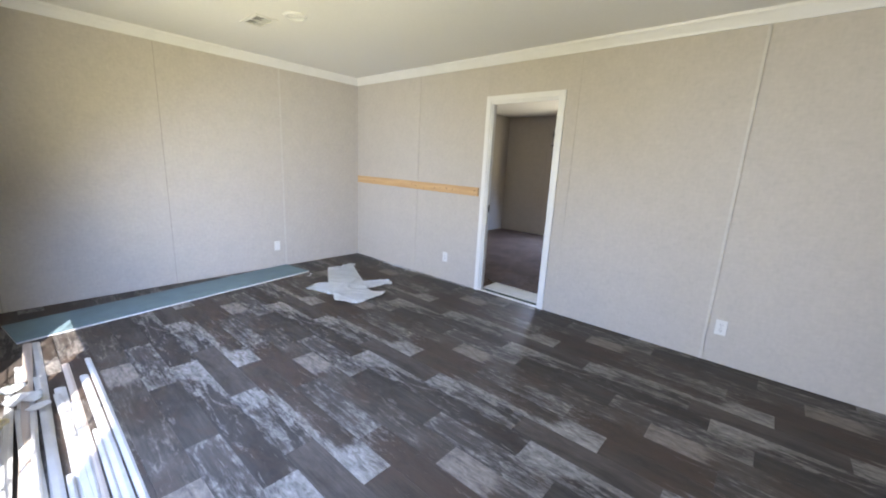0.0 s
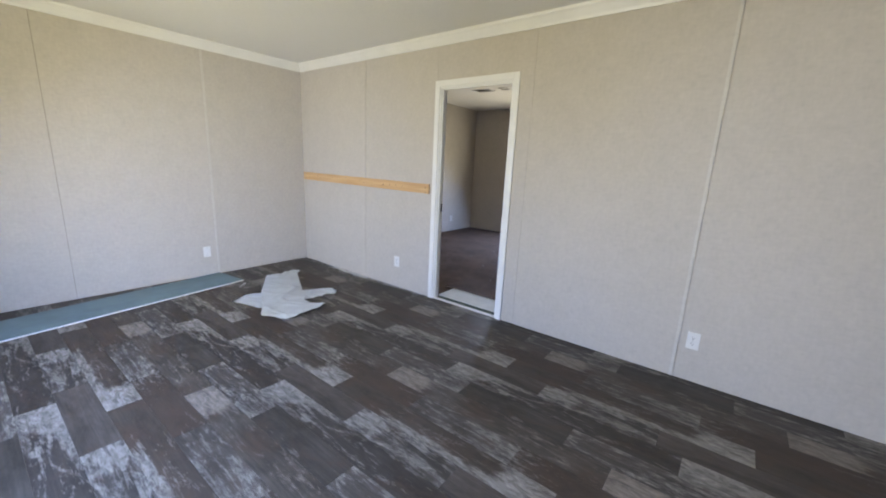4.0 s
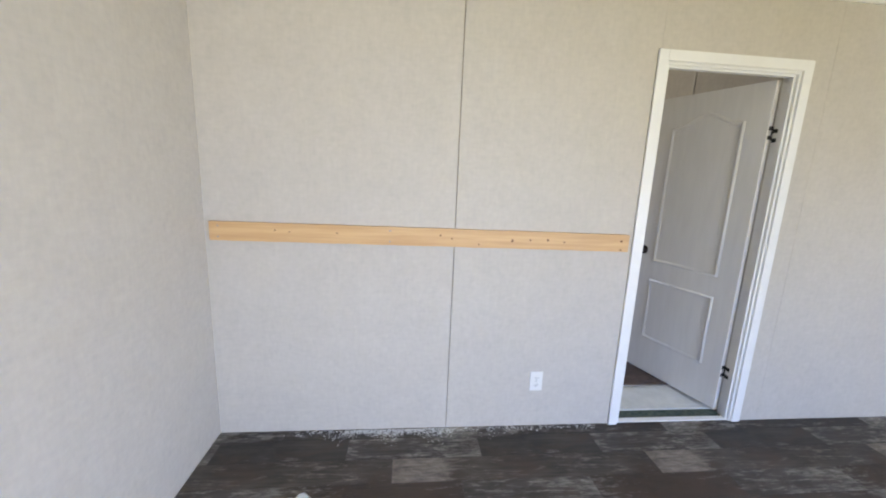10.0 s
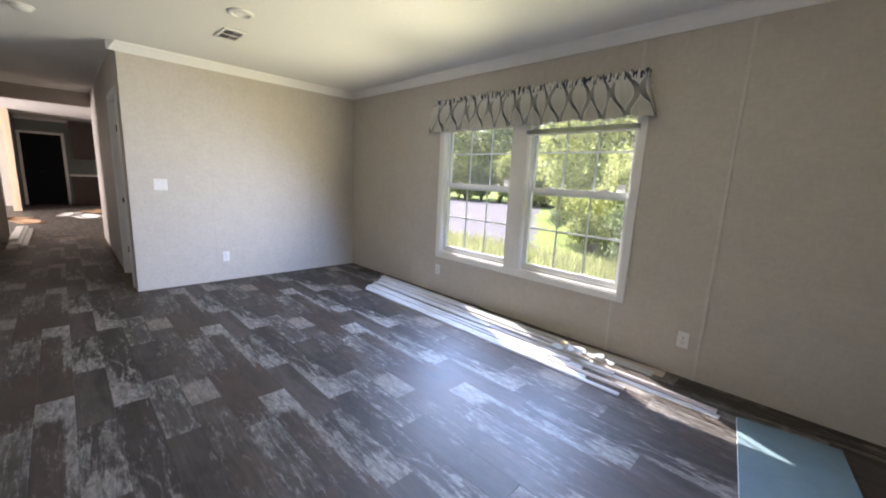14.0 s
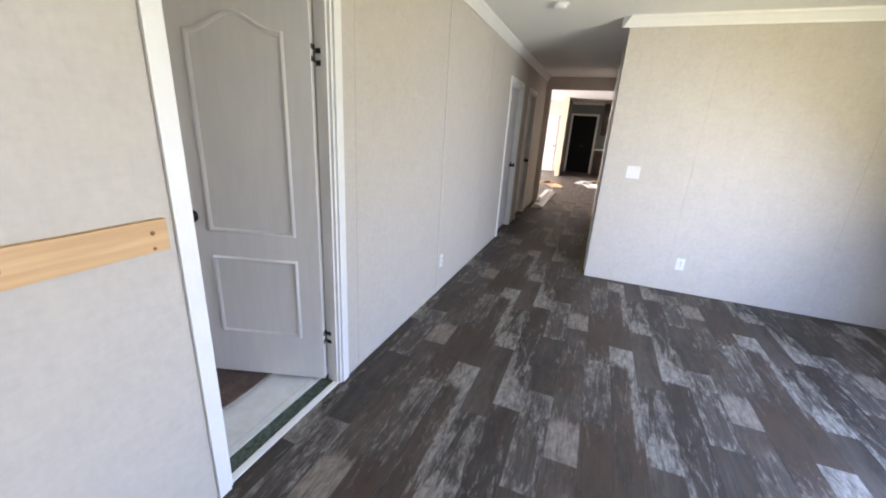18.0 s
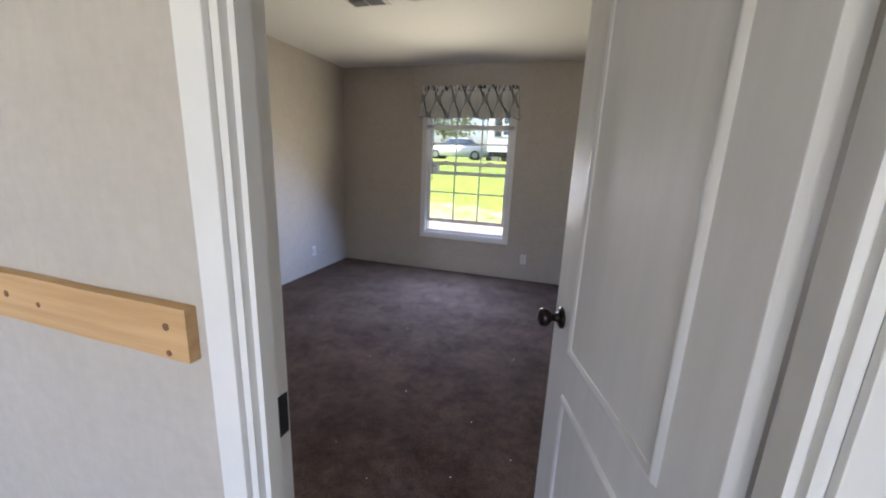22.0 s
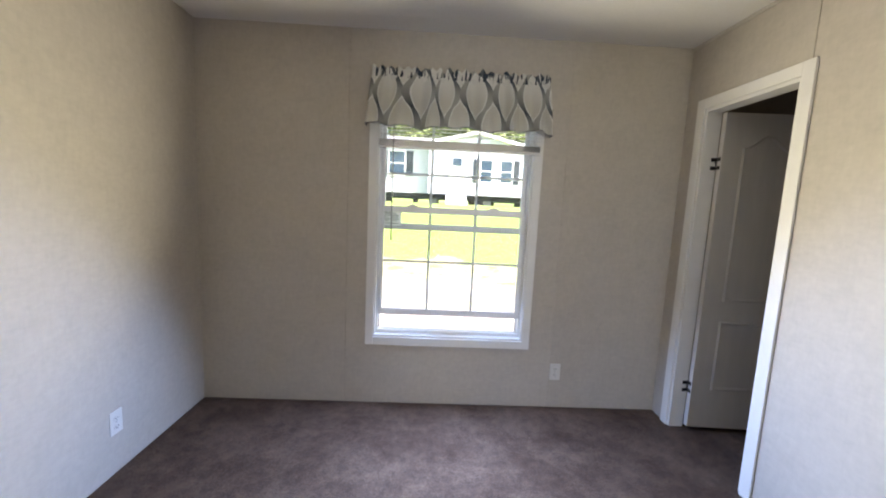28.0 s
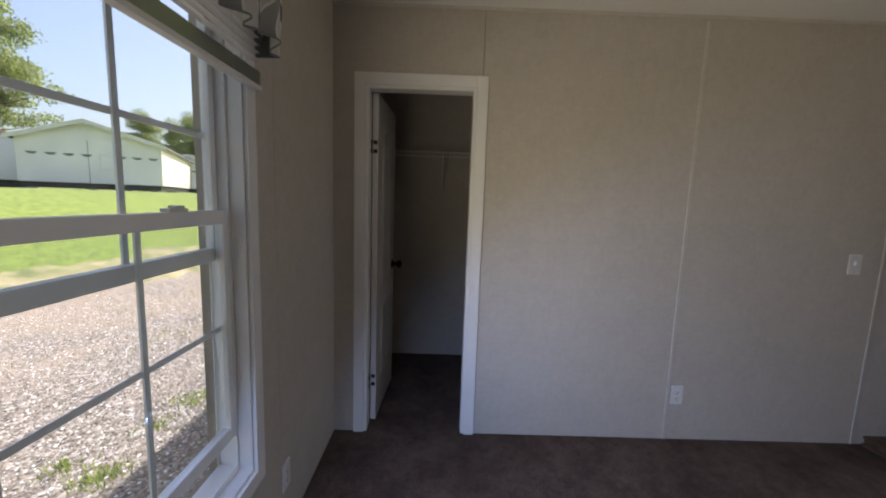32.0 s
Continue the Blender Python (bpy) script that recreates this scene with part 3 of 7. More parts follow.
def tube(points, r, steps=8, taper=None):
    """A round bar along a line of points."""
    bm = bmesh.new()
    pts = [Vector(p) for p in points]
    rings = []
    for i, p in enumerate(pts):
        way = (pts[min(i + 1, len(pts) - 1)] - pts[max(i - 1, 0)]).normalized()
        side = way.cross(Vector((0, 0, 1)) if abs(way.z) < 0.9 else Vector((1, 0, 0))).normalized()
        up = side.cross(way)
        rr = r if taper is None else r + (taper - r) * i / (len(pts) - 1)
        rings.append([bm.verts.new(p + rr * (math.cos(2 * math.pi * k / steps) * side + math.sin(2 * math.pi * k / steps) * up)) for k in range(steps)])
    for a, b in zip(rings, rings[1:]):
        for k in range(steps):
            bm.faces.new((a[k], a[(k + 1) % steps], b[(k + 1) % steps], b[k]))
    bm.faces.new(rings[0])
    bm.faces.new(rings[-1])
    return bm


def join(target, source):
    """Adds one bmesh to another."""
    me = bpy.data.meshes.new("joined")
    source.to_mesh(me)
    source.free()
    target.from_mesh(me)
    bpy.data.meshes.remove(me)
    return target


def cut_rects(a0, a1, z0, z1, holes):
    """The rectangle less its holes, as upright strips of rectangles."""
    cuts = sorted({a0, a1, *[min(max(h[i], a0), a1) for h in holes for i in (0, 1)]})
    out = []
    for u, v in zip(cuts, cuts[1:]):
        if v - u < 1e-5:
            continue
        blocked = sorted((h[2], h[3]) for h in holes if h[0] <= u + 1e-6 and h[1] >= v - 1e-6)
        low = z0
        for b, t in blocked:
            if b > low + 1e-6:
                out.append((u, v, low, min(b, z1)))
            low = max(low, t)
        if low < z1 - 1e-6:
            out.append((u, v, low, z1))
    return out


def slab(bm, along, u, v, z0, z1, p, q):
    if along == 'x':
        box(bm, u, v, min(p, q), max(p, q), z0, z1)
    else:
        box(bm, min(p, q), max(p, q), u, v, z0, z1)


def wall(name, along, a0, a1, p, q, holes, label, z0=0.0, z1=CEIL, mat=None):
    bm = bmesh.new()
    for u, v, b, t in cut_rects(a0, a1, z0, z1, holes):
        slab(bm, along, u, v, b, t, p, q)
    return solid(name, bm, mat or CORE, label, "wall", kind="structure")


def panels(parent, along, a0, a1, face, core, seams, holes, battens=(), gap=0.0035, tight=(), mat=None, z1=CEIL):
    """Sheets of wallboard on one face of a wall, with open joints or slim battens between them."""
    edges = [a0, *sorted(seams), a1]
    for u, v in zip(edges, edges[1:]):
        bm = bmesh.new()
        uu = u + (0 if u == a0 else 0.0006 if u in tight else gap / 2)
        vv = v - (0 if v == a1 else 0.0006 if v in tight else gap / 2)
        for r in cut_rects(uu, vv, 0.002, z1 - 0.001, holes):
            slab(bm, along, *r, core, face)
        part("wall_panel", bm, mat or WALL, parent)
    out = face + (0.006 if face > core else -0.006)
    for s in battens:
        for u, v, b, t in cut_rects(s - 0.011, s + 0.011, 0.002, z1 - 0.05, holes):
            bm = bmesh.new()
            slab(bm, along, u, v, b, t, face - (0.001 if face > core else -0.001), out)
            bmesh.ops.bevel(bm, geom=[e for e in bm.edges if abs(e.verts[0].co.z - e.verts[1].co.z) > 0.1], offset=0.003, segments=2, affect='EDGES')
            part("batten", bm, mat or BATTEN, parent)

# ---- structure ----
D_DOOR = (2.24, 2.985, 0.0, 2.015)
HALL_1 = (6.56, 7.30, 0.0, 2.01)
HALL_2 = (7.78, 8.48, 0.0, 2.01)
HALL_R = (5.82, 6.56, 0.0, 2.01)
WIN_R = (1.69, 2.62, 0.49, 1.985)
WIN_L = (2.79, 3.70, 0.49, 1.985)
WIN_B = (1.085, 2.088, 0.47, 1.98)
CLOSET = (3.25, 3.853, 0.0, 2.01)

w = wall("wall_north", 'x', BX0 - 0.02, HALL_END, 0.005, 0.075, [D_DOOR, HALL_1, HALL_2], "greige linen-look wallboard partition with a white-cased doorway")
panels(w, 'x', 0.0, HALL_END, 0.0, 0.005, [1.22, 2.205, 3.155, 4.37, 5.59, 7.6, 8.8], [D_DOOR, HALL_1, HALL_2], battens=(4.37,), tight=(2.205, 3.155), gap=0.005)
panels(w, 'x', BX0, BX1, 0.08, 0.075, [1.1, 2.205], [D_DOOR])
w = wall("wall_west", 'y', AY0, 0.005, -0.2, -0.005, [], "greige wallboard end wall with panel joints")
panels(w, 'y', AY0, 0.0, 0.0, -0.005, [-1.115, -2.31, -3.53], [], battens=(-1.115,))
w = wall("wall_west_bedroom", 'y', 0.005, BY1 + 0.15, -0.2, BX0 - 0.005, [], "greige wallboard bedroom wall with open panel joints")
panels(w, 'y', BY0, BY1, BX0, BX0 - 0.005, [1.328, 2.528], [], gap=0.006)
w = wall("wall_south", 'x', -0.2, KX1 + 0.15, AY0 - 0.11, AY0 - 0.005, [WIN_R, WIN_L, (11.5, 13.0, 0.6, 1.95)], "greige wallboard outer wall with a double window")
panels(w, 'x', 0.0, AX1, AY0, AY0 - 0.005, [1.10, 1.72, 4.2], [WIN_R, WIN_L], battens=(1.10, 1.72), tight=(4.2,))
w = wall("wall_east", 'y', AY0, HALL_S - 0.005, AX1 + 0.005, AX1 + 0.11, [], "greige wallboard wall with switch and outlet")
panels(w, 'y', AY0, HALL_S, AX1, AX1 + 0.005, [-1.97, -3.15], [], gap=0.001)
w = wall("wall_hall_south", 'x', AX1 + 0.11, HALL_END, HALL_S - 0.11, HALL_S - 0.005, [HALL_R], "greige wallboard hall wall with a white-cased door")
panels(w, 'x', AX1, HALL_END, HALL_S, HALL_S - 0.005, [6.75, 7.97, 9.0], [HALL_R])
w = wall("wall_north_outer", 'x', -0.2, KX1 + 0.15, BY1 + 0.005, BY1 + 0.15, [WIN_B, (12.6, 14.4, 0.6, 1.95)], "greige wallboard outer wall with a single window")
panels(w, 'x', BX0, BX1, BY1, BY1 + 0.005, [0.9, 2.3], [WIN_B], gap=0.0015)
w = wall("wall_closet", 'y', 0.075, BY1, BX1 + 0.005, BX1 + 0.085, [CLOSET], "greige wallboard partition with a white-cased closet doorway")
panels(w, 'y', BY0, BY1, BX1, BX1 + 0.005, [0.87, 2.03, 3.22], [CLOSET], battens=(0.87, 2.03))
panels(w, 'y', 2.3, BY1, BX1 + 0.09, BX1 + 0.085, [], [CLOSET])
wall("wall_closet_back", 'y', 2.2, BY1, 4.25, 4.33, [], "plain greige closet back wall", mat=WALL)
wall("wall_closet_side", 'x', BX1 + 0.09, 4.25, 2.2, 2.28, [], "plain greige closet side wall", mat=WALL)
wall("wall_bath_side", 'y', 0.075, 2.2, 4.25, 4.33, [], "plain greige partition wall", mat=WALL)
w = wall("wall_hall_end", 'y', AY0, BY1, HALL_END, HALL_END + 0.1, [(HALL_S, -0.10, 0.0, 2.22)], "greige wallboard end of the hall with a cased opening", mat=WALL, z1=3.0)
w = wall("wall_kitchen_end", 'y', AY0, BY1, KX1, KX1 + 0.15, [], "dark grey-green kitchen end wall", z1=3.0, mat=GREENWALL)

solid("ceiling", boxes((-0.2, HALL_END, AY0 - 0.16, BY1 + 0.15, CEIL, CEIL + 0.06)), CEILING, "white stippled ceiling", "ceiling", kind="structure")
solid("ceiling_bedroom", boxes((BX0 - 0.003, BX1 + 0.003, BY0 - 0.003, BY1 + 0.003, CEIL_B, CEIL - 0.001)), CEILING, "white stippled bedroom ceiling", "ceiling", kind="structure")
solid("ceiling_kitchen", boxes((HALL_END + 0.1, KX1, AY0 - 0.005, BY1 + 0.005, 2.52, 2.58)), CEILING, "white stippled kitchen ceiling", "ceiling", kind="structure")

# roof with deep eaves over the whole house
bm = bmesh.new()
prof = [(-4.10, 2.66), (0.09, 3.6), (4.46, 2.66), (4.46, 2.58), (-4.10, 2.58)]
ends = [[bm.verts.new((x, y, z)) for y, z in prof] for x in (-0.6, KX1 + 0.6)]
for i in range(5):
    bm.faces.new((ends[0][i], ends[0][(i + 1) % 5], ends[1][(i + 1) % 5], ends[1][i]))
for e in ends:
    bm.faces.new(e)
solid("roof", bm, SHINGLE, "low gabled shingle roof with eaves", "roof", kind="structure")
solid("skirting_north", boxes((-0.2, KX1 + 0.15, BY1 + 0.05, BY1 + 0.15, GROUND - 0.05, 0.0)), SIDING, "pale skirting below the outer wall", "skirting", kind="structure")
solid("skirting_south", boxes((-0.2, KX1 + 0.15, AY0 - 0.16, AY0 - 0.06, GROUND - 0.05, 0.0)), SIDING, "pale skirting below the outer wall", "skirting", kind="structure")
solid("skirting_west", boxes((-0.2, -0.12, AY0 - 0.06, BY1 + 0.05, GROUND - 0.05, -0.2)), SIDING, "pale skirting below the end wall", "skirting", kind="structure")
solid("skirting_east", boxes((KX1 + 0.05, KX1 + 0.15, AY0 - 0.06, BY1 + 0.05, GROUND - 0.05, -0.2)), SIDING, "pale skirting below the end wall", "skirting", kind="structure")
solid("subfloor", boxes((-0.2, KX1 + 0.15, AY0 - 0.05, BY1 + 0.05, -0.2, -0.012)), SUBFLOOR, "bare subfloor under the finished floors", "subfloor", kind="structure")


def carpet_area(bm, x0, x1, y0, y1, step=0.05):
    """A softly uneven sheet of pile."""
    nx, ny = max(2, round((x1 - x0) / step)), max(2, round((y1 - y0) / step))
    grid = []
    for i in range(nx + 1):
        col = []
        for j in range(ny + 1):
            x, y = x0 + (x1 - x0) * i / nx, y0 + (y1 - y0) * j / ny
            z = 0.0025 * noise.noise((x * 3, y * 3, 0)) + 0.0015 * noise.noise((x * 14, y * 14, 3))
            col.append(bm.verts.new((x, y, z - 0.003)))
        grid.append(col)
    for i in range(nx):
        for j in range(ny):
            bm.faces.new((grid[i][j], grid[i + 1][j], grid[i + 1][j + 1], grid[i][j + 1]))


bm = bmesh.new()
carpet_area(bm, BX0 - 0.003, BX1, 0.40, BY1)
carpet_area(bm, BX0 - 0.003, 2.21, 0.078, 0.40)
carpet_area(bm, BX1, 4.25, 2.28, BY1)
carpet = solid("carpet", bm, CARPET, "brown cut-pile wall-to-wall carpet", "carpet", kind="structure", smooth=True)
solid("floor_side_rooms", boxes((4.33, HALL_END, 0.08, BY1, -0.012, 0.0), (AX1 + 0.11, HALL_END, AY0, HALL_S - 0.11, -0.012, -0.002), (BX1 + 0.085, 4.25, 0.08, 2.2, -0.012, 0.0)), CARPET, "plain dark floor of the side rooms", "floor", kind="structure")

# crown moulding of the living room and hall, in mitred lengths
CROWN = [(0.0, -0.085), (0.012, -0.085), (0.018, -0.07), (0.045, -0.03), (0.058, -0.016), (0.062, 0.0), (0.0, 0.0)]


def crown(name, p0, p1, inward):
    bm = bmesh.new()
    a, b, n = Vector((*p0, CEIL)), Vector((*p1, CEIL)), Vector((*inward, 0))
    way = (b - a).normalized()
    e0 = [bm.verts.new(a + n * d + way * d + Vector((0, 0, h))) for d, h in CROWN]
    e1 = [bm.verts.new(b + n * d - way * d + Vector((0, 0, h))) for d, h in CROWN]
    k = len(CROWN)
    for i in range(k):
        bm.faces.new((e0[i], e0[(i + 1) % k], e1[(i + 1) % k], e1[i]))
    bm.faces.new(e0)
    bm.faces.new(e1)
    solid(name, bm, TRIM, "white crown moulding along the ceiling", "crown moulding", group="crown mouldings", kind="structure")


crown("trim", (HALL_END, 0.0), (0.0, 0.0), (0, -1))
crown("trim", (0.0, 0.0), (0.0, AY0), (1, 0))
crown("trim", (0.0, AY0), (AX1, AY0), (0, 1))
crown("trim", (AX1, AY0), (AX1, HALL_S + 0.06), (-1, 0))
solid("trim", boxes((BX1 - 0.009, BX1, BY0, BY1, CEIL_B - 0.018, CEIL_B), bevel=0.003), BATTEN, "slim greige bead along the ceiling", "bead", kind="structure")


# ---- doors, casings and hardware ----
def casing(name, along, a0, a1, top, face, out, label, wide=0.06, thick=0.013, bottom=0.0, sill=False):
    """Flat boards round an opening; out is +1 or -1, the way the boards stand off the wall."""
    t = thing(name, Matrix(), label, "casing", kind="structure")
    f0, f1 = face + out * 0.0005, face + out * thick
    specs = [(a0 - wide, a0, bottom - (wide if sill else 0), top + wide), (a1, a1 + wide, bottom - (wide if sill else 0), top + wide), (a0, a1, top, top + wide)]
    if sill:
        specs.append((a0, a1, bottom - wide, bottom))
    for u, v, b, h in specs:
        bm = bmesh.new()
        slab(bm, along, u, v, b, h, f0, f1)
        bmesh.ops.bevel(bm, geom=bm.edges[:], offset=0.003, segments=2, profile=0.7, affect='EDGES')
        part("casing_board", bm, TRIM, t)
    return t


def jamb(name, along, a0, a1, top, p, q, label, stop=None, thick=0.018):
    t = thing(name, Matrix(), label, "jamb", kind="structure")
    for u, v, b, h in ((a0, a0 + thick, 0, top), (a1 - thick, a1, 0, top), (a0 + thick, a1 - thick, top - thick, top)):
        bm = bmesh.new()
        slab(bm, along, u, v, b, h, p, q)
        part("jamb_board", bm, TRIM, t)
    if stop is not None:
        for u, v, b, h in ((a0 + thick, a0 + thick + 0.011, 0, top - thick), (a1 - thick - 0.011, a1 - thick, 0, top - thick), (a0 + thick + 0.011, a1 - thick - 0.011, top - thick - 0.011, top - thick)):
            bm = bmesh.new()
            slab(bm, along, u, v, b, h, stop, stop + 0.03)
            part("door_stop", bm, TRIM, t)
    return t


def moulding_ring(points, width=0.022, height=0.010):
    """A raised bead round a closed outline in the x-z plane, standing off towards -y."""
    bm = bmesh.new()
    n = len(points)
    c = Vector((sum(p[0] for p in points) / n, sum(p[1] for p in points) / n))
    cross = [(0.0, 0.0), (0.25, 0.85), (0.5, 1.0), (0.72, 0.55), (0.86, 0.62), (1.0, 0.0)]
    rings = []
    for i, p in enumerate(points):
        a, b = Vector(points[i - 1]), Vector(points[(i + 1) % n])
        p = Vector(p)
        d0, d1 = (p - a).normalized(), (b - p).normalized()
        nrm = Vector((-(d0 + d1).y, (d0 + d1).x)).normalized()
        nrm = nrm if nrm.dot(c - p) > 0 else -nrm
        half = max(0.5, math.sqrt(max(0.0, (1 + d0.dot(d1)) / 2)))
        rings.append([bm.verts.new((p.x + nrm.x * s * width / half, -h * height, p.y + nrm.y * s * width / half)) for s, h in cross])
    for i in range(n):
        q, r = rings[i], rings[(i + 1) % n]
        for k in range(len(cross) - 1):
            bm.faces.new((q[k], r[k], r[k + 1], q[k + 1]))
    return bm


def panel_outlines(width, height, edge=0.12):
    """The arched upper and the square lower field of a two-panel door."""
    x0, x1 = edge, width - edge - 0.02
    lower = [(x0, 0.265), (x1, 0.265), (x1, 0.715), (x0, 0.715)]
    zt = height - 0.20
    arch = [(x0, 0.845), (x1, 0.845), (x1, zt)]
    for i in range(1, 18):
        f = i / 18
        x = x1 + (x0 - x1) * f
        k = abs(2 * f - 1)
        arch.append((x, zt + 0.075 * (0.5 + 0.5 * math.cos(math.pi * min(1.0, k * 1.12)))))
    arch.append((x0, zt))
    return arch, lower


def knob_part(parent, x, y0, y1, z):
    """A pair of door knobs with roses, one on each face."""
    for sgn, y in ((-1, y0), (1, y1)):
        bm = lathe([(0.0, 0), (0.033, 0), (0.033, 0.004), (0.026, 0.009), (0.014, 0.012), (0.012, 0.03), (0.018, 0.036), (0.027, 0.045), (0.029, 0.056), (0.024, 0.066), (0.012, 0.071), (0.0, 0.072)], 24, 'Y')
        if sgn < 0:
            for v in bm.verts:
                v.co.y = -v.co.y
        k = part("door_knob", bm, BRONZE, parent, "dark bronze round knob", at=pose(x, y, z), smooth=True)


def panel_door(name, m, width, height, label, side=1, hinge_z=(0.28, 1.70)):
    """A moulded two-panel slab hung at its local origin; its thickness lies towards side * y."""
    d = thing(name, m, label, "door", kind="structure")
    y0, y1 = (0.0, 0.035) if side > 0 else (-0.035, 0.0)
    part("door_slab", boxes((0.003, width, y0, y1, 0.012, height), bevel=0.0025), DOORPAINT, d)
    for pts in panel_outlines(width, height):
        for face in (y0, y1):
            bm = moulding_ring(pts)
            if face == y1:
                for v in bm.verts:
                    v.co.y = -v.co.y
            for v in bm.verts:
                v.co.y += face
            p = part("panel_moulding", bm, DOORPAINT, d, smooth=True)
    knob_part(d, width - 0.06, y0, y1, 0.92)
    for z in hinge_z:
        h = part("hinge", boxes((0.0, 0.0032, y0 + 0.006, y1 - 0.006, z - 0.036, z - 0.014), (0.0, 0.0032, y0 + 0.006, y1 - 0.006, z + 0.014, z + 0.036)), BLACKMETAL, d, "black leaf hinge")
        pin = 0.0 if side > 0 else 0.0
        bm = bmesh.new()
        for k in range(3):
            b2 = lathe([(0.0, 0), (0.006, 0), (0.006, 0.022), (0.0, 0.022)], 10)
            for v in b2.verts:
                v.co += Vector((0.0, pin - side * 0.006, z - 0.036 + k * 0.025))
            join(bm, b2)
        part("hinge_knuckle", bm, BLACKMETAL, h)
    part("latch_plate", boxes((width - 0.0005, width + 0.0012, (y0 + y1) / 2 - 0.012, (y0 + y1) / 2 + 0.012, 0.89, 0.95)), BLACKMETAL, d)
    return d


casing("trim_bedroom_door", 'x', D_DOOR[0], D_DOOR[1], 2.015, 0.0, -1, "white flat-board casing round the bedroom doorway", wide=0.052)
j = jamb("door_frame", 'x', D_DOOR[0], D_DOOR[1], 2.015, -0.001, 0.083, "white door jamb with stops and a black strike plate", stop=0.014, thick=0.014)
part("strike_plate", boxes((D_DOOR[0] + 0.014, D_DOOR[0] + 0.0165, 0.048, 0.078, 0.88, 0.96)), BLACKMETAL, j, "black strike plate")
for z in (0.28, 1.70):
    part("hinge_leaf", boxes((D_DOOR[1] - 0.0165, D_DOOR[1] - 0.014, 0.052, 0.080, z - 0.036, z - 0.014), (D_DOOR[1] - 0.0165, D_DOOR[1] - 0.014, 0.052, 0.080, z + 0.014, z + 0.036)), BLACKMETAL, j, "black hinge leaf")
panel_door("door_bedroom", pose(2.9705, 0.088, 0.015, 0, 0, 108.0), 0.714, 1.975, "white two-panel arched door standing open on black hinges", side=1, hinge_z=(0.27, 1.70))

casing("trim_closet_door", 'y', CLOSET[0], CLOSET[1], 2.01, BX1, -1, "white flat-board casing round the closet doorway")
j = jamb("door_frame", 'y', CLOSET[0], CLOSET[1], 2.01, BX1, BX1 + 0.09, "white closet door jamb")
for z in (0.28, 1.69):
    part("hinge_leaf", boxes((BX1 + 0.056, BX1 + 0.084, CLOSET[1] - 0.0205, CLOSET[1] - 0.018, z - 0.036, z - 0.014), (BX1 + 0.056, BX1 + 0.084, CLOSET[1] - 0.0205, CLOSET[1] - 0.018, z + 0.014, z + 0.036)), BLACKMETAL, j, "black hinge leaf")
panel_door("door_closet", pose(BX1 + 0.088, CLOSET[1] - 0.022, 0.012, 0, 0, -3), 0.56, 1.975, "white two-panel closet door swung open into the dark closet", side=-1, hinge_z=(0.27, 1.68))

for k, (o, nm) in enumerate(((HALL_1, "door_hall"), (HALL_2, "door_hall"))):
    casing("trim_hall_door", 'x', o[0], o[1], 2.01, 0.0, -1, "white flat-board casing round a hall doorway")
    j = jamb("door_frame", 'x', o[0], o[1], 2.01, -0.001, 0.083, "white hall door jamb", stop=0.014)
    part("strike_plate", boxes((o[1] - 0.0205, o[1] - 0.018, 0.02, 0.06, 0.90, 0.98)), BLACKMETAL, j, "black strike plate")
    for z in (0.28, 1.72):
        part("hinge_leaf", boxes((o[0] + 0.018, o[0] + 0.0205, 0.02, 0.058, z - 0.044, z + 0.044)), BLACKMETAL, j, "black hinge leaf")
panel_door("door_hall", pose(HALL_1[0] + 0.021, 0.083, 0.015, 0, 0, 0.6), 0.69, 1.975, "white two-panel hall door pushed shut", side=-1)
panel_door("door_hall", pose(HALL_2[0] + 0.021, 0.083, 0.015, 0, 0, 0.6), 0.65, 1.975, "white two-panel hall door nearly shut", side=-1)
casing("trim_hall_door", 'x', HALL_R[0], HALL_R[1], 2.01, HALL_S, 1, "white flat-board casing round a hall doorway")
jamb("door_frame", 'x', HALL_R[0], HALL_R[1], 2.01, HALL_S - 0.11, HALL_S, "white hall door jamb")
panel_door("door_hall", pose(HALL_R[1] - 0.021, HALL_S - 0.05, 0.015, 0, 0, 180), 0.69, 1.975, "white two-panel hall door shut", side=1)

# threshold where the two halves of the house meet
solid("threshold_strip", boxes((D_DOOR[0] + 0.014, D_DOOR[1] - 0.014, 0.006, 0.042, -0.006, 0.006), bevel=0.003), TRIM, "white threshold strip across the doorway", "threshold")
solid("foam_seal", boxes((D_DOOR[0] + 0.014, D_DOOR[1] - 0.014, 0.043, 0.125, -0.014, -0.004)), GREENSEAL, "dark green foam seal in the floor joint", "seal")
t = thing("threshold_board", pose(2.60, 0.26, 0), "pale grey bare board between the seal and the carpet", "board")
part("board_plank", boxes((-0.38, 0.453, -0.132, -0.095, -0.012, 0.004), bevel=0.002), GREYBOARD, t)
part("board_plank", boxes((-0.38, 0.453, -0.092, 0.138, -0.012, 0.003), bevel=0.002), GREYBOARD, t)


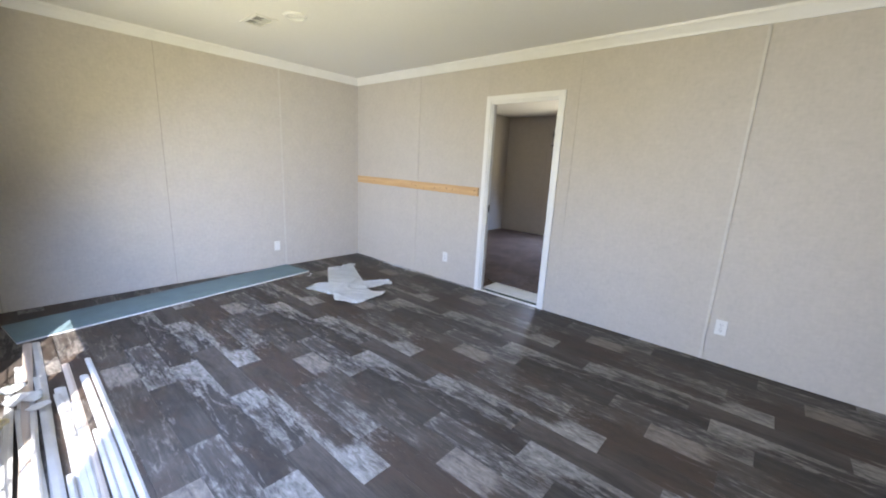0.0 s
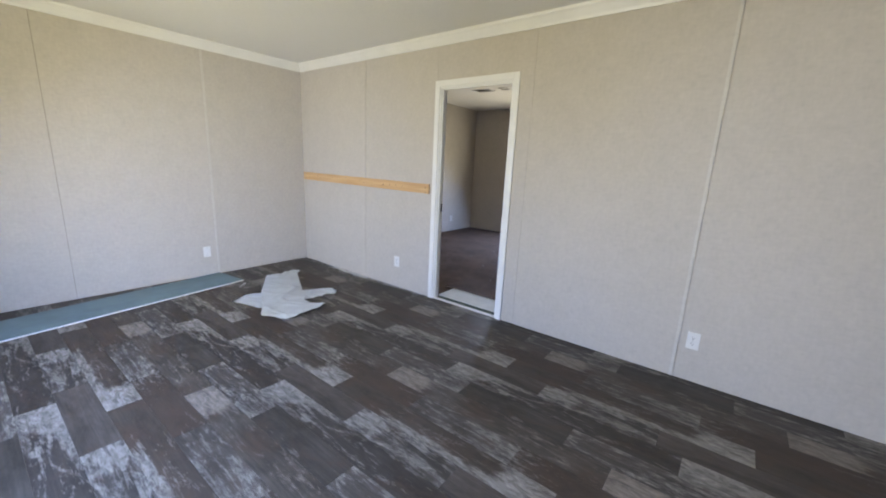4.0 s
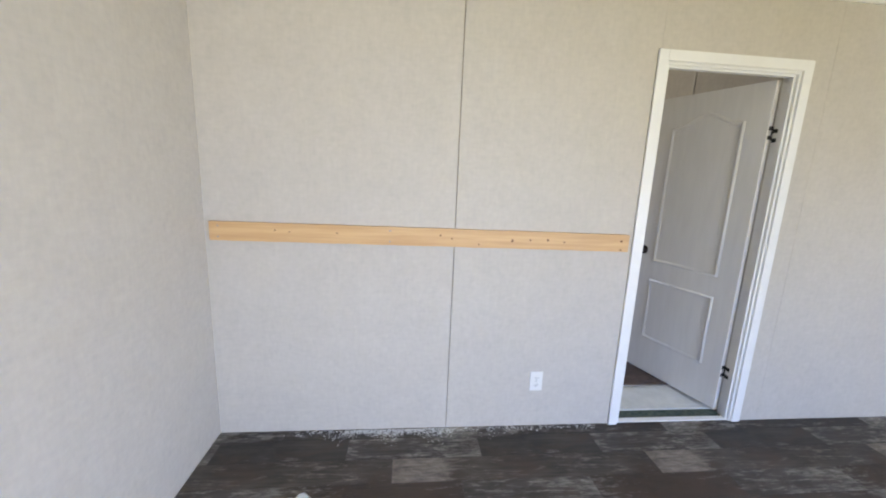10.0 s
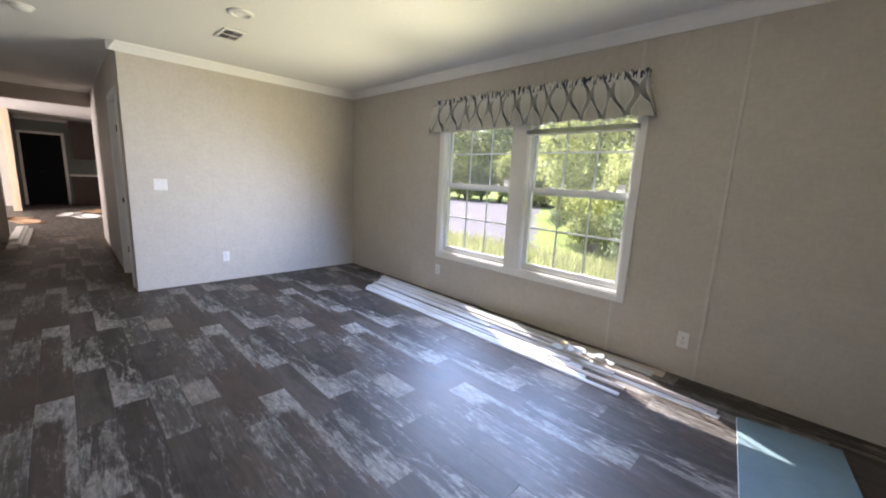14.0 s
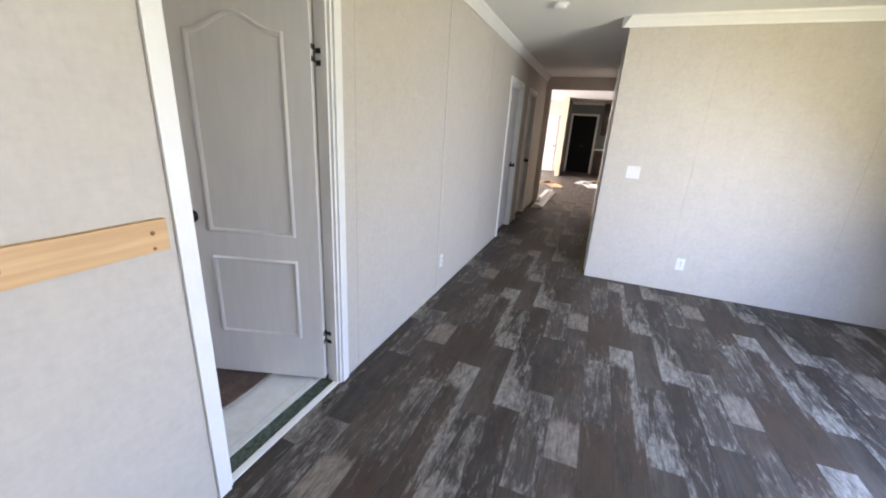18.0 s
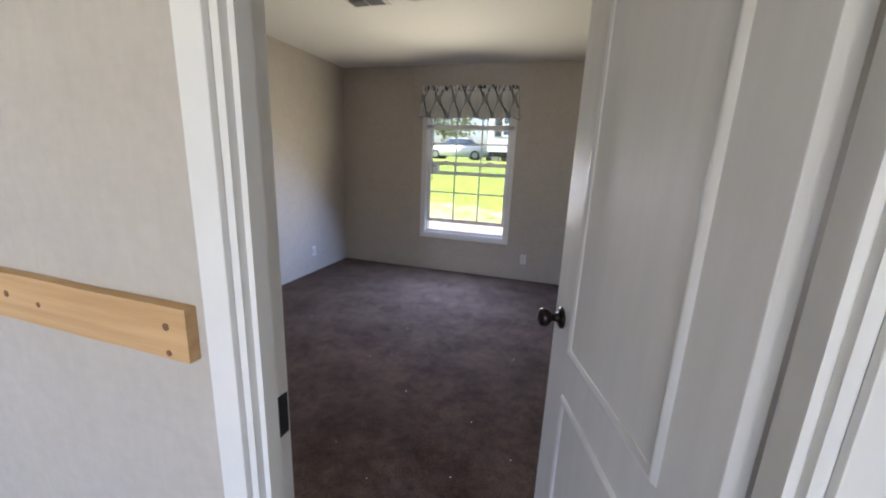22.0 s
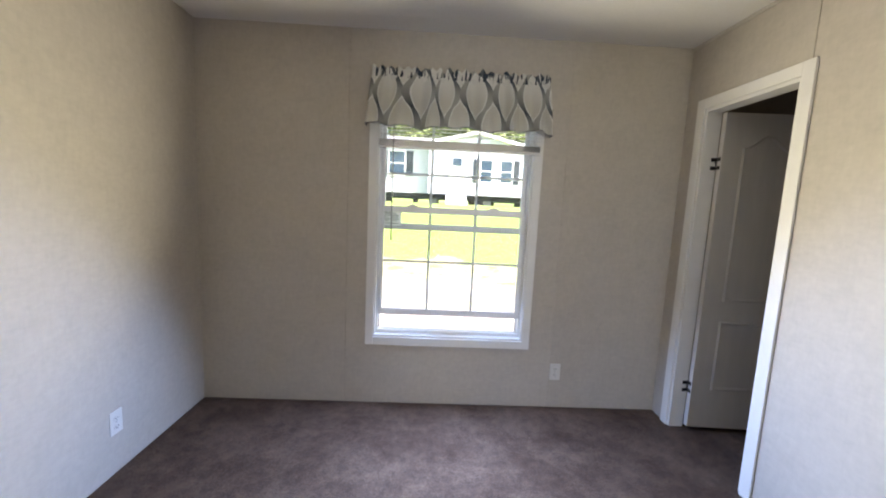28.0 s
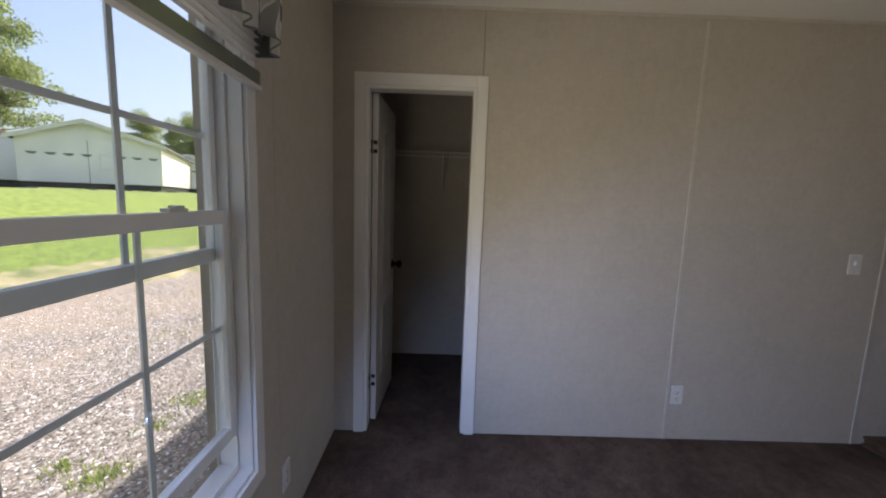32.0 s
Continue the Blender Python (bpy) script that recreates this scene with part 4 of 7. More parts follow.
# ---- windows ----
def sash(parent, name, x0, x1, z0, z1, y, cols=3, rows=2, stile=0.025, rail=0.040, deep=0.026, label="", low=None):
    low = rail if low is None else low
    s = part(name, boxes((x0, x0 + stile, y - deep / 2, y + deep / 2, z0, z1), (x1 - stile, x1, y - deep / 2, y + deep / 2, z0, z1),
                         (x0 + stile, x1 - stile, y - deep / 2, y + deep / 2, z0, z0 + low), (x0 + stile, x1 - stile, y - deep / 2, y + deep / 2, z1 - rail, z1), bevel=0.003), VINYL, parent, label)
    gx0, gx1, gz0, gz1 = x0 + stile, x1 - stile, z0 + low, z1 - rail
    g = part("pane", boxes((gx0 - 0.004, gx1 + 0.004, y - 0.002, y + 0.002, gz0 - 0.004, gz1 + 0.004)), GLASS, s, "clear window pane")
    g.visible_shadow = False
    for i in range(1, cols):
        x = gx0 + (gx1 - gx0) * i / cols
        part("muntin", boxes((x - 0.008, x + 0.008, y + 0.0025, y + 0.0080, gz0, gz1)), VINYL, s)
    for i in range(1, rows):
        z = gz0 + (gz1 - gz0) * i / rows
        part("muntin", boxes((gx0, gx1, y + 0.0085, y + 0.0128, z - 0.008, z + 0.008)), VINYL, s)
    return s


def window(name, m, width, height, label, low_lift=0.0, high_drop=0.0, sash_h=0.0):
    """A double-hung vinyl window. Local x across, y outwards from the inner wall face, z up from the opening's foot."""
    wv = thing(name, m, label, "window", kind="structure")
    h = 0.018
    for nm, a in (("side_jamb", (0, h, 0.045, 0.106, 0, height)), ("side_jamb", (width - h, width, 0.045, 0.106, 0, height)), ("frame_sill", (h, width - h, 0.045, 0.106, 0, 0.035)), ("head_jamb", (h, width - h, 0.045, 0.106, height - h, height))):
        part(nm, boxes(a, bevel=0.003), VINYL, wv)
    for x0, x1 in ((h, h + 0.010), (width - h - 0.010, width - h)):
        part("jamb_track", boxes((x0, x1, 0.1025, 0.1045, 0.035, height - h)), VINYL, wv)
    part("window_sill", boxes((0.0, width, -0.002, 0.0445, -0.001, 0.014), bevel=0.004), TRIM, wv)
    for a in ((0.0, 0.008, 0.0, 0.0445, 0.014, height), (width - 0.008, width, 0.0, 0.0445, 0.014, height), (0.008, width - 0.008, 0.0, 0.0445, height - 0.008, height)):
        part("reveal_board", boxes(a), TRIM, wv)
    x0, x1 = h + 0.002, width - h - 0.002
    lo = sash(wv, "lower_sash", x0, x1, 0.036 + low_lift, 0.036 + low_lift + sash_h, 0.060)
    hi = sash(wv, "upper_sash", x0, x1, height - h - high_drop - sash_h, height - h - high_drop, 0.088)
    if low_lift == 0:
        part("glass_sticker", boxes((x1 - 0.115, x1 - 0.05, 0.0840, 0.0855, height - h - high_drop - sash_h + 0.05, height - h - high_drop - sash_h + 0.125)), PAPER, hi, "small white sticker on the glass")
    for fx in (0.22, 0.78):
        xc = x0 + (x1 - x0) * fx
        zt = 0.036 + low_lift + sash_h
        part("sash_lock", boxes((xc - 0.034, xc + 0.034, 0.048, 0.072, zt, zt + 0.009), (xc - 0.016, xc + 0.018, 0.046, 0.066, zt + 0.009, zt + 0.016), bevel=0.002), PLASTIC, lo)


window("window_bedroom", pose(WIN_B[0], BY1, WIN_B[2]), WIN_B[1] - WIN_B[0], WIN_B[3] - WIN_B[2], "white double-hung vinyl window with the lower sash raised", low_lift=0.106, high_drop=0.034, sash_h=0.735)
mir = pose(WIN_R[1], AY0, WIN_R[2], 0, 0, 180)
window("window_living", mir, WIN_R[1] - WIN_R[0], WIN_R[3] - WIN_R[2], "white double-hung vinyl window, shut, with a lowered blind", sash_h=0.752)
window("window_living", pose(WIN_L[1], AY0, WIN_L[2], 0, 0, 180), WIN_L[1] - WIN_L[0], WIN_L[3] - WIN_L[2], "white double-hung vinyl window, shut", sash_h=0.752)
casing("trim_window_bedroom", 'x', WIN_B[0], WIN_B[1], WIN_B[3], BY1, -1, "white flat-board casing round the bedroom window", bottom=WIN_B[2], sill=True, wide=0.054)
casing("trim_window_living", 'x', WIN_R[0], WIN_L[1], WIN_L[3], AY0, 1, "white flat-board casing round the paired window", bottom=WIN_L[2], sill=True)
solid("trim_mullion", boxes((WIN_R[1], WIN_L[0], AY0 + 0.0005, AY0 + 0.013, WIN_L[2], WIN_L[3]), bevel=0.003), TRIM, "white mullion board between two windows", "mullion", kind="structure")
for nm, x0, x1, y, sy in (("window_kitchen", 12.6, 14.4, BY1, 0), ("window_kitchen", 11.5, 13.0, AY0, 180)):
    window(nm, pose(x0 if sy == 0 else x1, y, 0.6, 0, 0, sy), x1 - x0, 1.35, "white double-hung kitchen window", sash_h=0.67)


# ---- things of the living room ----
def outlet(name, m, label, duplex=True):
    """A cover plate on a wall; local y points into the room."""
    o = thing(name, m, label, "outlet" if duplex else "switch", group="wall plates")
    p = part("cover_plate", boxes((-0.036, 0.036, 0.0, 0.005, -0.058, 0.058), bevel=0.003), PLASTIC, o)
    if duplex:
        for z in (-0.02, 0.02):
            f = part("receptacle", lathe([(0, 0.005), (0.0165, 0.005), (0.0155, 0.0072), (0, 0.0072)], 20, 'Y'), PLASTIC, o, at=pose(0, 0, z))
            part("slots", boxes((-0.008, -0.0055, 0.0066, 0.0078, -0.003, 0.006), (0.0055, 0.008, 0.0066, 0.0078, -0.003, 0.006), (-0.0025, 0.0025, 0.0066, 0.0078, -0.011, -0.006)), SLOT, f)
        part("screw", lathe([(0, 0.005), (0.003, 0.005), (0.0025, 0.006), (0, 0.006)], 10, 'Y'), SCREW, o)
    return o


def switch_plate(name, m, label, gangs=1):
    o = thing(name, m, label, "light switch", group="wall plates")
    hw = 0.036 + 0.023 * (gangs - 1)
    part("cover_plate", boxes((-hw, hw, 0.0, 0.005, -0.058, 0.058), bevel=0.003), PLASTIC, o)
    for g in range(gangs):
        x = (g - (gangs - 1) / 2) * 0.046
        part("toggle", boxes((x - 0.005, x + 0.005, 0.004, 0.014, -0.002, 0.016), bevel=0.002), PLASTIC, o)
        for z in (-0.042, 0.042):
            part("screw", lathe([(0, 0.005), (0.003, 0.005), (0.0025, 0.006), (0, 0.006)], 10, 'Y'), SCREW, o, at=pose(x, 0, z))
    return o


outlet("wall_outlet", pose(1.726, 0.0, 0.285, 0, 0, 180), "white duplex outlet on the wall under the pine board")
outlet("wall_outlet", pose(4.458, 0.0, 0.285, 0, 0, 180), "white duplex outlet on the long greige wall")
switch_plate("blank_plate", pose(0.0, -1.225, 0.272, 0, 0, -90), "white cover plate beside a wall batten", 1)
outlet("wall_outlet", pose(AX1, -2.07, 0.29, 0, 0, 90), "white duplex outlet under the light switch")
switch_plate("wall_switch", pose(AX1, -1.49, 1.12, 0, 0, 90), "white two-gang light switch beside the hall", 2)
outlet("wall_outlet", pose(1.20, AY0, 0.275, 0, 0, 0), "white duplex outlet near the window wall's batten")
outlet("wall_outlet", pose(3.72, AY0, 0.28, 0, 0, 0), "white duplex outlet below the double window")
outlet("wall_outlet", pose(BX0, 3.315, 0.257, 0, 0, -90), "white duplex outlet low on the bedroom wall")
switch_plate("blank_plate", pose(BX0, 0.87, 0.244, 0, 0, -90), "white cover plate low on the bedroom wall", 1)
outlet("wall_outlet", pose(2.341, BY1, 0.26, 0, 0, 180), "white duplex outlet beside the bedroom window")
outlet("wall_outlet", pose(BX1, 1.975, 0.286, 0, 0, 90), "white duplex outlet beside a batten")
switch_plate("wall_switch", pose(BX1, 1.03, 1.11, 0, 0, 90), "white light switch behind the bedroom door", 1)


# pine nailer board screwed to the wall
b = thing("nailer_board", pose(0.03, -0.001, 1.108, 0, 0.35, 0), "bare yellow pine board screwed level along the wall", "board")
bm = boxes((0.0, 2.128, -0.020, 0.0, -0.046, 0.046))
bmesh.ops.subdivide_edges(bm, edges=[e for e in bm.edges if abs(e.verts[0].co.x - e.verts[1].co.x) > 1], cuts=60)
for v in bm.verts:
    v.co.z += 0.0018 * noise.noise((v.co.x * 5, v.co.z * 3, 1)) + 0.001 * noise.noise((v.co.x * 19, v.co.z * 9, 4))
part("board_body", bm, PINE, b)
for x, z, r in ((0.305, 0.012, 0.007), (0.372, 0.006, 0.006), (0.60, 0.006, 0.007), (1.115, 0.012, 0.009), (1.174, -0.003, 0.008), (1.314, -0.028, 0.008), (1.49, -0.004, 0.014),
                (1.585, 0.002, 0.009), (1.68, 0.004, 0.012), (1.77, -0.004, 0.009), (2.085, 0.010, 0.012), (2.085, -0.036, 0.010)):
    part("knot", lathe([(0, -0.0212), (r * 0.55, -0.0208), (r * 0.55, -0.0195), (0, -0.0195)], 14, 'Y'), KNOT, b, "dark knot", at=pose(x, 0, z))
for x in (0.04, 0.86):
    for z in (-0.028, 0.026):
        part("screw", lathe([(0, -0.0224), (0.0042, -0.0218), (0.0042, -0.0195), (0, -0.0195)], 10, 'Y'), SCREW, b, at=pose(x, 0, z))

# blue-grey sheet lying along the end wall
s = thing("floor_board", pose(0.222, -1.085, 0.0, 0, 0, 8.6), "long blue-grey board with a pale cut edge on the floor", "board")
part("board_face", boxes((-0.222, 0.222, -2.45, 0.0, 0.012, 0.0145), bevel=0.0008), BLUEBOARD, s)
part("board_edge", boxes((-0.2225, 0.2225, -2.4505, 0.0005, 0.001, 0.0118)), BOARDEDGE, s, "pale crumbly edge")


def crumpled(name, outline, z, seed, material_, relief=0.017, step=0.014):
    """A thin creased sheet inside an outline on the floor."""
    xs, ys = [p[0] for p in outline], [p[1] for p in outline]
    bm = bmesh.new()
    grid = {}

    def inside(px, py):
        hit = False
        for (ax, ay), (bx, by) in zip(outline, outline[1:] + outline[:1]):
            if (ay > py) != (by > py) and px < (bx - ax) * (py - ay) / (by - ay) + ax:
                hit = not hit
        return hit

    nx, ny = int((max(xs) - min(xs)) / step) + 2, int((max(ys) - min(ys)) / step) + 2
    for i in range(nx):
        for j in range(ny):
            x, y = min(xs) + i * step, min(ys) + j * step
            if inside(x, y):
                crease = max(0.0, 1 - 9 * abs(noise.noise((x * 2.6 + seed, y * 2.6, 0.3)))) + 0.6 * max(0.0, 1 - 7 * abs(noise.noise((x * 4.5 - y * 2, y * 5.5 + seed, 2))))
                hz = 0.75 * relief * crease + 0.65 * relief * (1 + noise.noise((x * 2.4, y * 2.0, seed)))
                grid[i, j] = bm.verts.new((x, y, z + max(0.002, hz)))
    for (i, j), v in list(grid.items()):
        q = [grid.get(k) for k in ((i + 1, j), (i + 1, j + 1), (i, j + 1))]
        if all(q):
            bm.faces.new((v, *q))
        elif sum(k is not None for k in q) == 2:
            bm.faces.new([v] + [k for k in q if k])
    # the rim follows the torn outline
    for v in [v for v in bm.verts if v.is_boundary]:
        near = []
        for (ax, ay), (bx, by) in zip(outline, outline[1:] + outline[:1]):
            d = (bx - ax) ** 2 + (by - ay) ** 2
            k = min(1, max(0, ((v.co.x - ax) * (bx - ax) + (v.co.y - ay) * (by - ay)) / d))
            px, py = ax + k * (bx - ax), ay + k * (by - ay)
            near.append(((px - v.co.x) ** 2 + (py - v.co.y) ** 2, px, py))
        q = min(near)
        v.co.x, v.co.y = q[1], q[2]
    bmesh.ops.solidify(bm, geom=bm.faces[:], thickness=0.0016)
    return finish(name, bm, material_, True)


c = thing("thread_scrap", pose(0.0, 0.0, 0.0), "thin white curled thread lying on the plank floor", "thread")
part("strand", tube([(0.54, -1.09, 0.006), (0.57, -1.085, 0.010), (0.575, -1.11, 0.007), (0.61, -1.13, 0.012), (0.60, -1.15, 0.006), (0.655, -1.18, 0.007)], 0.0022, 6, 0.0018), WRAP, c)
c = thing("plastic_sheeting", Matrix(), "crumpled white sheeting torn and crossed on the plank floor", "sheeting")
part("sheet_strip", crumpled("sheet_strip", [(0.475, -0.505), (0.49, -0.455), (0.515, -0.475), (0.535, -0.44), (0.57, -0.455), (0.62, -0.52), (1.17, -0.80), (1.45, -0.95), (1.58, -0.96), (1.69, -0.86), (1.76, -1.30), (1.55, -1.42), (1.36, -1.31), (1.0, -1.14), (0.55, -0.86), (0.50, -0.76), (0.55, -0.66)], 0.012, 3, WRAP), WRAP, c)
part("sheet_strip", crumpled("sheet_strip", [(1.0, -1.42), (0.90, -1.2), (1.05, -0.98), (1.33, -0.55), (1.42, -0.56), (1.50, -0.64), (1.46, -0.72), (1.43, -0.92), (1.32, -1.12), (1.36, -1.31), (1.2, -1.36)], 0.003, 11, WRAP, relief=0.012), WRAP, c)

# lengths of white trim stacked on the floor along the window wall
rng = random.Random(4)
STRIPS = [  # far x, y there, near x, y there, width, stacked height, wood backing
    (4.66, -3.69, 1.32, -3.655, 0.085, 0.0, False), (4.55, -3.60, 1.60, -3.60, 0.060, 0.0, False), (4.50, -3.56, 0.90, -3.43, 0.045, 0.012, True),
    (4.62, -3.65, 1.95, -3.56, 0.050, 0.014, False), (4.45, -3.50, 1.25, -3.47, 0.055, 0.0, False), (4.40, -3.44, 0.88, -3.385, 0.040, 0.0, False),
    (4.42, -3.40, 1.50, -3.41, 0.040, 0.014, False), (4.36, -3.36, 1.70, -3.33, 0.050, 0.0, False), (4.34, -3.31, 1.38, -3.28, 0.035, 0.0, True),
    (4.33, -3.28, 1.80, -3.35, 0.035, 0.015, False), (4.35, -3.24, 1.62, -3.22, 0.040, 0.0, False), (4.30, -3.195, 1.38, -3.175, 0.030, 0.0, False),
    (4.48, -3.53, 2.05, -3.64, 0.040, 0.024, False), (4.52, -3.585, 1.55, -3.52, 0.035, 0.026, False),
    (4.44, -3.47, 1.85, -3.50, 0.028, 0.013, False), (4.41, -3.43, 2.20, -3.46, 0.030, 0.014, False), (4.38, -3.335, 1.95, -3.30, 0.026, 0.013, False),
    (4.37, -3.27, 2.30, -3.255, 0.024, 0.013, False), (4.57, -3.625, 2.40, -3.62, 0.030, 0.025, False), (4.46, -3.49, 1.70, -3.44, 0.024, 0.026, False), (4.40, -3.385, 2.6, -3.37, 0.026, 0.027, False)]
for fx, fy, nx_, ny_, wd, hz, wood in STRIPS:
    ln = math.hypot(fx - nx_, fy - ny_)
    an = math.degrees(math.atan2(fy - ny_, fx - nx_))
    q = thing("trim_strip", pose(nx_, ny_, hz, 0, 0, an), "long wood-backed trim length lying in the stack on the floor" if wood else "long white trim length lying in the stack on the floor", "trim", group="stack of trim by the window")
    bm = bmesh.new()
    n = 24
    cs = [(-0.49, 0.0), (-0.49, 0.010), (-0.42, 0.0145), (0.1, 0.0145), (0.36, 0.009), (0.48, 0.006), (0.48, 0.0)]
    rows_ = []
    for i in range(n + 1):
        x = ln * i / n
        sag = 0.004 * math.sin(x * 1.7 + hz * 90)
        rows_.append([bm.verts.new((x, u * wd + sag, h)) for u, h in cs])
    for a, b2 in zip(rows_, rows_[1:]):
        for k in range(len(cs)):
            bm.faces.new((a[k], a[(k + 1) % len(cs)], b2[(k + 1) % len(cs)], b2[k]))
    bm.faces.new(rows_[0])
    bm.faces.new(rows_[-1])
    part("trim_body", bm, PINKWOOD if wood else STRIPPAINT, q)
t = thing("board_offcut", pose(1.62, -3.69, 0.0, 0, 0, 3), "pale flat offcut lying between trim and wall", "board")
part("board_body", boxes((-0.36, 0.36, -0.055, 0.055, 0.001, 0.010), bevel=0.001), PINKWOOD, t)
t = thing("tape_roll", pose(1.97, -3.56, 0.026), "small yellowish tape roll lying on the trim", "tape")
part("tape_band", lathe([(0.022, 0), (0.036, 0), (0.038, 0.004), (0.038, 0.018), (0.036, 0.022), (0.022, 0.022), (0.022, 0)], 20), material("yellowed_tape", (0.55, 0.48, 0.30), 0.5, vary=0.1), t, smooth=True)

for x, y, sc, sd in ((1.82, -3.47, 0.16, 5), (1.66, -3.50, 0.11, 6), (1.95, -3.42, 0.10, 7)):
    q = thing("wrap_scrap", pose(x, y, 0.040, 0, 0, sd * 40), "small crumpled scrap of white wrapping on the trim", "scrap", group="wrapping scraps")
    part("scrap_sheet", crumpled("scrap_sheet", [(-0.5 * sc, -0.3 * sc), (0.1 * sc, -0.5 * sc), (0.55 * sc, -0.1 * sc), (0.3 * sc, 0.45 * sc), (-0.4 * sc, 0.4 * sc)], 0.0, sd, WRAP, relief=0.03, step=0.012), WRAP, q)

# ceiling fittings
def downlight(m, label):
    d = thing("recessed_light", m, label, "ceiling light", group="recessed lights")
    part("trim_ring", lathe([(0.056, -0.001), (0.060, -0.014), (0.066, -0.018), (0.082, -0.013), (0.090, -0.003), (0.090, 0.0), (0.056, 0.0), (0.056, -0.001)], 32), PLASTIC, d, smooth=True)
    part("lens", lathe([(0, -0.002), (0.03, -0.002), (0.0555, -0.001), (0.0555, 0.0), (0, 0.0)], 32), LAMPGLASS, d, "frosted lens, unlit", smooth=True)


def air_vent(m, label):
    v = thing("ceiling_vent", m, label, "ceiling vent", group="ceiling vents")
    part("vent_frame", boxes((-0.15, 0.15, -0.09, -0.066, -0.010, 0), (-0.15, 0.15, 0.066, 0.09, -0.010, 0), (-0.15, -0.12, -0.066, 0.066, -0.010, 0), (0.12, 0.15, -0.066, 0.066, -0.010, 0), bevel=0.003), PLASTIC, v)
    # flat dark sheet in place of the shaded hollow above the slats
    part("backing", boxes((-0.12, 0.12, -0.066, 0.066, -0.0015, -0.0005)), DUCT, v, "dark sheet painted as the shade behind the slats")
    for k in range(8):
        y = -0.056 + k * 0.016
        bm = boxes((-0.12, 0.12, -0.0042, 0.0042, -0.0006, 0.0006))
        bmesh.ops.rotate(bm, verts=bm.verts[:], matrix=Matrix.Rotation(radians(50 if k < 4 else -50), 3, 'X'))
        bmesh.ops.translate(bm, verts=bm.verts[:], vec=(0, y, -0.006))
        part("slat", bm, VENTSLAT, v)
    part("divider", boxes((-0.004, 0.004, -0.066, 0.066, -0.0105, -0.002)), PLASTIC, v)


downlight(pose(1.528, -1.72, CEIL), "white recessed ceiling light near a vent")
downlight(pose(3.872, -1.80, CEIL), "white recessed ceiling light near a vent")
downlight(pose(1.63, 2.18, CEIL_B), "white recessed ceiling light in the bedroom")
air_vent(pose(1.16, -1.838, CEIL, 0, 0, 0), "white slatted ceiling vent")
air_vent(pose(4.435, -1.893, CEIL, 0, 0, 0), "white slatted ceiling vent")
air_vent(pose(1.27, 2.21, CEIL_B, 0, 0, 0), "white slatted ceiling vent in the bedroom")
d = thing("smoke_alarm", pose(5.10, -0.663, CEIL), "white round smoke alarm on the ceiling by the hall", "smoke alarm")
part("base_plate", lathe([(0, -0.012), (0.070, -0.012), (0.072, -0.004), (0.072, 0), (0, 0)], 32), PLASTIC, d, smooth=True)
part("sensor_cap", lathe([(0, -0.042), (0.030, -0.041), (0.048, -0.034), (0.056, -0.02), (0.058, -0.012), (0, -0.012)], 32), PLASTIC, d, smooth=True)


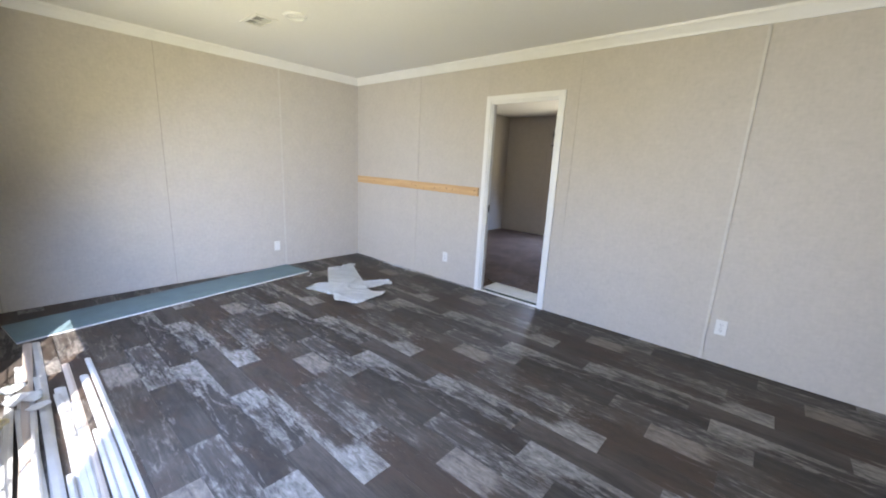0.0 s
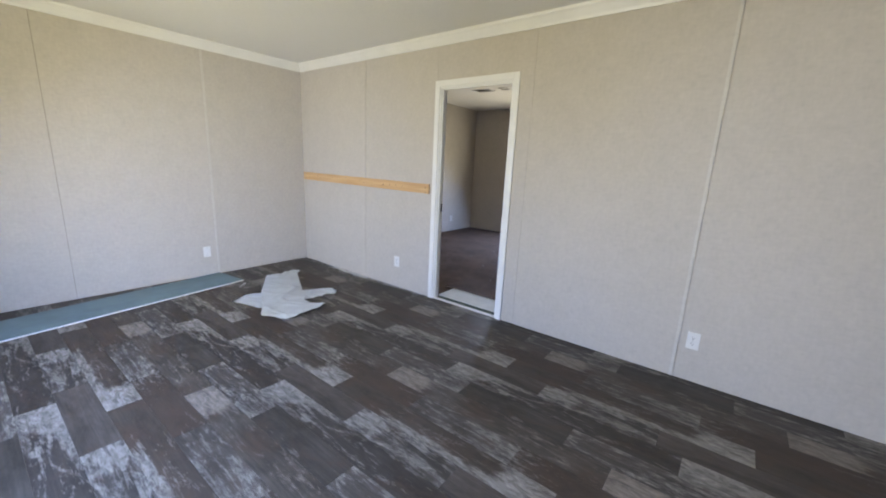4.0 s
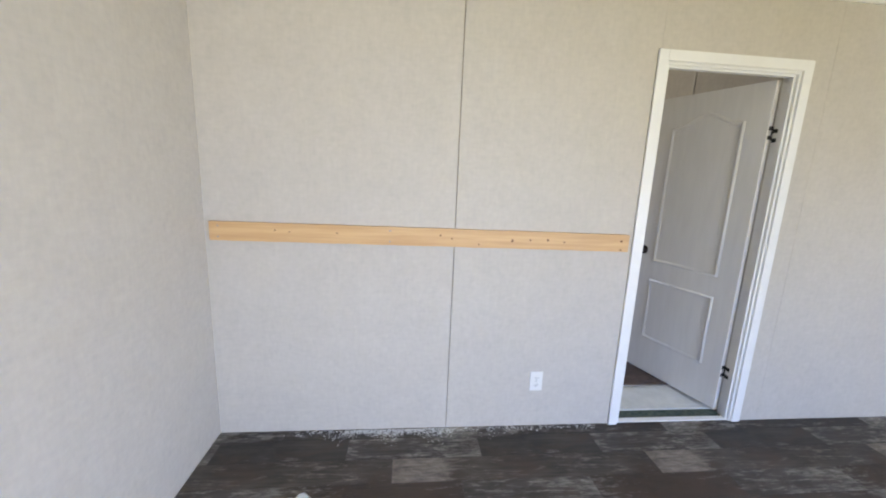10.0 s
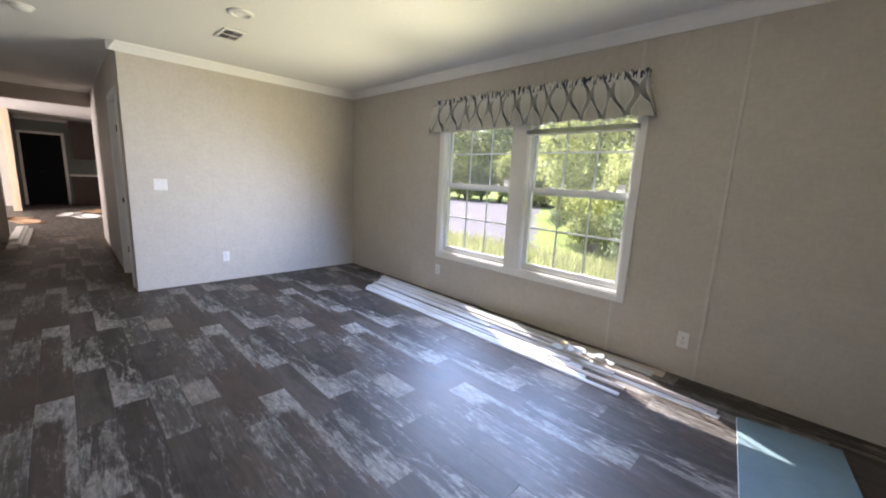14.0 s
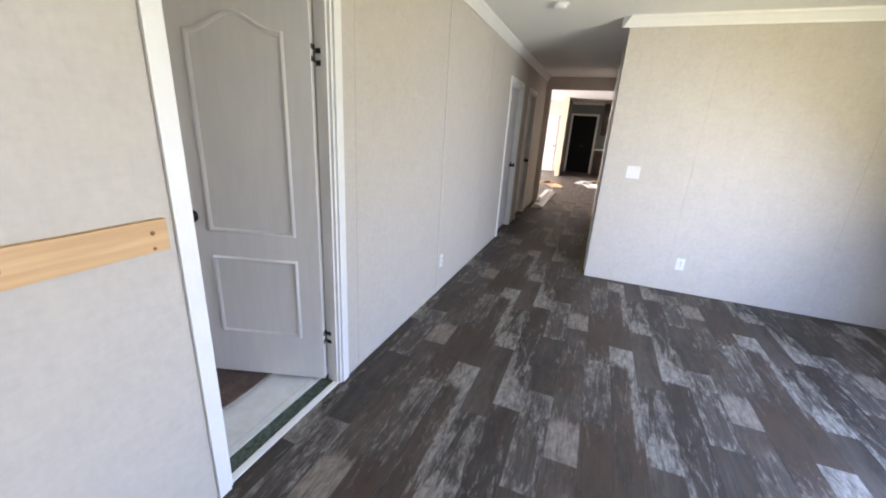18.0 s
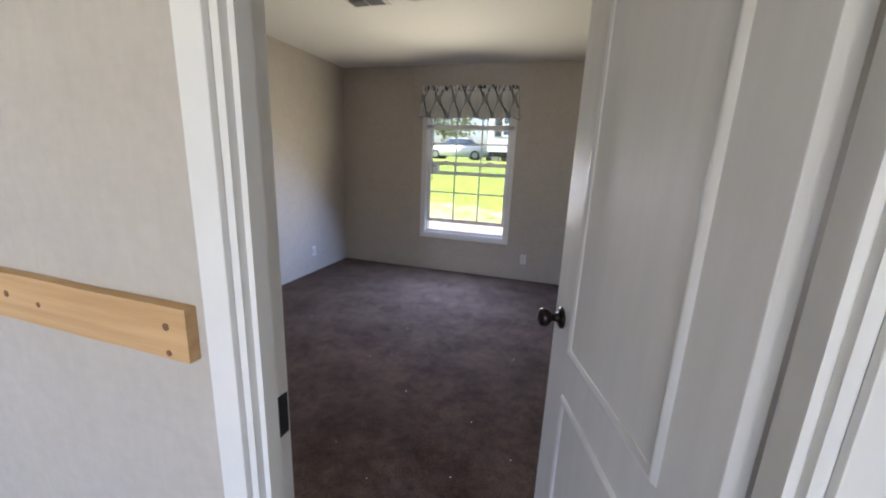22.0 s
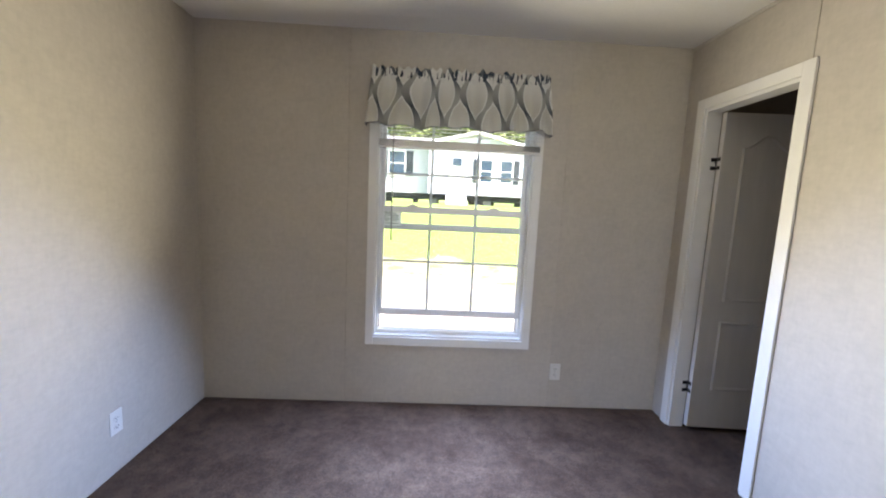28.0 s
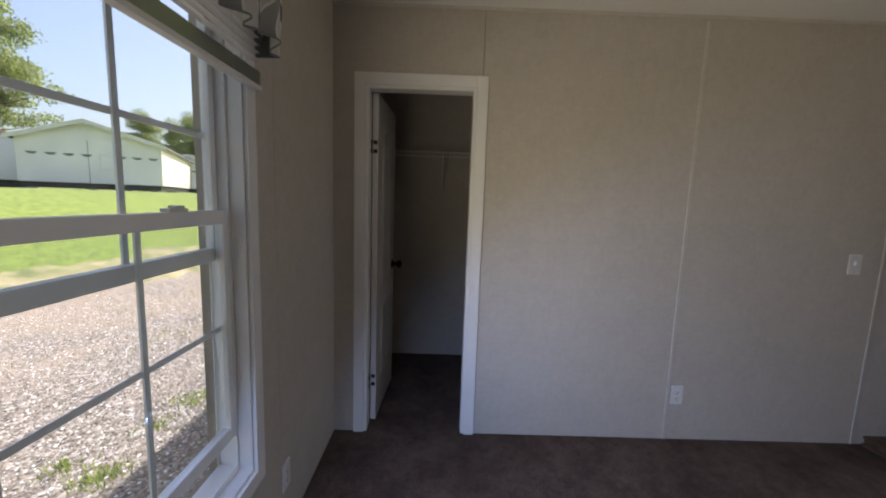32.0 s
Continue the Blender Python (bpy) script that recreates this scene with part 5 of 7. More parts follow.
# ---- valances, blind, label ----
def valance(name, m, width, drop, label, seed, depth=0.07):
    """A gathered rod-pocket valance. Local x across, y into the room, z down from the rod."""
    v = thing(name, m, label, "valance")
    rnd = random.Random(seed)
    ph = [rnd.uniform(0, 6.28) for _ in range(4)]
    full = 1.35
    nx, nz = int(width / 0.0065), 22
    bm = bmesh.new()
    uvl = bm.loops.layers.uv.new("UVMap")
    head = 0.045
    cols, uvs = [], {}
    arc = 0.0
    prev = None
    for i in range(nx + 1):
        x = width * i / nx
        squeeze = noise.noise((x * 6.5, seed, 0.5))
        wave = 0.55 * math.sin(x * 2 * math.pi / 0.093 + ph[0] + 1.3 * math.sin(x * 7 + ph[2])) + 0.45 * math.sin(x * 2 * math.pi / 0.157 + ph[1])
        col = []
        for j in range(nz + 1):
            f = j / nz
            z = head - (drop + head) * f
            below = max(0.0, -z / drop)
            amp = 0.008 + 0.019 * below * (1 + squeeze) if z < 0 else 0.007 + 0.10 * z
            swell = 0.014 * math.sin(math.pi * min(1, below * 1.1))
            hem = (0.008 * math.sin(x * 2 * math.pi / 0.43 + ph[3]) + 0.007 * math.sin(x * 2 * math.pi / 0.19 + ph[1])) * below ** 2
            top = (0.010 * math.sin(x * 2 * math.pi / 0.05 + ph[2]) + 0.016 * noise.noise((x * 30, seed, 2))) * max(0.0, z / head)
            flare = (x - width / 2) * 0.07 * below
            y = depth + amp * wave + swell
            vert = bm.verts.new((x + flare, y, z + hem + top))
            uvs[vert] = (0, -z)
            col.append(vert)
        step = 0.0 if prev is None else width / nx * full * (0.75 + 0.5 * abs(math.cos(x * 2 * math.pi / 0.093 + ph[0]))) * max(0.6, 1 + 0.6 * squeeze)
        arc += step
        for vert in col:
            uvs[vert] = (arc, uvs[vert][1])
        prev = x
        cols.append(col)
    for a, b2 in zip(cols, cols[1:]):
        for j in range(nz):
            f = bm.faces.new((a[j], b2[j], b2[j + 1], a[j + 1]))
            for lp in f.loops:
                lp[uvl].uv = uvs[lp.vert]
    # returns to the wall at both ends
    for col, way in ((cols[0], -1), (cols[-1], 1)):
        back = [bm.verts.new((p.co.x, 0.004, p.co.z)) for p in col]
        for j in range(nz):
            f = bm.faces.new((col[j], back[j], back[j + 1], col[j + 1]))
            for lp, uvv in zip(f.loops, (uvs[col[j]], (uvs[col[j]][0] + way * depth, uvs[col[j]][1]), (uvs[col[j]][0] + way * depth, uvs[col[j + 1]][1]), uvs[col[j + 1]])):
                lp[uvl].uv = uvv
    ob = part("cloth", bm, FABRIC, v, "gathered ogee-print cloth", smooth=True)
    th = ob.modifiers.new("thick", 'SOLIDIFY')
    th.thickness = 0.0015
    part("rod", boxes((0.0, width, depth - 0.006, depth - 0.002, -0.03, 0.0), bevel=0.001), PLASTIC, v, "flat white curtain rod")
    for x in (0.0, width):
        part("bracket", boxes((x - 0.006, x + 0.006, 0.0005, depth - 0.006, -0.024, -0.006)), PLASTIC, v)
    return v


valance("valance_bedroom", pose(2.135, BY1, 2.13, 0, 0, 180), 1.085, 0.295, "white valance with a grey ogee print over the bedroom window", 5, 0.085)
valance("valance_living", pose(1.655, AY0, 2.09), 2.145, 0.27, "white valance with a grey ogee print over the double window", 9, 0.085)


def mini_blind(m, width, label, drop, wand=True):
    """A mini blind partly raised: head rail, spread slats, a bundle of gathered slats and tilt wand. Local y points into the room."""
    bl = thing("mini_blind", m, label, "blind", group="mini blinds")
    part("head_rail", boxes((0, width, -0.014, 0.014, -0.026, 0.0), bevel=0.002), PLASTIC, bl)
    bundle = 0.052
    n = int((drop - bundle - 0.045) / 0.0215)
    zs = [-0.045 - 0.0215 * k for k in range(n)] + [-drop + bundle - 0.0028 * k for k in range(14)]
    sm = None
    for z in zs:
        if sm is None:
            bm = bmesh.new()
            pr = [(-0.0125, 0.0), (-0.006, 0.0016), (0.0, 0.0022), (0.006, 0.0016), (0.0125, 0.0)]
            a = [bm.verts.new((0.004, y, h)) for y, h in pr]
            c2 = [bm.verts.new((width - 0.004, y, h)) for y, h in pr]
            for i in range(4):
                bm.faces.new((a[i], a[i + 1], c2[i + 1], c2[i]))
            sm = finish("slat", bm, PLASTIC, True)
        part("slat", sm, PLASTIC, bl, at=pose(0, 0, z))
    part("bottom_rail", boxes((0.002, width - 0.002, -0.012, 0.012, -drop, -drop + 0.013), bevel=0.002), PLASTIC, bl)
    for fx in (0.16, 0.5, 0.84):
        part("ladder_cord", tube([(width * fx, 0.0135, -0.02), (width * fx, 0.0135, -drop + 0.01)], 0.0007, 5), PLASTIC, bl)
    if wand:
        part("tilt_wand", tube([(width - 0.10, 0.024, -0.02), (width - 0.098, 0.026, -0.5), (width - 0.10, 0.025, -0.97)], 0.0042, 6), WAND, bl, "thin grey tilt wand")
        part("wand_tip", tube([(width - 0.10, 0.025, -0.965), (width - 0.10, 0.025, -0.99)], 0.0055, 8), WAND, bl)
    return bl


mini_blind(pose(2.12, BY1 - 0.032, 2.12, 0, 0, 180), 1.03, "white mini blind half drawn up with a hanging tilt wand", 0.41)
mini_blind(pose(1.67, AY0 + 0.032, 2.10), 0.97, "white mini blind half drawn up behind the valance", 0.37, wand=False)
mini_blind(pose(2.77, AY0 + 0.032, 2.10), 0.95, "white mini blind drawn up behind the valance", 0.29, wand=False)

lb = thing("window_label", pose(1.18, BY1 + 0.0570, 1.268), "printed paper energy label stuck on the lower sash glass", "label")
part("paper", boxes((-0.062, 0.062, 0.0, 0.0006, -0.05, 0.05)), LABELPAPER, lb)
for k, (x0, x1, z) in enumerate(((-0.05, -0.01, 0.038), (-0.05, 0.03, 0.029), (-0.05, 0.05, 0.016), (-0.05, -0.02, 0.004), (0.0, 0.04, 0.004), (-0.05, 0.05, -0.008), (-0.045, -0.02, -0.02), (0.005, 0.04, -0.02), (-0.05, 0.045, -0.036))):
    part("print_bar", boxes((x0, x1, -0.0012, -0.0002, z - 0.0022, z + 0.0022)), INK, lb)

# wire shelf in the closet
ws = thing("wire_shelf", pose(4.25, 2.3, 1.775), "white wire closet shelf with a hang bar", "shelf")
for y in (-0.002, -0.30):
    part("shelf_rail", tube([(y, 0.0, 0), (y, 1.66, 0)], 0.0035, 6), WIRE, ws)
part("hang_bar", tube([(-0.30, 0.0, -0.035), (-0.30, 1.66, -0.035)], 0.004, 6), WIRE, ws)
for k in range(60):
    part("cross_wire", tube([(-0.002, 0.01 + k * 0.0278, 0.004), (-0.30, 0.01 + k * 0.0278, 0.004), (-0.303, 0.01 + k * 0.0278, -0.035)], 0.0016, 4), WIRE, ws)
for y in (0.35, 1.12):
    part("brace", tube([(-0.29, y, -0.004), (-0.003, y, -0.30)], 0.005, 6), WIRE, ws)

# specks of debris on the carpet
rng = random.Random(8)
bm = bmesh.new()
for _ in range(16):
    x, y, r = rng.uniform(0.6, 2.6), rng.uniform(0.6, 3.2), rng.uniform(0.001, 0.0028)
    vs = box(bm, x - r, x + r, y - r * 0.6, y + r * 0.6, -0.001, 0.003)
tagged(new("lint", finish("lint", bm, PAPER)), "tiny pale lint specks scattered on the carpet", "lint", kind="stuff")

# loose carpet remnant inside the doorway, its cut edge showing
t = thing("carpet_remnant", pose(2.10, 0.40, 0.0), "loose brown carpet remnant just inside the bedroom doorway", "carpet")
for nm, z0, z1, mt, grow in (("remnant_top", 0.0072, 0.016, CARPETSCRAP, 0.0), ("remnant_backing", 0.001, 0.0070, BACKING, 0.006)):
    bm = bmesh.new()
    pts = [(0.0, 0.0)] + [(0.02 + 0.90 * k / 14, 0.455 + grow - 0.105 * k / 14 + 0.006 * noise.noise((k * 0.9, 2.0, 0))) for k in range(15)] + [(0.92, 0.0)]
    lo, hi = [[bm.verts.new((x, y, z)) for x, y in pts] for z in (z0, z1)]
    bm.faces.new(hi)
    bm.faces.new(lo)
    for k in range(len(pts)):
        bm.faces.new((lo[k], lo[(k + 1) % len(pts)], hi[(k + 1) % len(pts)], hi[k]))
    part(nm, bm, mt, t)

# dark carpet roll end against the closet wall
t = thing("carpet_offcut", pose(2.99, 0.62, 0.0), "dark folded carpet offcut lying against the wall", "carpet")
for k, (z0, z1, ins) in enumerate(((0.0, 0.022, 0.0), (0.023, 0.045, 0.012), (0.046, 0.066, 0.004))):
    part("fold", boxes((-0.11 + ins, 0.05, -0.22 + ins, 0.20 - ins, z0, z1), bevel=0.009), CARPET, t)

# wallboard dust along the foot of the long wall
rng = random.Random(21)
bm = bmesh.new()
for _ in range(700):
    x = rng.choice((rng.uniform(0.4, 2.1), rng.uniform(0.65, 1.25)))
    y, r = -0.003 - abs(rng.gauss(0, 0.022)), rng.uniform(0.001, 0.0035)
    box(bm, x - r * 1.6, x + r * 1.6, y - r, y, 0.0, r * 0.7)
for _ in range(900):
    x = 0.95 + 0.22 * rng.gauss(0, 1)
    d = abs(rng.gauss(0, 0.055)) * (0.6 + 0.4 * math.sin(x * 23))
    r = rng.uniform(0.0008, 0.0026)
    box(bm, x - r, x + r, -0.004 - d - 2.2 * r, -0.004 - d, 0.0, r * 0.5)
tagged(new("wallboard_dust", finish("wallboard_dust", bm, DUST)), "pale wallboard dust along the foot of the wall", "dust", kind="stuff")

# ---- hall and kitchen beyond ----
for i, (x0, x1, y0, y1, z) in enumerate(((8.95, 11.4, -0.20, -0.09, 0.0), (9.05, 11.2, -0.30, -0.20, 0.0), (9.0, 11.3, -0.24, -0.12, 0.035), (9.3, 11.0, -0.20, -0.1, 0.07))):
    q = thing("trim_bundle", pose(x0, y0, z), "bundle of white trim lengths lying along the hall wall", "trim", group="trim bundles in the hall")
    part("trim_body", boxes((0, x1 - x0, 0, y1 - y0, 0.001, 0.034), bevel=0.004), TRIM, q)
for x, y, a, sx, sy, nm, mt, lab in ((12.6, -0.15, 20, 0.9, 0.35, "cardboard_sheet", CARDBOARD, "flattened brown cardboard on the floor"), (13.2, 0.1, -30, 0.7, 0.4, "cardboard_sheet", CARDBOARD, "flattened brown cardboard on the floor"), (13.4, -1.15, 15, 1.0, 0.5, "drywall_offcut", PAPER, "white wallboard offcut on the floor"), (14.0, -0.85, -12, 0.8, 0.35, "drywall_offcut", PAPER, "white wallboard offcut on the floor"), (14.6, -1.4, 40, 0.6, 0.5, "cardboard_sheet", CARDBOARD, "flattened brown cardboard on the floor")):
    q = thing(nm, pose(x, y, 0.0, 0, 0, a), lab, "offcut")
    part("sheet", boxes((-sx / 2, sx / 2, -sy / 2, sy / 2, 0.001, 0.014), bevel=0.003), mt, q)
    part("flap", boxes((-sx / 2, sx * 0.1, -0.01, 0.0, 0.015, 0.12)), mt, q, at=pose(0, sy * 0.2, 0, 60, 0, 10))
solid("support_post", boxes((15.2, 15.29, 0.02, 0.17, 0.0, 2.52), bevel=0.004), RAWWOOD, "bare timber post standing in the kitchen", "post")
solid("wall_kitchen_partition", boxes((15.29, KX1, 0.045, 0.145, 0.0, 2.52)), GREENWALL, "grey-green partition beside the timber post", "wall", kind="structure")
solid("wall_kitchen_side", boxes((16.9, KX1, 0.145, BY1, 0.0, 2.52)), WALL, "pale wall beyond the timber post", "wall", kind="structure")
panel_door("door_kitchen", pose(16.87, 1.25, 0.01, 0, 0, -90), 0.8, 2.0, "white panel door in the far pale wall", side=1)
q = thing("door_exterior", pose(KX1, -0.45, 0.0), "black door in a white casing on the dark end wall", "door", kind="structure")
part("door_slab", boxes((-0.03, -0.005, -0.42, 0.42, 0.01, 2.06), bevel=0.003), BLACKDOOR, q)
for y0, y1, z0, z1 in ((-0.49, -0.42, 0, 2.13), (0.42, 0.49, 0, 2.13), (-0.42, 0.42, 2.06, 2.13)):
    part("casing_board", boxes((-0.022, -0.0005, y0, y1, z0, z1), bevel=0.003), TRIM, q)
knob_part(q, -0.05, 0.0, 0.0, 1.0)


def cabinet(name, m, wdt, dep, hgt, label, doors=2):
    cb = thing(name, m, label, "cabinet", group="kitchen cabinets")
    part("cabinet_body", boxes((-dep, 0, 0, wdt, 0, hgt), bevel=0.002), CABINET, cb)
    for k in range(doors):
        y0, y1 = wdt * k / doors + 0.008, wdt * (k + 1) / doors - 0.008
        dd = part("cabinet_door", boxes((-dep - 0.02, -dep - 0.001, y0, y1, 0.03, hgt - 0.03), bevel=0.003), CABINET, cb)
        part("door_panel", boxes((-dep - 0.026, -dep - 0.021, y0 + 0.06, y1 - 0.06, 0.09, hgt - 0.09), bevel=0.003), CABINET, dd)
    return cb


solid("trim", boxes((KX1 - 0.05, KX1 - 0.001, -1.05, 0.045, 2.44, 2.52), bevel=0.012), TRIM, "white crown moulding on the kitchen end wall", "crown moulding", group="crown mouldings", kind="structure")
cabinet("base_cabinet", pose(KX1, -1.84, 0.0), 0.85, 0.6, 0.88, "dark stained base cabinet against the end wall")
cabinet("base_cabinet", pose(KX1, -2.70, 0.0), 0.85, 0.6, 0.88, "dark stained base cabinet against the end wall")
cabinet("wall_cabinet", pose(KX1, -1.92, 1.40), 0.85, 0.35, 1.06, "dark stained wall cabinet over the counter")
cabinet("wall_cabinet", pose(KX1, -2.78, 1.40), 0.85, 0.35, 1.06, "dark stained wall cabinet over the counter")
solid("worktop", boxes((KX1 - 0.64, KX1 - 0.001, -2.75, -0.96, 0.885, 0.925), bevel=0.006), COUNTER, "pale laminate worktop on dark cabinets", "worktop")

# ---- outside ----
def smoothstep(v):
    v = min(1.0, max(0.0, v))
    return v * v * (3 - 2 * v)


def height(x, y):
    """The ground: level round the house, rising to the neighbours behind the bedroom."""
    h = GROUND + 2.15 * smoothstep((y + 0.2 * x - 11.4) / 9.5) if y > 4 else GROUND
    if y > 40:
        h += 0.01 * (y - 40)
    far = 0.05 * noise.noise((x * 0.15, y * 0.15, 0)) + 0.015 * noise.noise((x * 0.9, y * 0.9, 2))
    return h + far


def ladder(inner, fine, outer):
    vals, s, v = [], fine, 0.0
    while v < outer:
        vals.append(v)
        if v > inner:
            s *= 1.35
        v += s
    vals.append(outer)
    return sorted({-q for q in vals} | set(vals))


gx, gy = [v + 8 for v in ladder(34, 1.0, 600)], [v for v in ladder(34, 0.75, 600)]
verts = [(x, y, height(x, y)) for x in gx for y in gy]
ny = len(gy)
faces = [(i * ny + j, (i + 1) * ny + j, (i + 1) * ny + j + 1, i * ny + j + 1) for i in range(len(gx) - 1) for j in range(ny - 1)]
me = bpy.data.meshes.new("ground")
me.from_pydata(verts, [], faces)
me.materials.append(LAWN)
me.shade_smooth()
tagged(new("ground", me), "bright mown lawn rising to the neighbouring homes", "lawn", kind="structure")


def ground_patch(name, inside, x0, x1, y0, y1, step, lift, mat, label, category):
    """A sheet on the ground with a ragged edge where inside(x, y) turns negative."""
    vs, idx, fs = [], {}, []
    nx, nn = int((x1 - x0) / step), int((y1 - y0) / step)
    for i in range(nx + 1):
        for j in range(nn + 1):
            x, y = x0 + i * step, y0 + j * step
            q = inside(x, y) + 0.5 * noise.noise((x * 0.8, y * 0.8, 5)) + 0.3 * noise.noise((x * 3, y * 3, 9))
            idx[i, j] = len(vs)
            vs.append((x, y, height(x, y) + (lift if q > 0.15 else lift * q / 0.15 if q > -0.15 else -0.03)))
    for i in range(nx):
        for j in range(nn):
            fs.append((idx[i, j], idx[i + 1, j], idx[i + 1, j + 1], idx[i, j + 1]))
    m = bpy.data.meshes.new(name)
    m.from_pydata(vs, [], fs)
    m.materials.append(mat)
    m.shade_smooth()
    return tagged(new(name, m), label, category, kind="structure")


def gravel_in(x, y):
    return min(12.35 - 0.19 * x - y, 3.0)


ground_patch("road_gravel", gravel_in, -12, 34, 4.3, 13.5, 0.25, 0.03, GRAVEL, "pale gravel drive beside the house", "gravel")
ground_patch("ground_dry_edge", lambda x, y: min(y - 11.2 + 0.19 * x, 14.1 - 0.19 * x - y), -12, 34, 4.3, 16.5, 0.25, 0.018, DRYLAWN, "dry patchy tan grass along the gravel", "grass")
ground_patch("road_lot", lambda x, y: min(-11.2 - y, y + 33, x - 6.9 + 0.6 * (y + 11)), -6, 60, -36, -10, 0.5, 0.03, LOTGREY, "worn grey lot beyond the weeds", "lot")

# loose stones near the bedroom window
rng = np.random.default_rng(3)
N = 52000
sx = rng.uniform(-1.5, 12, N)
sy = 4.35 + 6.6 * rng.uniform(0, 1, N) ** 1.5
sr = 0.005 + 0.011 * rng.uniform(0, 1, N) ** 1.8
octa = np.array([(1, 0, 0), (-1, 0, 0), (0, 1, 0), (0, -1, 0), (0, 0, 0.6), (0, 0, -0.4)])
tri = np.array([(0, 2, 4), (2, 1, 4), (1, 3, 4), (3, 0, 4), (2, 0, 5), (1, 2, 5), (3, 1, 5), (0, 3, 5)])
keep = np.array([gravel_in(a, b) > 0.2 for a, b in zip(sx, sy)])
sx, sy, sr = sx[keep], sy[keep], sr[keep]
N = len(sx)
sz = np.array([height(a, b) + 0.034 for a, b in zip(sx, sy)])
ang = rng.uniform(0, 6.28, N)
V = octa[None] * (sr[:, None, None] * rng.uniform(0.6, 1.4, (N, 6, 1)))
ca, sa = np.cos(ang)[:, None], np.sin(ang)[:, None]
X = V[..., 0] * ca - V[..., 1] * sa + sx[:, None]
Y = V[..., 0] * sa + V[..., 1] * ca + sy[:, None]
Z = V[..., 2] + sz[:, None]
me = bpy.data.meshes.new("gravel_stones")
me.from_pydata(np.stack((X, Y, Z), -1).reshape(-1, 3).tolist(), [], (tri[None] + 6 * np.arange(N)[:, None, None]).reshape(-1, 3).tolist())
st = material("loose_stone_tones", (0.40, 0.36, 0.32), 0.9, color2=(0.6, 0.56, 0.5), scale=2)
tn = st.node_tree
geo_ = tn.nodes.new("ShaderNodeNewGeometry")
rmp = tn.nodes.new("ShaderNodeValToRGB")
for e, (p, c_) in zip([rmp.color_ramp.elements[0], rmp.color_ramp.elements[1], rmp.color_ramp.elements.new(0.5)], ((0, (0.15, 0.125, 0.10)), (1, (0.46, 0.42, 0.37)), (0.5, (0.265, 0.227, 0.19)))):
    e.position, e.color = p, (*c_, 1)
tn.links.new(geo_.outputs["Random Per Island"], rmp.inputs[0])
tn.links.new(rmp.outputs[0], tn.nodes["Principled BSDF"].inputs["Base Color"])
me.materials.append(st)
tagged(new("gravel_stones", me), "loose mixed gravel stones on the drive", "gravel", kind="stuff")


def blades(name, spots, mat, label, hgt=0.12, wide=0.008, lean=0.5, seed=1):
    r = np.random.default_rng(seed)
    vs, fs = [], []
    for x, y in spots:
        z = height(x, y) - 0.01
        a = r.uniform(0, 6.28)
        h = hgt * r.uniform(0.5, 1.3)
        dx, dy = math.cos(a), math.sin(a)
        lx, ly = -dy * h * lean * r.uniform(0.2, 1), dx * h * lean * r.uniform(0.2, 1)
        n = len(vs)
        vs += [(x - dx * wide, y - dy * wide, z), (x + dx * wide, y + dy * wide, z), (x + dx * wide * 0.6 + lx * 0.45, y + dy * wide * 0.6 + ly * 0.45, z + h * 0.6), (x - dx * wide * 0.6 + lx * 0.45, y - dy * wide * 0.6 + ly * 0.45, z + h * 0.6), (x + lx, y + ly, z + h)]
        fs += [(n, n + 1, n + 2, n + 3), (n + 3, n + 2, n + 4)]
    m = bpy.data.meshes.new(name)
    m.from_pydata(vs, [], fs)
    m.materials.append(mat)
    tagged(new(name, m), label, "grass", kind="stuff")


rng = np.random.default_rng(7)
spots = []
while len(spots) < 7000:
    x = rng.uniform(-8, 22)
    y = rng.uniform(8.5, 13)
    if gravel_in(x, y) < 0.25:
        spots.append((x, y))
blades("lawn_grass", spots, DRYBLADE, "short green lawn grass by the gravel", hgt=0.035, wide=0.010, seed=2)
spots = []
for cx, cy, rr, n in ((3.53, 5.93, 0.15, 420), (3.62, 6.28, 0.10, 150), (4.66, 5.96, 0.16, 260), (4.21, 5.98, 0.13, 170), (2.73, 5.92, 0.10, 90), (3.1, 6.1, 0.08, 50), (5.4, 5.9, 0.25, 160), (2.8, 5.2, 0.2, 90), (6.5, 7.5, 0.4, 120), (2.4, 9.5, 0.5, 150), (9.0, 8.6, 0.6, 160)):
    for _ in range(n):
        spots.append((rng.normal(cx, rr * 0.6), rng.normal(cy, rr * 0.6)))
blades("weed_tufts", spots, BLADE, "weed tufts growing through the gravel", hgt=0.075, wide=0.009, seed=3)
spots = [(rng.uniform(-6, 22), -6.9 - 4.6 * rng.beta(1.3, 1.3)) for _ in range(24000)]
blades("meadow_grass", spots, DRYBLADE, "tall sunlit grass and weeds behind the house", hgt=0.34, wide=0.010, seed=4)


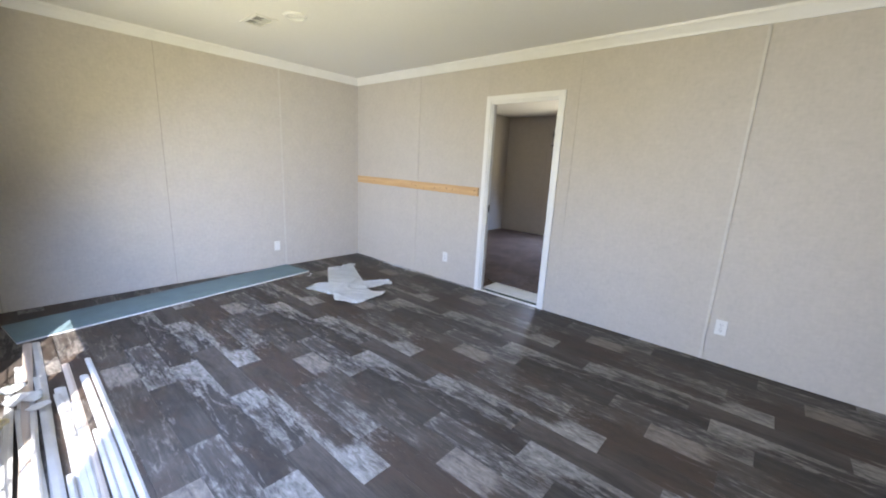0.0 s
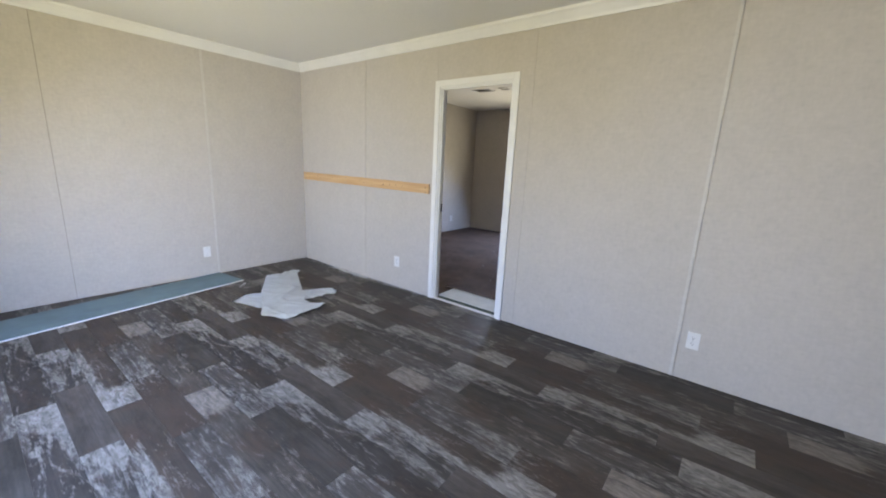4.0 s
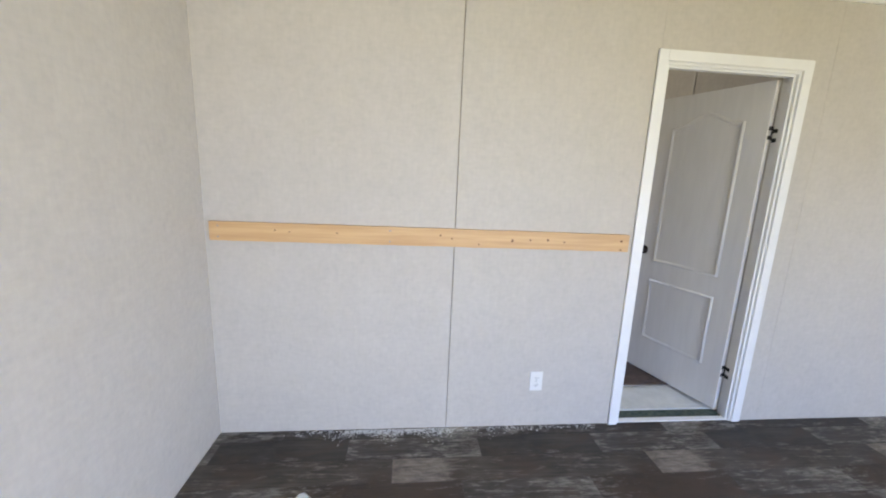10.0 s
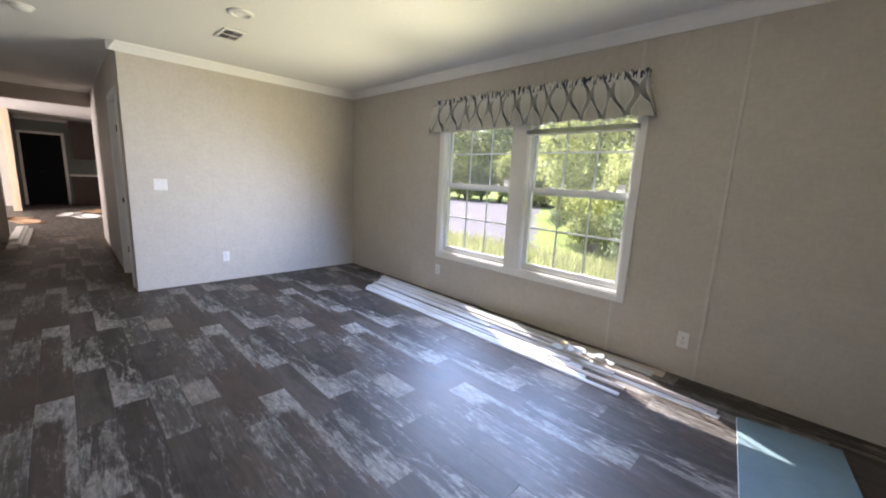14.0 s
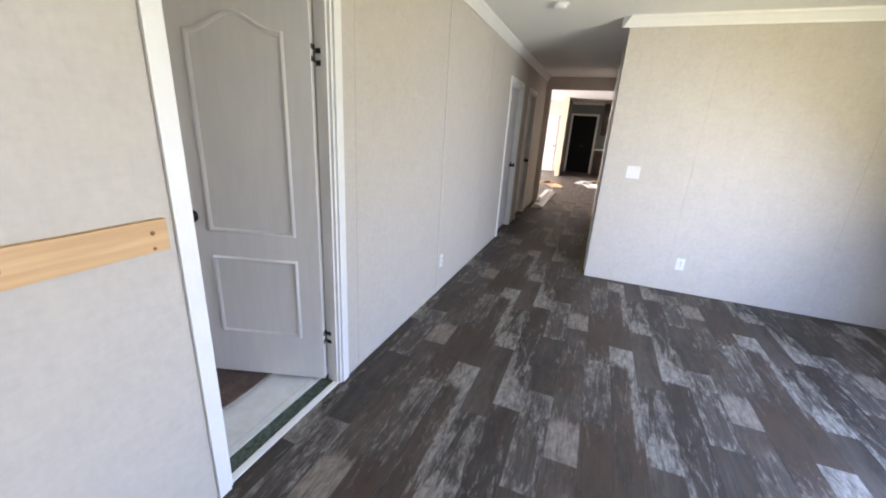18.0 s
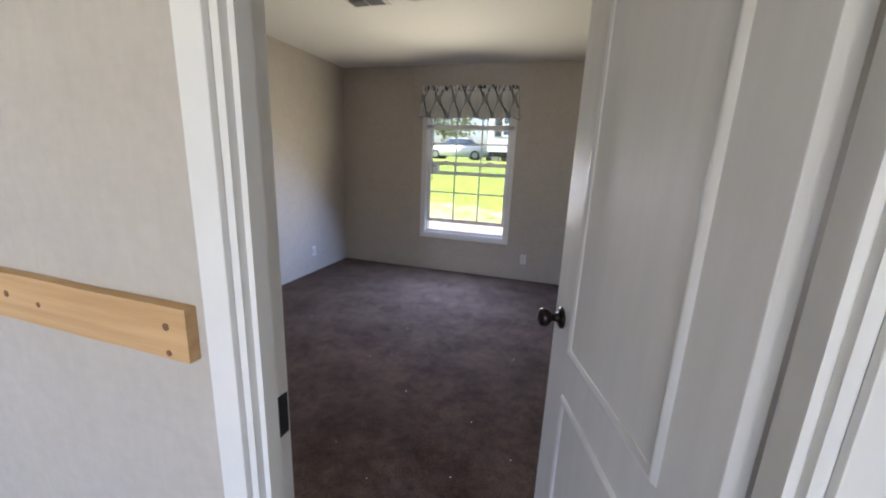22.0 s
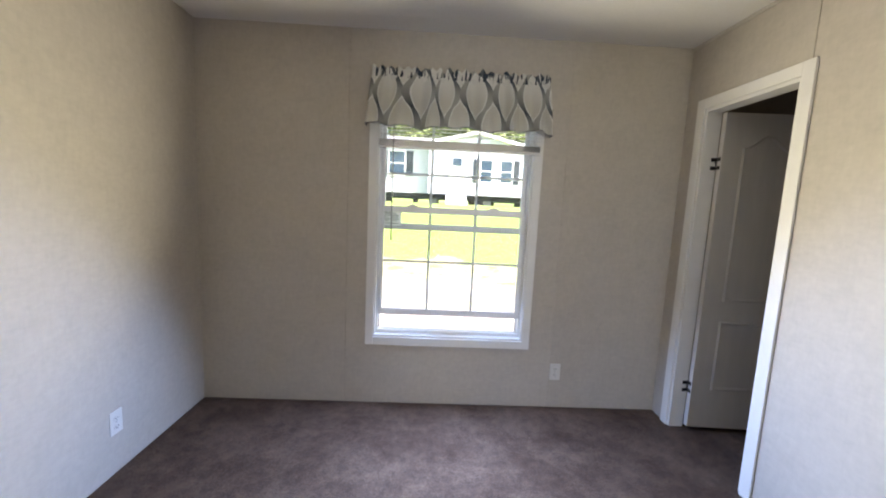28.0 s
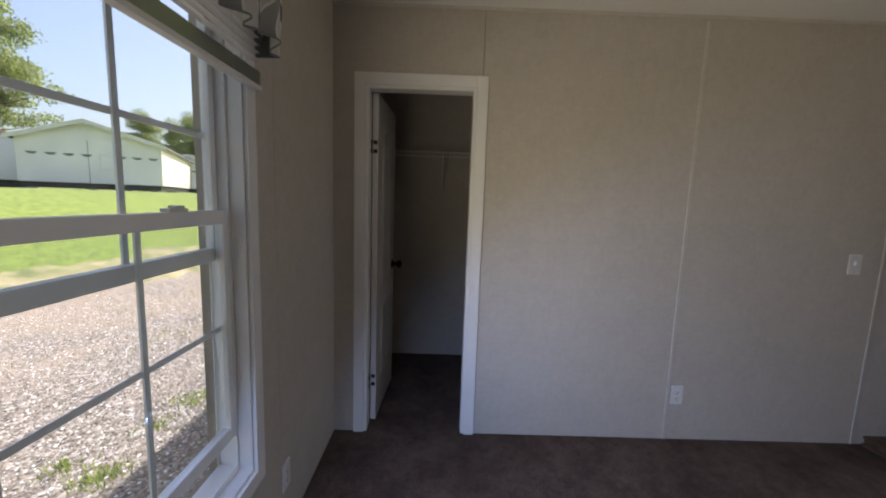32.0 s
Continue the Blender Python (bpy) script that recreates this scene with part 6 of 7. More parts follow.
def leaf_cloud(name, blobs, count, size, mat, seed, flat=0.0):
    """Many small leaves scattered through the shells of some blobs."""
    r = np.random.default_rng(seed)
    vol = np.array([b[3] * b[4] * b[5] for b in blobs]) ** 0.67
    pick = r.choice(len(blobs), count, p=vol / vol.sum())
    B = np.array(blobs)[pick]
    d = r.normal(size=(count, 3))
    d /= np.linalg.norm(d, axis=1)[:, None]
    rad = r.uniform(0.35, 1.0, count) ** 0.5
    P = B[:, :3] + d * B[:, 3:6] * rad[:, None] * (1 + 0.18 * r.normal(size=(count, 1)))
    u = r.normal(size=(count, 3))
    u[:, 2] *= 1 - flat
    u /= np.linalg.norm(u, axis=1)[:, None]
    v = np.cross(u, r.normal(size=(count, 3)))
    v /= np.linalg.norm(v, axis=1)[:, None]
    s = size * r.uniform(0.5, 1.4, (count, 1))
    Q = np.stack((P - u * s, P + v * s * 0.45, P + u * s, P - v * s * 0.45), 1)
    m = bpy.data.meshes.new(name)
    m.from_pydata(Q.reshape(-1, 3).tolist(), [], (np.arange(count)[:, None] * 4 + np.arange(4)[None]).tolist())
    m.materials.append(mat)
    return m


def tree_trunk(h, r0, seed, limbs, spread, start=0.35):
    rnd = random.Random(seed)
    bm = tube([(0.12 * math.sin(z * 0.6 + seed), 0.1 * math.cos(z * 0.5 + seed), z) for z in [h * k / 8 - 0.15 for k in range(9)]], r0, 10, r0 * 0.25)
    tips = []
    for k in range(limbs):
        z = h * (start + (0.95 - start) * k / limbs)
        a = rnd.uniform(0, 6.28)
        ln = spread * rnd.uniform(0.6, 1.1) * (1.15 - 0.6 * (k / limbs))
        tip = (ln * math.cos(a), ln * math.sin(a), z + ln * rnd.uniform(0.05, 0.45))
        join(bm, tube([(0, 0, z), (tip[0] * 0.5, tip[1] * 0.5, z + (tip[2] - z) * 0.35), tip], r0 * 0.28, 6, r0 * 0.06))
        tips.append(tip)
    return bm, tips


def make_tree(name, m, h, spread, count, leaf, mat, seed, label, pine=False):
    t = thing(name, m, label, "tree")
    bm, tips = tree_trunk(h, 0.013 * h + 0.04 if pine else 0.02 * h + 0.04, seed, 28 if pine else 12, spread, 0.26 if pine else 0.25)
    part("trunk", bm, BARK, t, smooth=True)
    rnd = random.Random(seed + 50)
    blobs = []
    for x, y, z in tips:
        k = spread * (rnd.uniform(0.26, 0.4) if pine else rnd.uniform(0.35, 0.55))
        blobs.append((x, y, z, k * 1.2, k * 1.2, k * (rnd.uniform(0.45, 0.75) if pine else 0.8)))
        if pine:
            blobs.append((x * 0.6, y * 0.6, z - 0.1, k * 0.9, k * 0.9, k * 0.45))
            blobs.append((x * 0.25, y * 0.25, z + 0.2, k * 0.8, k * 0.8, k * 0.7))
    blobs.append((0, 0, h, spread * 0.4, spread * 0.4, spread * 0.4))
    part("crown", leaf_cloud("crown", blobs, count, leaf, mat, seed), mat, t)
    return t


def make_shrub(name, m, rx, rz, count, leaf, mat, seed, label):
    t = thing(name, m, label, "shrub")
    rnd = random.Random(seed)
    bm = bmesh.new()
    blobs = []
    for k in range(9):
        a, q = rnd.uniform(0, 6.28), rnd.uniform(0.1, 0.75)
        tip = (rx * q * math.cos(a), rx * q * math.sin(a), rz * rnd.uniform(0.35, 0.95))
        join(bm, tube([(0, 0, -0.1), (tip[0] * 0.4, tip[1] * 0.4, tip[2] * 0.5), tip], 0.03, 6, 0.008))
        blobs.append((*tip, rx * rnd.uniform(0.25, 0.45), rx * rnd.uniform(0.25, 0.45), rz * rnd.uniform(0.15, 0.3)))
    part("stems", bm, BARK, t, smooth=True)
    part("foliage", leaf_cloud("foliage", blobs, count, leaf, mat, seed), mat, t)
    return t


def on(x, y, turn=0, dz=0.0):
    return pose(x, y, height(x, y) + dz, 0, 0, turn)


rng = random.Random(21)
# behind the living room: shrubs near, a tree line further off
sh = [make_shrub("shrub", on(1.3, -10.4), 1.2, 1.9, 11000, 0.052, LEAFLIGHT, 1, "tall light green shrub in the weeds behind the house"),
      make_shrub("shrub", on(3.4, -13.2), 1.5, 1.7, 12000, 0.056, LEAF, 2, "dense green shrub in the weeds behind the house"),
      make_shrub("shrub", on(-0.3, -9.2), 1.3, 2.9, 13000, 0.055, LEAFLIGHT, 3, "tall light green shrub in the weeds behind the house")]
for k, (x, y) in enumerate(((2.4, -12.2), (5.2, -15.2), (-2.4, -8.8), (0.6, -12.4), (3.3, -11.5), (4.7, -12.0), (5.9, -12.9), (4.3, -13.6), (7.1, -14.6), (6.0, -15.6), (8.3, -16.8), (-1.6, -11.6), (-3.6, -10.6))):
    copy_thing(sh[k % 3], on(x, y, rng.uniform(0, 360)))
for k in range(15):
    copy_thing(sh[(k * 2 + k // 3) % 3], on(-7 + k * 2.1 + rng.uniform(-0.6, 0.6), (-19.2 if k < 9 else -31.5) - rng.uniform(0, 1.8), rng.uniform(0, 360)) @ Matrix.Scale(rng.uniform(1.5, 2.1), 4))
for k in range(18):
    copy_thing(sh[(k * 2 + k // 4) % 3], on(9 + k * 1.9 + rng.uniform(-0.5, 0.5), -33.6 - rng.uniform(0, 1.2), rng.uniform(0, 360)) @ Matrix.Scale(rng.uniform(1.5, 2.2), 4))
tr = [make_tree("broadleaf_tree", on(3.0, -22.5), 8.5, 3.2, 11000, 0.17, LEAF, 5, "leafy green tree in the wood behind the house"),
      make_tree("broadleaf_tree", on(8.5, -19.0), 10, 3.8, 12000, 0.19, LEAFLIGHT, 6, "light green leafy tree in the wood behind the house")]
for k, (x, y) in enumerate(((-2.5, -21), (0.4, -24), (5.8, -24.5), (-6, -20), (13, -36), (19, -38), (25.5, -37), (32, -36.5), (38, -35), (29, -41), (22, -43), (45, -33), (-9.5, -14), (10.5, -27), (16, -40.5))):
    copy_thing(tr[k % 2], on(x, y, rng.uniform(0, 360)))

# neighbours behind the bedroom
pn = [make_tree("pine_tree", on(9.5, 34), 15, 4.6, 40000, 0.125, NEEDLE, 31, "tall dark green pine behind the neighbouring home", True),
      make_tree("pine_tree", on(38, 47), 18.0, 4.7, 40000, 0.15, NEEDLE, 32, "tall dark green pine behind the neighbouring home", True)]
for k, (x, y) in enumerate(((4.5, 31.5), (14, 35), (0, 34), (-4.5, 37), (-9, 33), (21.5, 47))):
    copy_thing(pn[k % 2], on(x, y, rng.uniform(0, 360)))
for x, y in ((54, 44), (58, 40), (63, 46), (68, 42), (75, 46)):
    copy_thing(pn[1], on(x, y, rng.uniform(0, 360)) @ Matrix.Scale(rng.uniform(0.5, 0.62), 4))
for k, (x, y) in enumerate(((7, 37), (12, 40), (2, 38), (-13, 38))):
    copy_thing(tr[k % 2], on(x, y, rng.uniform(0, 360)))
bush = thing("bush", on(15.2, 23.6), "clipped round green bush beside the neighbouring home", "shrub")
bm = bmesh.new()
for k in range(7):
    a = k * 0.9
    join(bm, tube([(0, 0, -0.1), (0.5 * math.cos(a), 0.5 * math.sin(a), 0.4), (1.0 * math.cos(a), 1.0 * math.sin(a), 0.8)], 0.03, 6, 0.01))
part("stems", bm, BARK, bush, smooth=True)
lump = [(0.0, 0.0, 0.6, 1.35, 1.25, 0.55)] + [(0.8 * math.cos(k * 1.05), 0.7 * math.sin(k * 1.05), 0.62 + 0.12 * math.sin(k * 2.3), 0.62, 0.6, 0.5) for k in range(6)]
part("foliage", leaf_cloud("foliage", lump, 9000, 0.065, BUSHLEAF, 44), BUSHLEAF, bush)


def home_window(parent, x, z0, z1, wdt, shutters=True, y=0.0):
    wv = part("window", boxes((x - wdt / 2 - 0.06, x + wdt / 2 + 0.06, y - 0.04, y - 0.001, z0 - 0.06, z0), (x - wdt / 2 - 0.06, x + wdt / 2 + 0.06, y - 0.04, y - 0.001, z1, z1 + 0.06), (x - wdt / 2 - 0.06, x - wdt / 2, y - 0.04, y - 0.001, z0, z1), (x + wdt / 2, x + wdt / 2 + 0.06, y - 0.04, y - 0.001, z0, z1), (x - wdt / 2, x + wdt / 2, y - 0.035, y - 0.001, (z0 + z1) / 2 - 0.025, (z0 + z1) / 2 + 0.025)), VINYL, parent)
    part("pane", boxes((x - wdt / 2, x + wdt / 2, y - 0.02, y - 0.012, z0, z1)), DARKPANE, wv)
    if shutters:
        for sx in (x - wdt / 2 - 0.28, x + wdt / 2 + 0.28):
            sh_ = part("shutter", boxes((sx - 0.19, sx + 0.19, y - 0.035, y - 0.001, z0 - 0.05, z1 + 0.05), bevel=0.004), SHUTTER, parent, "black louvred shutter")


def siding_wall(bm, x0, x1, y0, z0, z1, step=0.203):
    """Upright boards with narrow grooves on a wall that faces -y."""
    x = x0
    while x < x1 - 0.01:
        t = min(x + step, x1)
        box(bm, x + 0.004, t - 0.004, y0 - 0.008, y0, z0, z1)
        x = t
    return bm


def prism_roof(x0, x1, y0, y1, ze, zp, thick=0.12, over=0.25):
    """A gable roof whose ridge runs along x."""
    bm = bmesh.new()
    ym = (y0 + y1) / 2
    pr = [(y0 - over, ze - 0.02), (y0 - over, ze + thick), (ym, zp + thick), (y1 + over, ze + thick), (y1 + over, ze - 0.02), (ym, zp - 0.02)]
    e = [[bm.verts.new((x, y, z)) for y, z in pr] for x in (x0 - over, x1 + over)]
    for i in range(6):
        bm.faces.new((e[0][i], e[0][(i + 1) % 6], e[1][(i + 1) % 6], e[1][i]))
    for q in e:
        bm.faces.new(q)
    return bm


hm = thing("neighbour_home", Matrix(), "pale grey manufactured home on blocks with black shutters", "house")
HZ = 1.9
part("wall", boxes((-1.9, 13.4, 23.0, 31.0, HZ, 4.62)), SIDING, hm)
bm = siding_wall(bmesh.new(), -1.9, 13.4, 22.995, HZ, 4.6)
part("siding", bm, SIDING, hm, "upright grooved pale grey siding")
part("roof", prism_roof(-1.9, 13.4, 23.0, 31.0, 4.6, 5.45), HOMEROOF, hm)
bm = bmesh.new()
outline = [(1.2, HZ), (6.6, HZ), (6.6, 4.5), (3.8, 5.15), (1.2, 4.5)]
fr = [[bm.verts.new((x, y, z)) for x, z in outline] for y in (22.55, 23.6)]
for i in range(5):
    bm.faces.new((fr[0][i], fr[0][(i + 1) % 5], fr[1][(i + 1) % 5], fr[1][i]))
bm.faces.new(fr[0])
bm.faces.new(fr[1])
part("gable_wall", bm, SIDING, hm)
bm = bmesh.new()
for xa, xb, za, zb in ((0.95, 3.8, 4.44, 5.16), (6.85, 3.8, 4.44, 5.16)):
    vs = [bm.verts.new(c) for c in ((xa, 22.35, za), (xb, 22.35, zb), (xb, 24.4, zb), (xa, 24.4, za), (xa, 22.35, za + 0.16), (xb, 22.35, zb + 0.16), (xb, 24.4, zb + 0.16), (xa, 24.4, za + 0.16))]
    for f in ((0, 1, 2, 3), (4, 5, 6, 7), (0, 1, 5, 4), (2, 3, 7, 6), (0, 3, 7, 4), (1, 2, 6, 5)):
        bm.faces.new([vs[i] for i in f])
part("gable_roof", bm, TRIM, hm, "white gable fascia")
part("fascia", boxes((6.9, 13.65, 22.72, 22.98, 4.5, 4.68), (-2.1, 0.9, 22.72, 22.98, 4.5, 4.68)), TRIM, hm, "white fascia")
part("corner_board", boxes((13.35, 13.46, 22.93, 23.05, HZ, 4.55)), TRIM, hm)
part("corner_board", boxes((6.55, 6.68, 22.5, 22.6, HZ, 4.45)), TRIM, hm)
part("underside", boxes((-1.8, 13.3, 23.15, 30.9, HZ - 0.28, HZ - 0.001)), UNDERSIDE, hm, "dark steel chassis")
for x in (-1.4, 1.5, 4.6, 7.2, 9.6, 12.9):
    for y in (23.4, 27.0):
        part("block_pier", boxes((x - 0.22, x + 0.22, y - 0.2, y + 0.2, 1.1, HZ - 0.28)), BLOCK, hm, "stacked concrete blocks")
for x, z0, z1, wdt, y in ((4.35, 2.65, 3.8, 0.62, 22.55), (5.45, 2.65, 3.8, 0.62, 22.55)):
    home_window(hm, x, z0, z1, wdt, False, y)
for sx in (3.8, 6.0):
    part("shutter", boxes((sx - 0.15, sx + 0.15, 22.5, 22.549, 2.6, 3.85), bevel=0.004), SHUTTER, hm, "black louvred shutter")
for x in (8.85, 11.7, -0.55):
    home_window(hm, x, 2.85, 4.1, 0.85, True, 22.97)
dr = part("front_door", boxes((2.3, 3.2, 22.5, 22.549, HZ, 4.0), bevel=0.004), TRIM, hm, "white front door")
part("door_light", boxes((2.5, 3.0, 22.48, 22.499, 3.45, 3.85)), DARKPANE, dr)
part("porch_steps", boxes((2.2, 3.3, 22.15, 22.49, 1.1, HZ - 0.05), (2.2, 3.3, 21.85, 22.149, 1.1, 1.65), (2.2, 3.3, 21.55, 21.849, 1.1, 1.4)), TRIM, hm, "white wooden steps")

def wrapped_home(m, deep, wide, peak, label):
    """A home section in white house wrap on blocks; its gable faces local -x."""
    wh = thing("wrapped_home", m, label, "house", group="homes in white house wrap")
    mid = wide * 0.53
    for y0, y1 in ((0, mid - 0.02), (mid + 0.02, wide)):
        part("wall", boxes((0, deep, y0, y1, 0.45, 3.1)), HOUSEWRAP, wh)
    bm = bmesh.new()
    gb = [[bm.verts.new((x, y, z)) for y, z in ((0, 3.1), (wide, 3.1), (mid, peak - 0.05))] for x in (0.0, deep)]
    for i in range(3):
        bm.faces.new((gb[0][i], gb[0][(i + 1) % 3], gb[1][(i + 1) % 3], gb[1][i]))
    for q in gb:
        bm.faces.new(q)
    part("gable", bm, HOUSEWRAP, wh)
    for ya, yb in ((-0.3, mid), (wide + 0.3, mid)):
        slope = (peak - 3.1) / (mid if ya < 0 else wide - mid)
        za = 3.1 - 0.3 * slope
        bm = bmesh.new()
        vs = [bm.verts.new((x, y, z)) for x in (-0.45, deep + 0.3) for y, z in ((ya, za), (yb, peak), (yb, peak + 0.13), (ya, za + 0.13))]
        for q in ((0, 1, 2, 3), (7, 6, 5, 4), (0, 4, 5, 1), (1, 5, 6, 2), (2, 6, 7, 3), (3, 7, 4, 0)):
            bm.faces.new([vs[i] for i in q])
        part("roof_slope", bm, HOMEROOF, wh)
        bm = bmesh.new()
        vs = [bm.verts.new((x, y, z)) for x in (-0.48, -0.452) for y, z in ((ya, za - 0.12), (yb, peak - 0.12), (yb, peak + 0.14), (ya, za + 0.14))]
        for q in ((0, 1, 2, 3), (7, 6, 5, 4), (0, 4, 5, 1), (1, 5, 6, 2), (2, 6, 7, 3), (3, 7, 4, 0)):
            bm.faces.new([vs[i] for i in q])
        part("rake_board", bm, TRIM, wh, "grey-white rake board")
    part("side_siding", boxes((0.02, deep, -0.03, -0.001, 0.5, 2.95)), CREAM, wh, "cream side wall")
    part("underside", boxes((0.1, deep - 0.1, 0.1, wide - 0.1, 0.1, 0.449)), UNDERSIDE, wh, "dark chassis")
    for y in (0.5, 1.9, mid, wide - 0.5):
        part("block_pier", boxes((0.05, 0.5, y - 0.2, y + 0.2, -0.25, 0.1)), BLOCK, wh)
    for k in range(8):
        y = wide * (0.06 + 0.12 * k)
        part("wrap_mark", boxes((-0.008, -0.001, y - 0.27, y + 0.27, 2.20, 2.27), (-0.008, -0.001, y - 0.17, y + 0.17, 2.12, 2.199)), INK, wh, "grey printed mark on the wrap")
    wv = part("window", boxes((-0.03, -0.009, 2.1, 3.3, 1.3, 2.35)), VINYL, wh)
    part("pane", boxes((-0.04, -0.031, 2.22, 3.18, 1.42, 2.23)), HOUSEWRAP, wv)


wrapped_home(pose(27.7, 22.7, height(27, 22), 0, 0, 26), 14, 7.2, 4.3, "half-finished home clad in white house wrap on blocks")
wrapped_home(pose(41.5, 27.0, height(38, 27), 0, 0, 26), 10, 4.6, 3.7, "smaller home section in white house wrap further off")
far = thing("far_home", pose(28.3, 31.9, height(28, 32), 0, 0, 56), "white home with a tan-edged roof behind the bush", "house")
part("wall", boxes((0, 14, 0, 8.2, 0.5, 3.1)), HOUSEWRAP, far)
bm = bmesh.new()
ends = [[bm.verts.new((x, y, z)) for y, z in ((0, 3.1), (8.2, 3.1), (4.1, 4.15))] for x in (0.0, 14.0)]
for i in range(3):
    bm.faces.new((ends[0][i], ends[0][(i + 1) % 3], ends[1][(i + 1) % 3], ends[1][i]))
for q in ends:
    bm.faces.new(q)
part("gable", bm, HOUSEWRAP, far)
part("roof", prism_roof(0, 14, 0, 8.2, 3.11, 4.2, thick=0.16, over=0.3), TANROOF, far)
part("underside", boxes((0.1, 13.9, 0.1, 8.1, 0.0, 0.499)), UNDERSIDE, far)


def car(name, m, paint, label):
    """A sedan, nose towards +x."""
    c = thing(name, m, label, "car")
    prof = [(-2.3, 0.42), (-2.32, 0.62), (-2.25, 0.88), (-1.6, 0.97), (1.0, 0.93), (1.95, 0.80), (2.28, 0.66), (2.32, 0.42), (2.2, 0.24), (-2.2, 0.24)]
    bm = bmesh.new()
    rows_ = []
    for y, k in ((-0.88, 0.94), (-0.84, 1.0), (-0.5, 1.03), (0.5, 1.03), (0.84, 1.0), (0.88, 0.94)):
        rows_.append([bm.verts.new((x * (0.985 if abs(y) > 0.86 else 1), y, 0.24 + (z - 0.24) * k)) for x, z in prof])
    n = len(prof)
    for a, b2 in zip(rows_, rows_[1:]):
        for i in range(n):
            bm.faces.new((a[i], a[(i + 1) % n], b2[(i + 1) % n], b2[i]))
    bm.faces.new(rows_[0])
    bm.faces.new(rows_[-1])
    part("body", bm, paint, c, smooth=True)
    cab = [(-1.75, 0.95), (-1.15, 1.36), (-0.4, 1.45), (0.35, 1.40), (1.15, 0.92)]
    bm = bmesh.new()
    rows_ = [[bm.verts.new((x, y * (1 - 0.22 * (z - 0.9)), z)) for x, z in cab] for y in (-0.8, 0.8)]
    for i in range(4):
        bm.faces.new((rows_[0][i], rows_[0][i + 1], rows_[1][i + 1], rows_[1][i]))
    for q in rows_:
        bm.faces.new(q)
    part("cabin_glass", bm, DARKPANE, c, "dark side and end windows")
    part("roof_panel", boxes((-1.1, 0.3, -0.66, 0.66, 1.40, 1.475), bevel=0.02), paint, c)
    for x in (-1.42, 1.40):
        for y, s in ((-0.80, -1), (0.80, 1)):
            wl = part("wheel", lathe([(0.0, -0.1), (0.30, -0.1), (0.325, -0.07), (0.325, 0.07), (0.30, 0.1), (0.0, 0.1)], 24, 'Y'), TYRE, c, at=pose(x, y, 0.325), smooth=True)
            part("rim", lathe([(0.0, s * 0.102), (0.2, s * 0.104), (0.21, s * 0.09), (0.0, s * 0.09)], 20, 'Y'), RIM, wl)
    for y in (-0.62, 0.62):
        part("headlight", boxes((2.2, 2.31, y - 0.17, y + 0.17, 0.58, 0.7), bevel=0.02), LAMPGLASS, c)
        part("tail_light", boxes((-2.31, -2.24, y - 0.17, y + 0.17, 0.68, 0.84), bevel=0.02), material("red_lens", (0.35, 0.02, 0.02), 0.3), c)
    return c


car("parked_car", on(-4.9, 27.0, 187), CARWHITE, "white sedan parked on the grass by the homes")
car("parked_car", on(-5.9, 31.0, 184), CARBLUE, "dark blue sedan parked behind the white one")

# ---- plank floor, last ----
floor = solid("floor", boxes((-0.005, KX1, AY0 - 0.005, 0.012, -0.0119, -0.0085), (HALL_END, KX1, 0.012, BY1, -0.0119, -0.0085)), SUBFLOOR, "dark weathered plank-look vinyl floor", "floor", kind="structure")
BEV = 0.0008
shared = {}


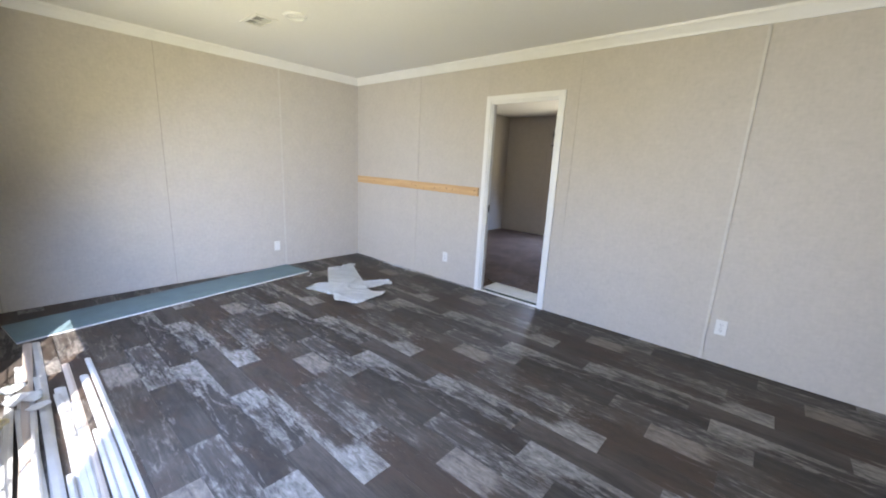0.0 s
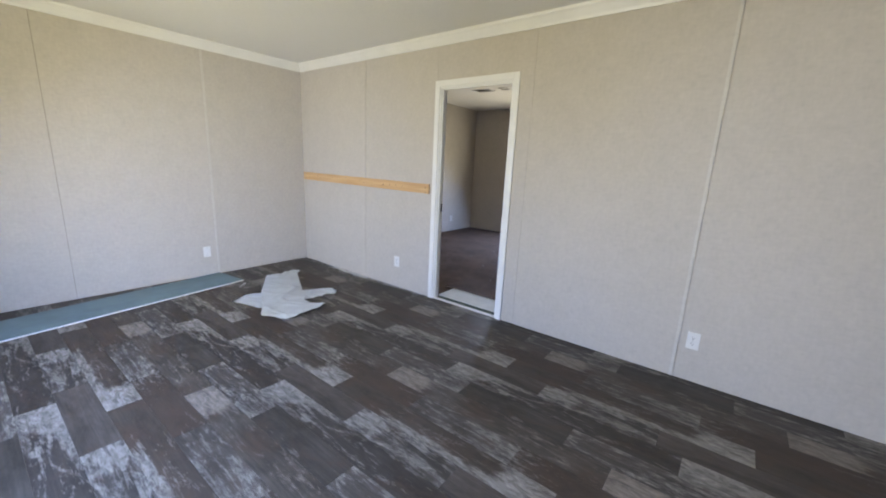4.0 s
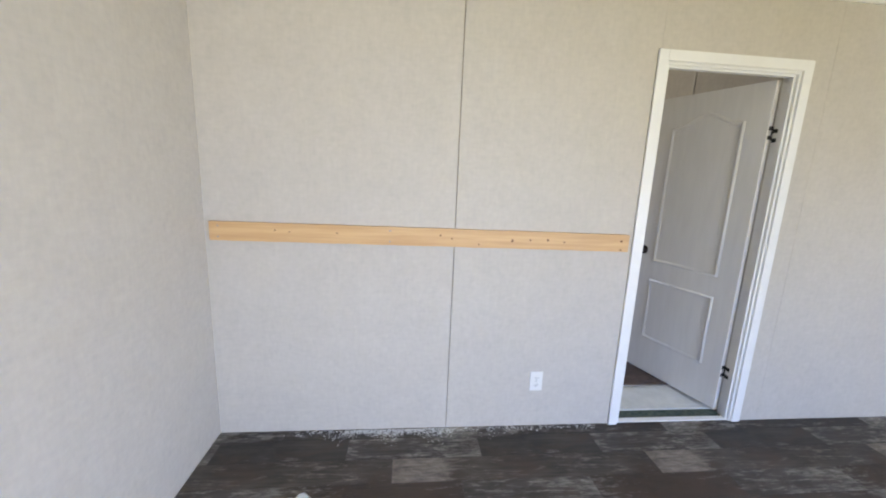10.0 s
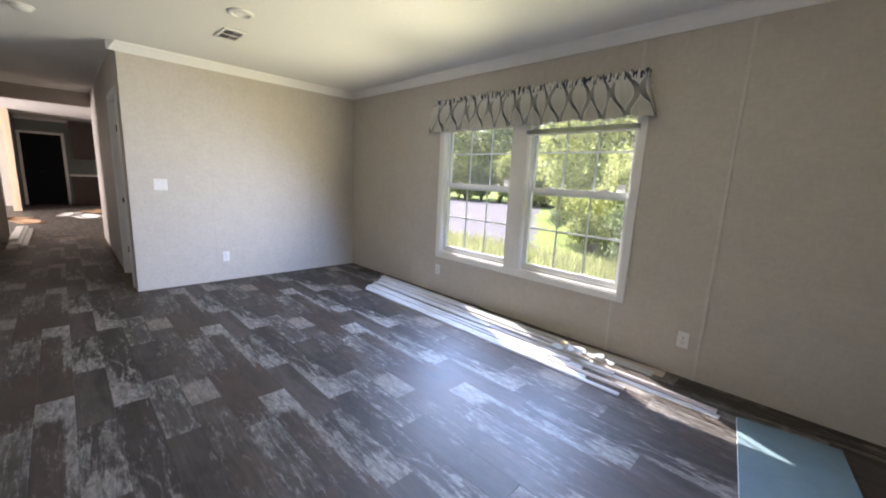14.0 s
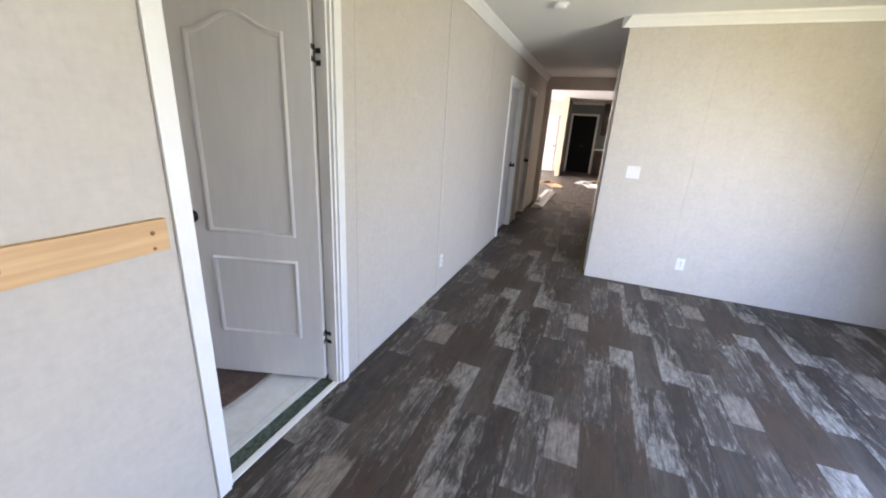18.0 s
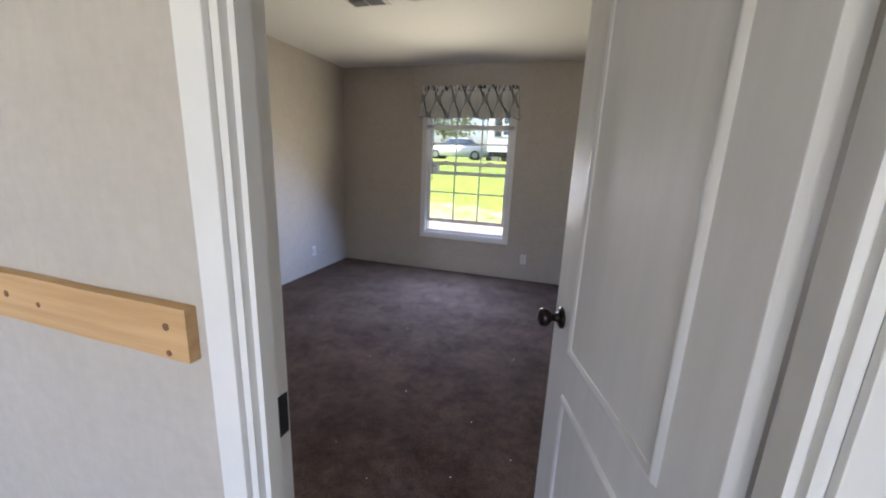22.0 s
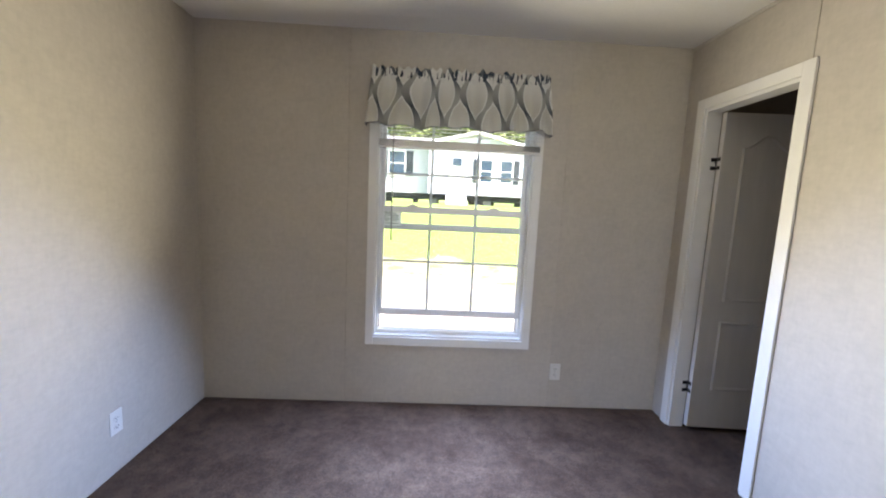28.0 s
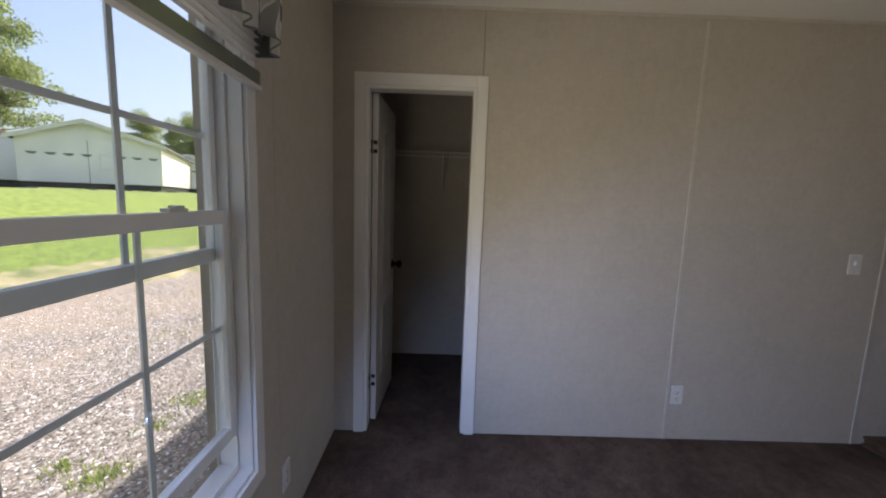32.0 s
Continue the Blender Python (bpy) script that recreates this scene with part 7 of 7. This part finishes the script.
def plank_mesh(kind, x0, x1, y0, y1):
    """A board of the print, cut to x0..x1 and y0..y1 of its own length and width."""
    key = (kind, round(x0, 3), round(x1, 3), round(y0, 3), round(y1, 3))
    if key not in shared:
        bm = bmesh.new()
        lo, md = [[bm.verts.new((x, y, z)) for x, y in ((x0, y0), (x1, y0), (x1, y1), (x0, y1))] for z in (-0.008, -BEV * 0.6)]
        hi = [bm.verts.new((x, y, 0.0)) for x, y in ((x0 + BEV, y0 + BEV), (x1 - BEV, y0 + BEV), (x1 - BEV, y1 - BEV), (x0 + BEV, y1 - BEV))]
        bm.faces.new(hi)
        for a, b2 in ((lo, md), (md, hi)):
            for i in range(4):
                bm.faces.new((a[i], a[(i + 1) % 4], b2[(i + 1) % 4], b2[i]))
        shared[key] = finish("plank", bm, PRINT[kind][3])
    return shared[key]


PRINT_X, PRINT_Y = 2.805, -1.612
for k in range(math.floor((AY0 - PRINT_Y) / PRINT_WIDE), math.ceil(-PRINT_Y / PRINT_WIDE) + 1):
    yb = PRINT_Y + k * PRINT_WIDE
    y0, y1 = max(yb, AY0), min(yb + PRINT_WIDE, 0.010)
    if y1 - y0 < 0.01:
        continue
    right = AX1 if y0 < HALL_S - 0.02 else HALL_END + 0.1
    for kind, (row, u0, u1, mat_) in enumerate(PRINT):
        if row != k % 6:
            continue
        start = PRINT_X + (k // 6 % 2) * PRINT_LONG / 2 + u0 * PRINT_LONG
        for n in range(-4, 8):
            xb = start + n * PRINT_LONG
            x0, x1 = max(xb, 0.0), min(xb + (u1 - u0) * PRINT_LONG, right)
            if x1 - x0 > 0.02:
                part("plank", plank_mesh(kind, x0 - xb, x1 - xb - 0.0005, y0 - yb, y1 - yb - 0.0005), None, floor, at=pose(xb, yb, 0))
far_bm = bmesh.new()
rng = random.Random(17)
for k in range(int((BY1 - AY0) / PRINT_WIDE) + 1):
    y0 = AY0 + k * PRINT_WIDE
    x = HALL_END + 0.1 + rng.uniform(0, 0.5)
    while x < KX1:
        x1 = min(x + 0.7, KX1)
        box(far_bm, x, x1 - 0.001, y0, min(y0 + PRINT_WIDE - 0.001, BY1), -0.008, 0.0)
        x = x1
ob = part("kitchen_planks", far_bm, VFLOOR, floor)
tagged(ob, kind="stuff")
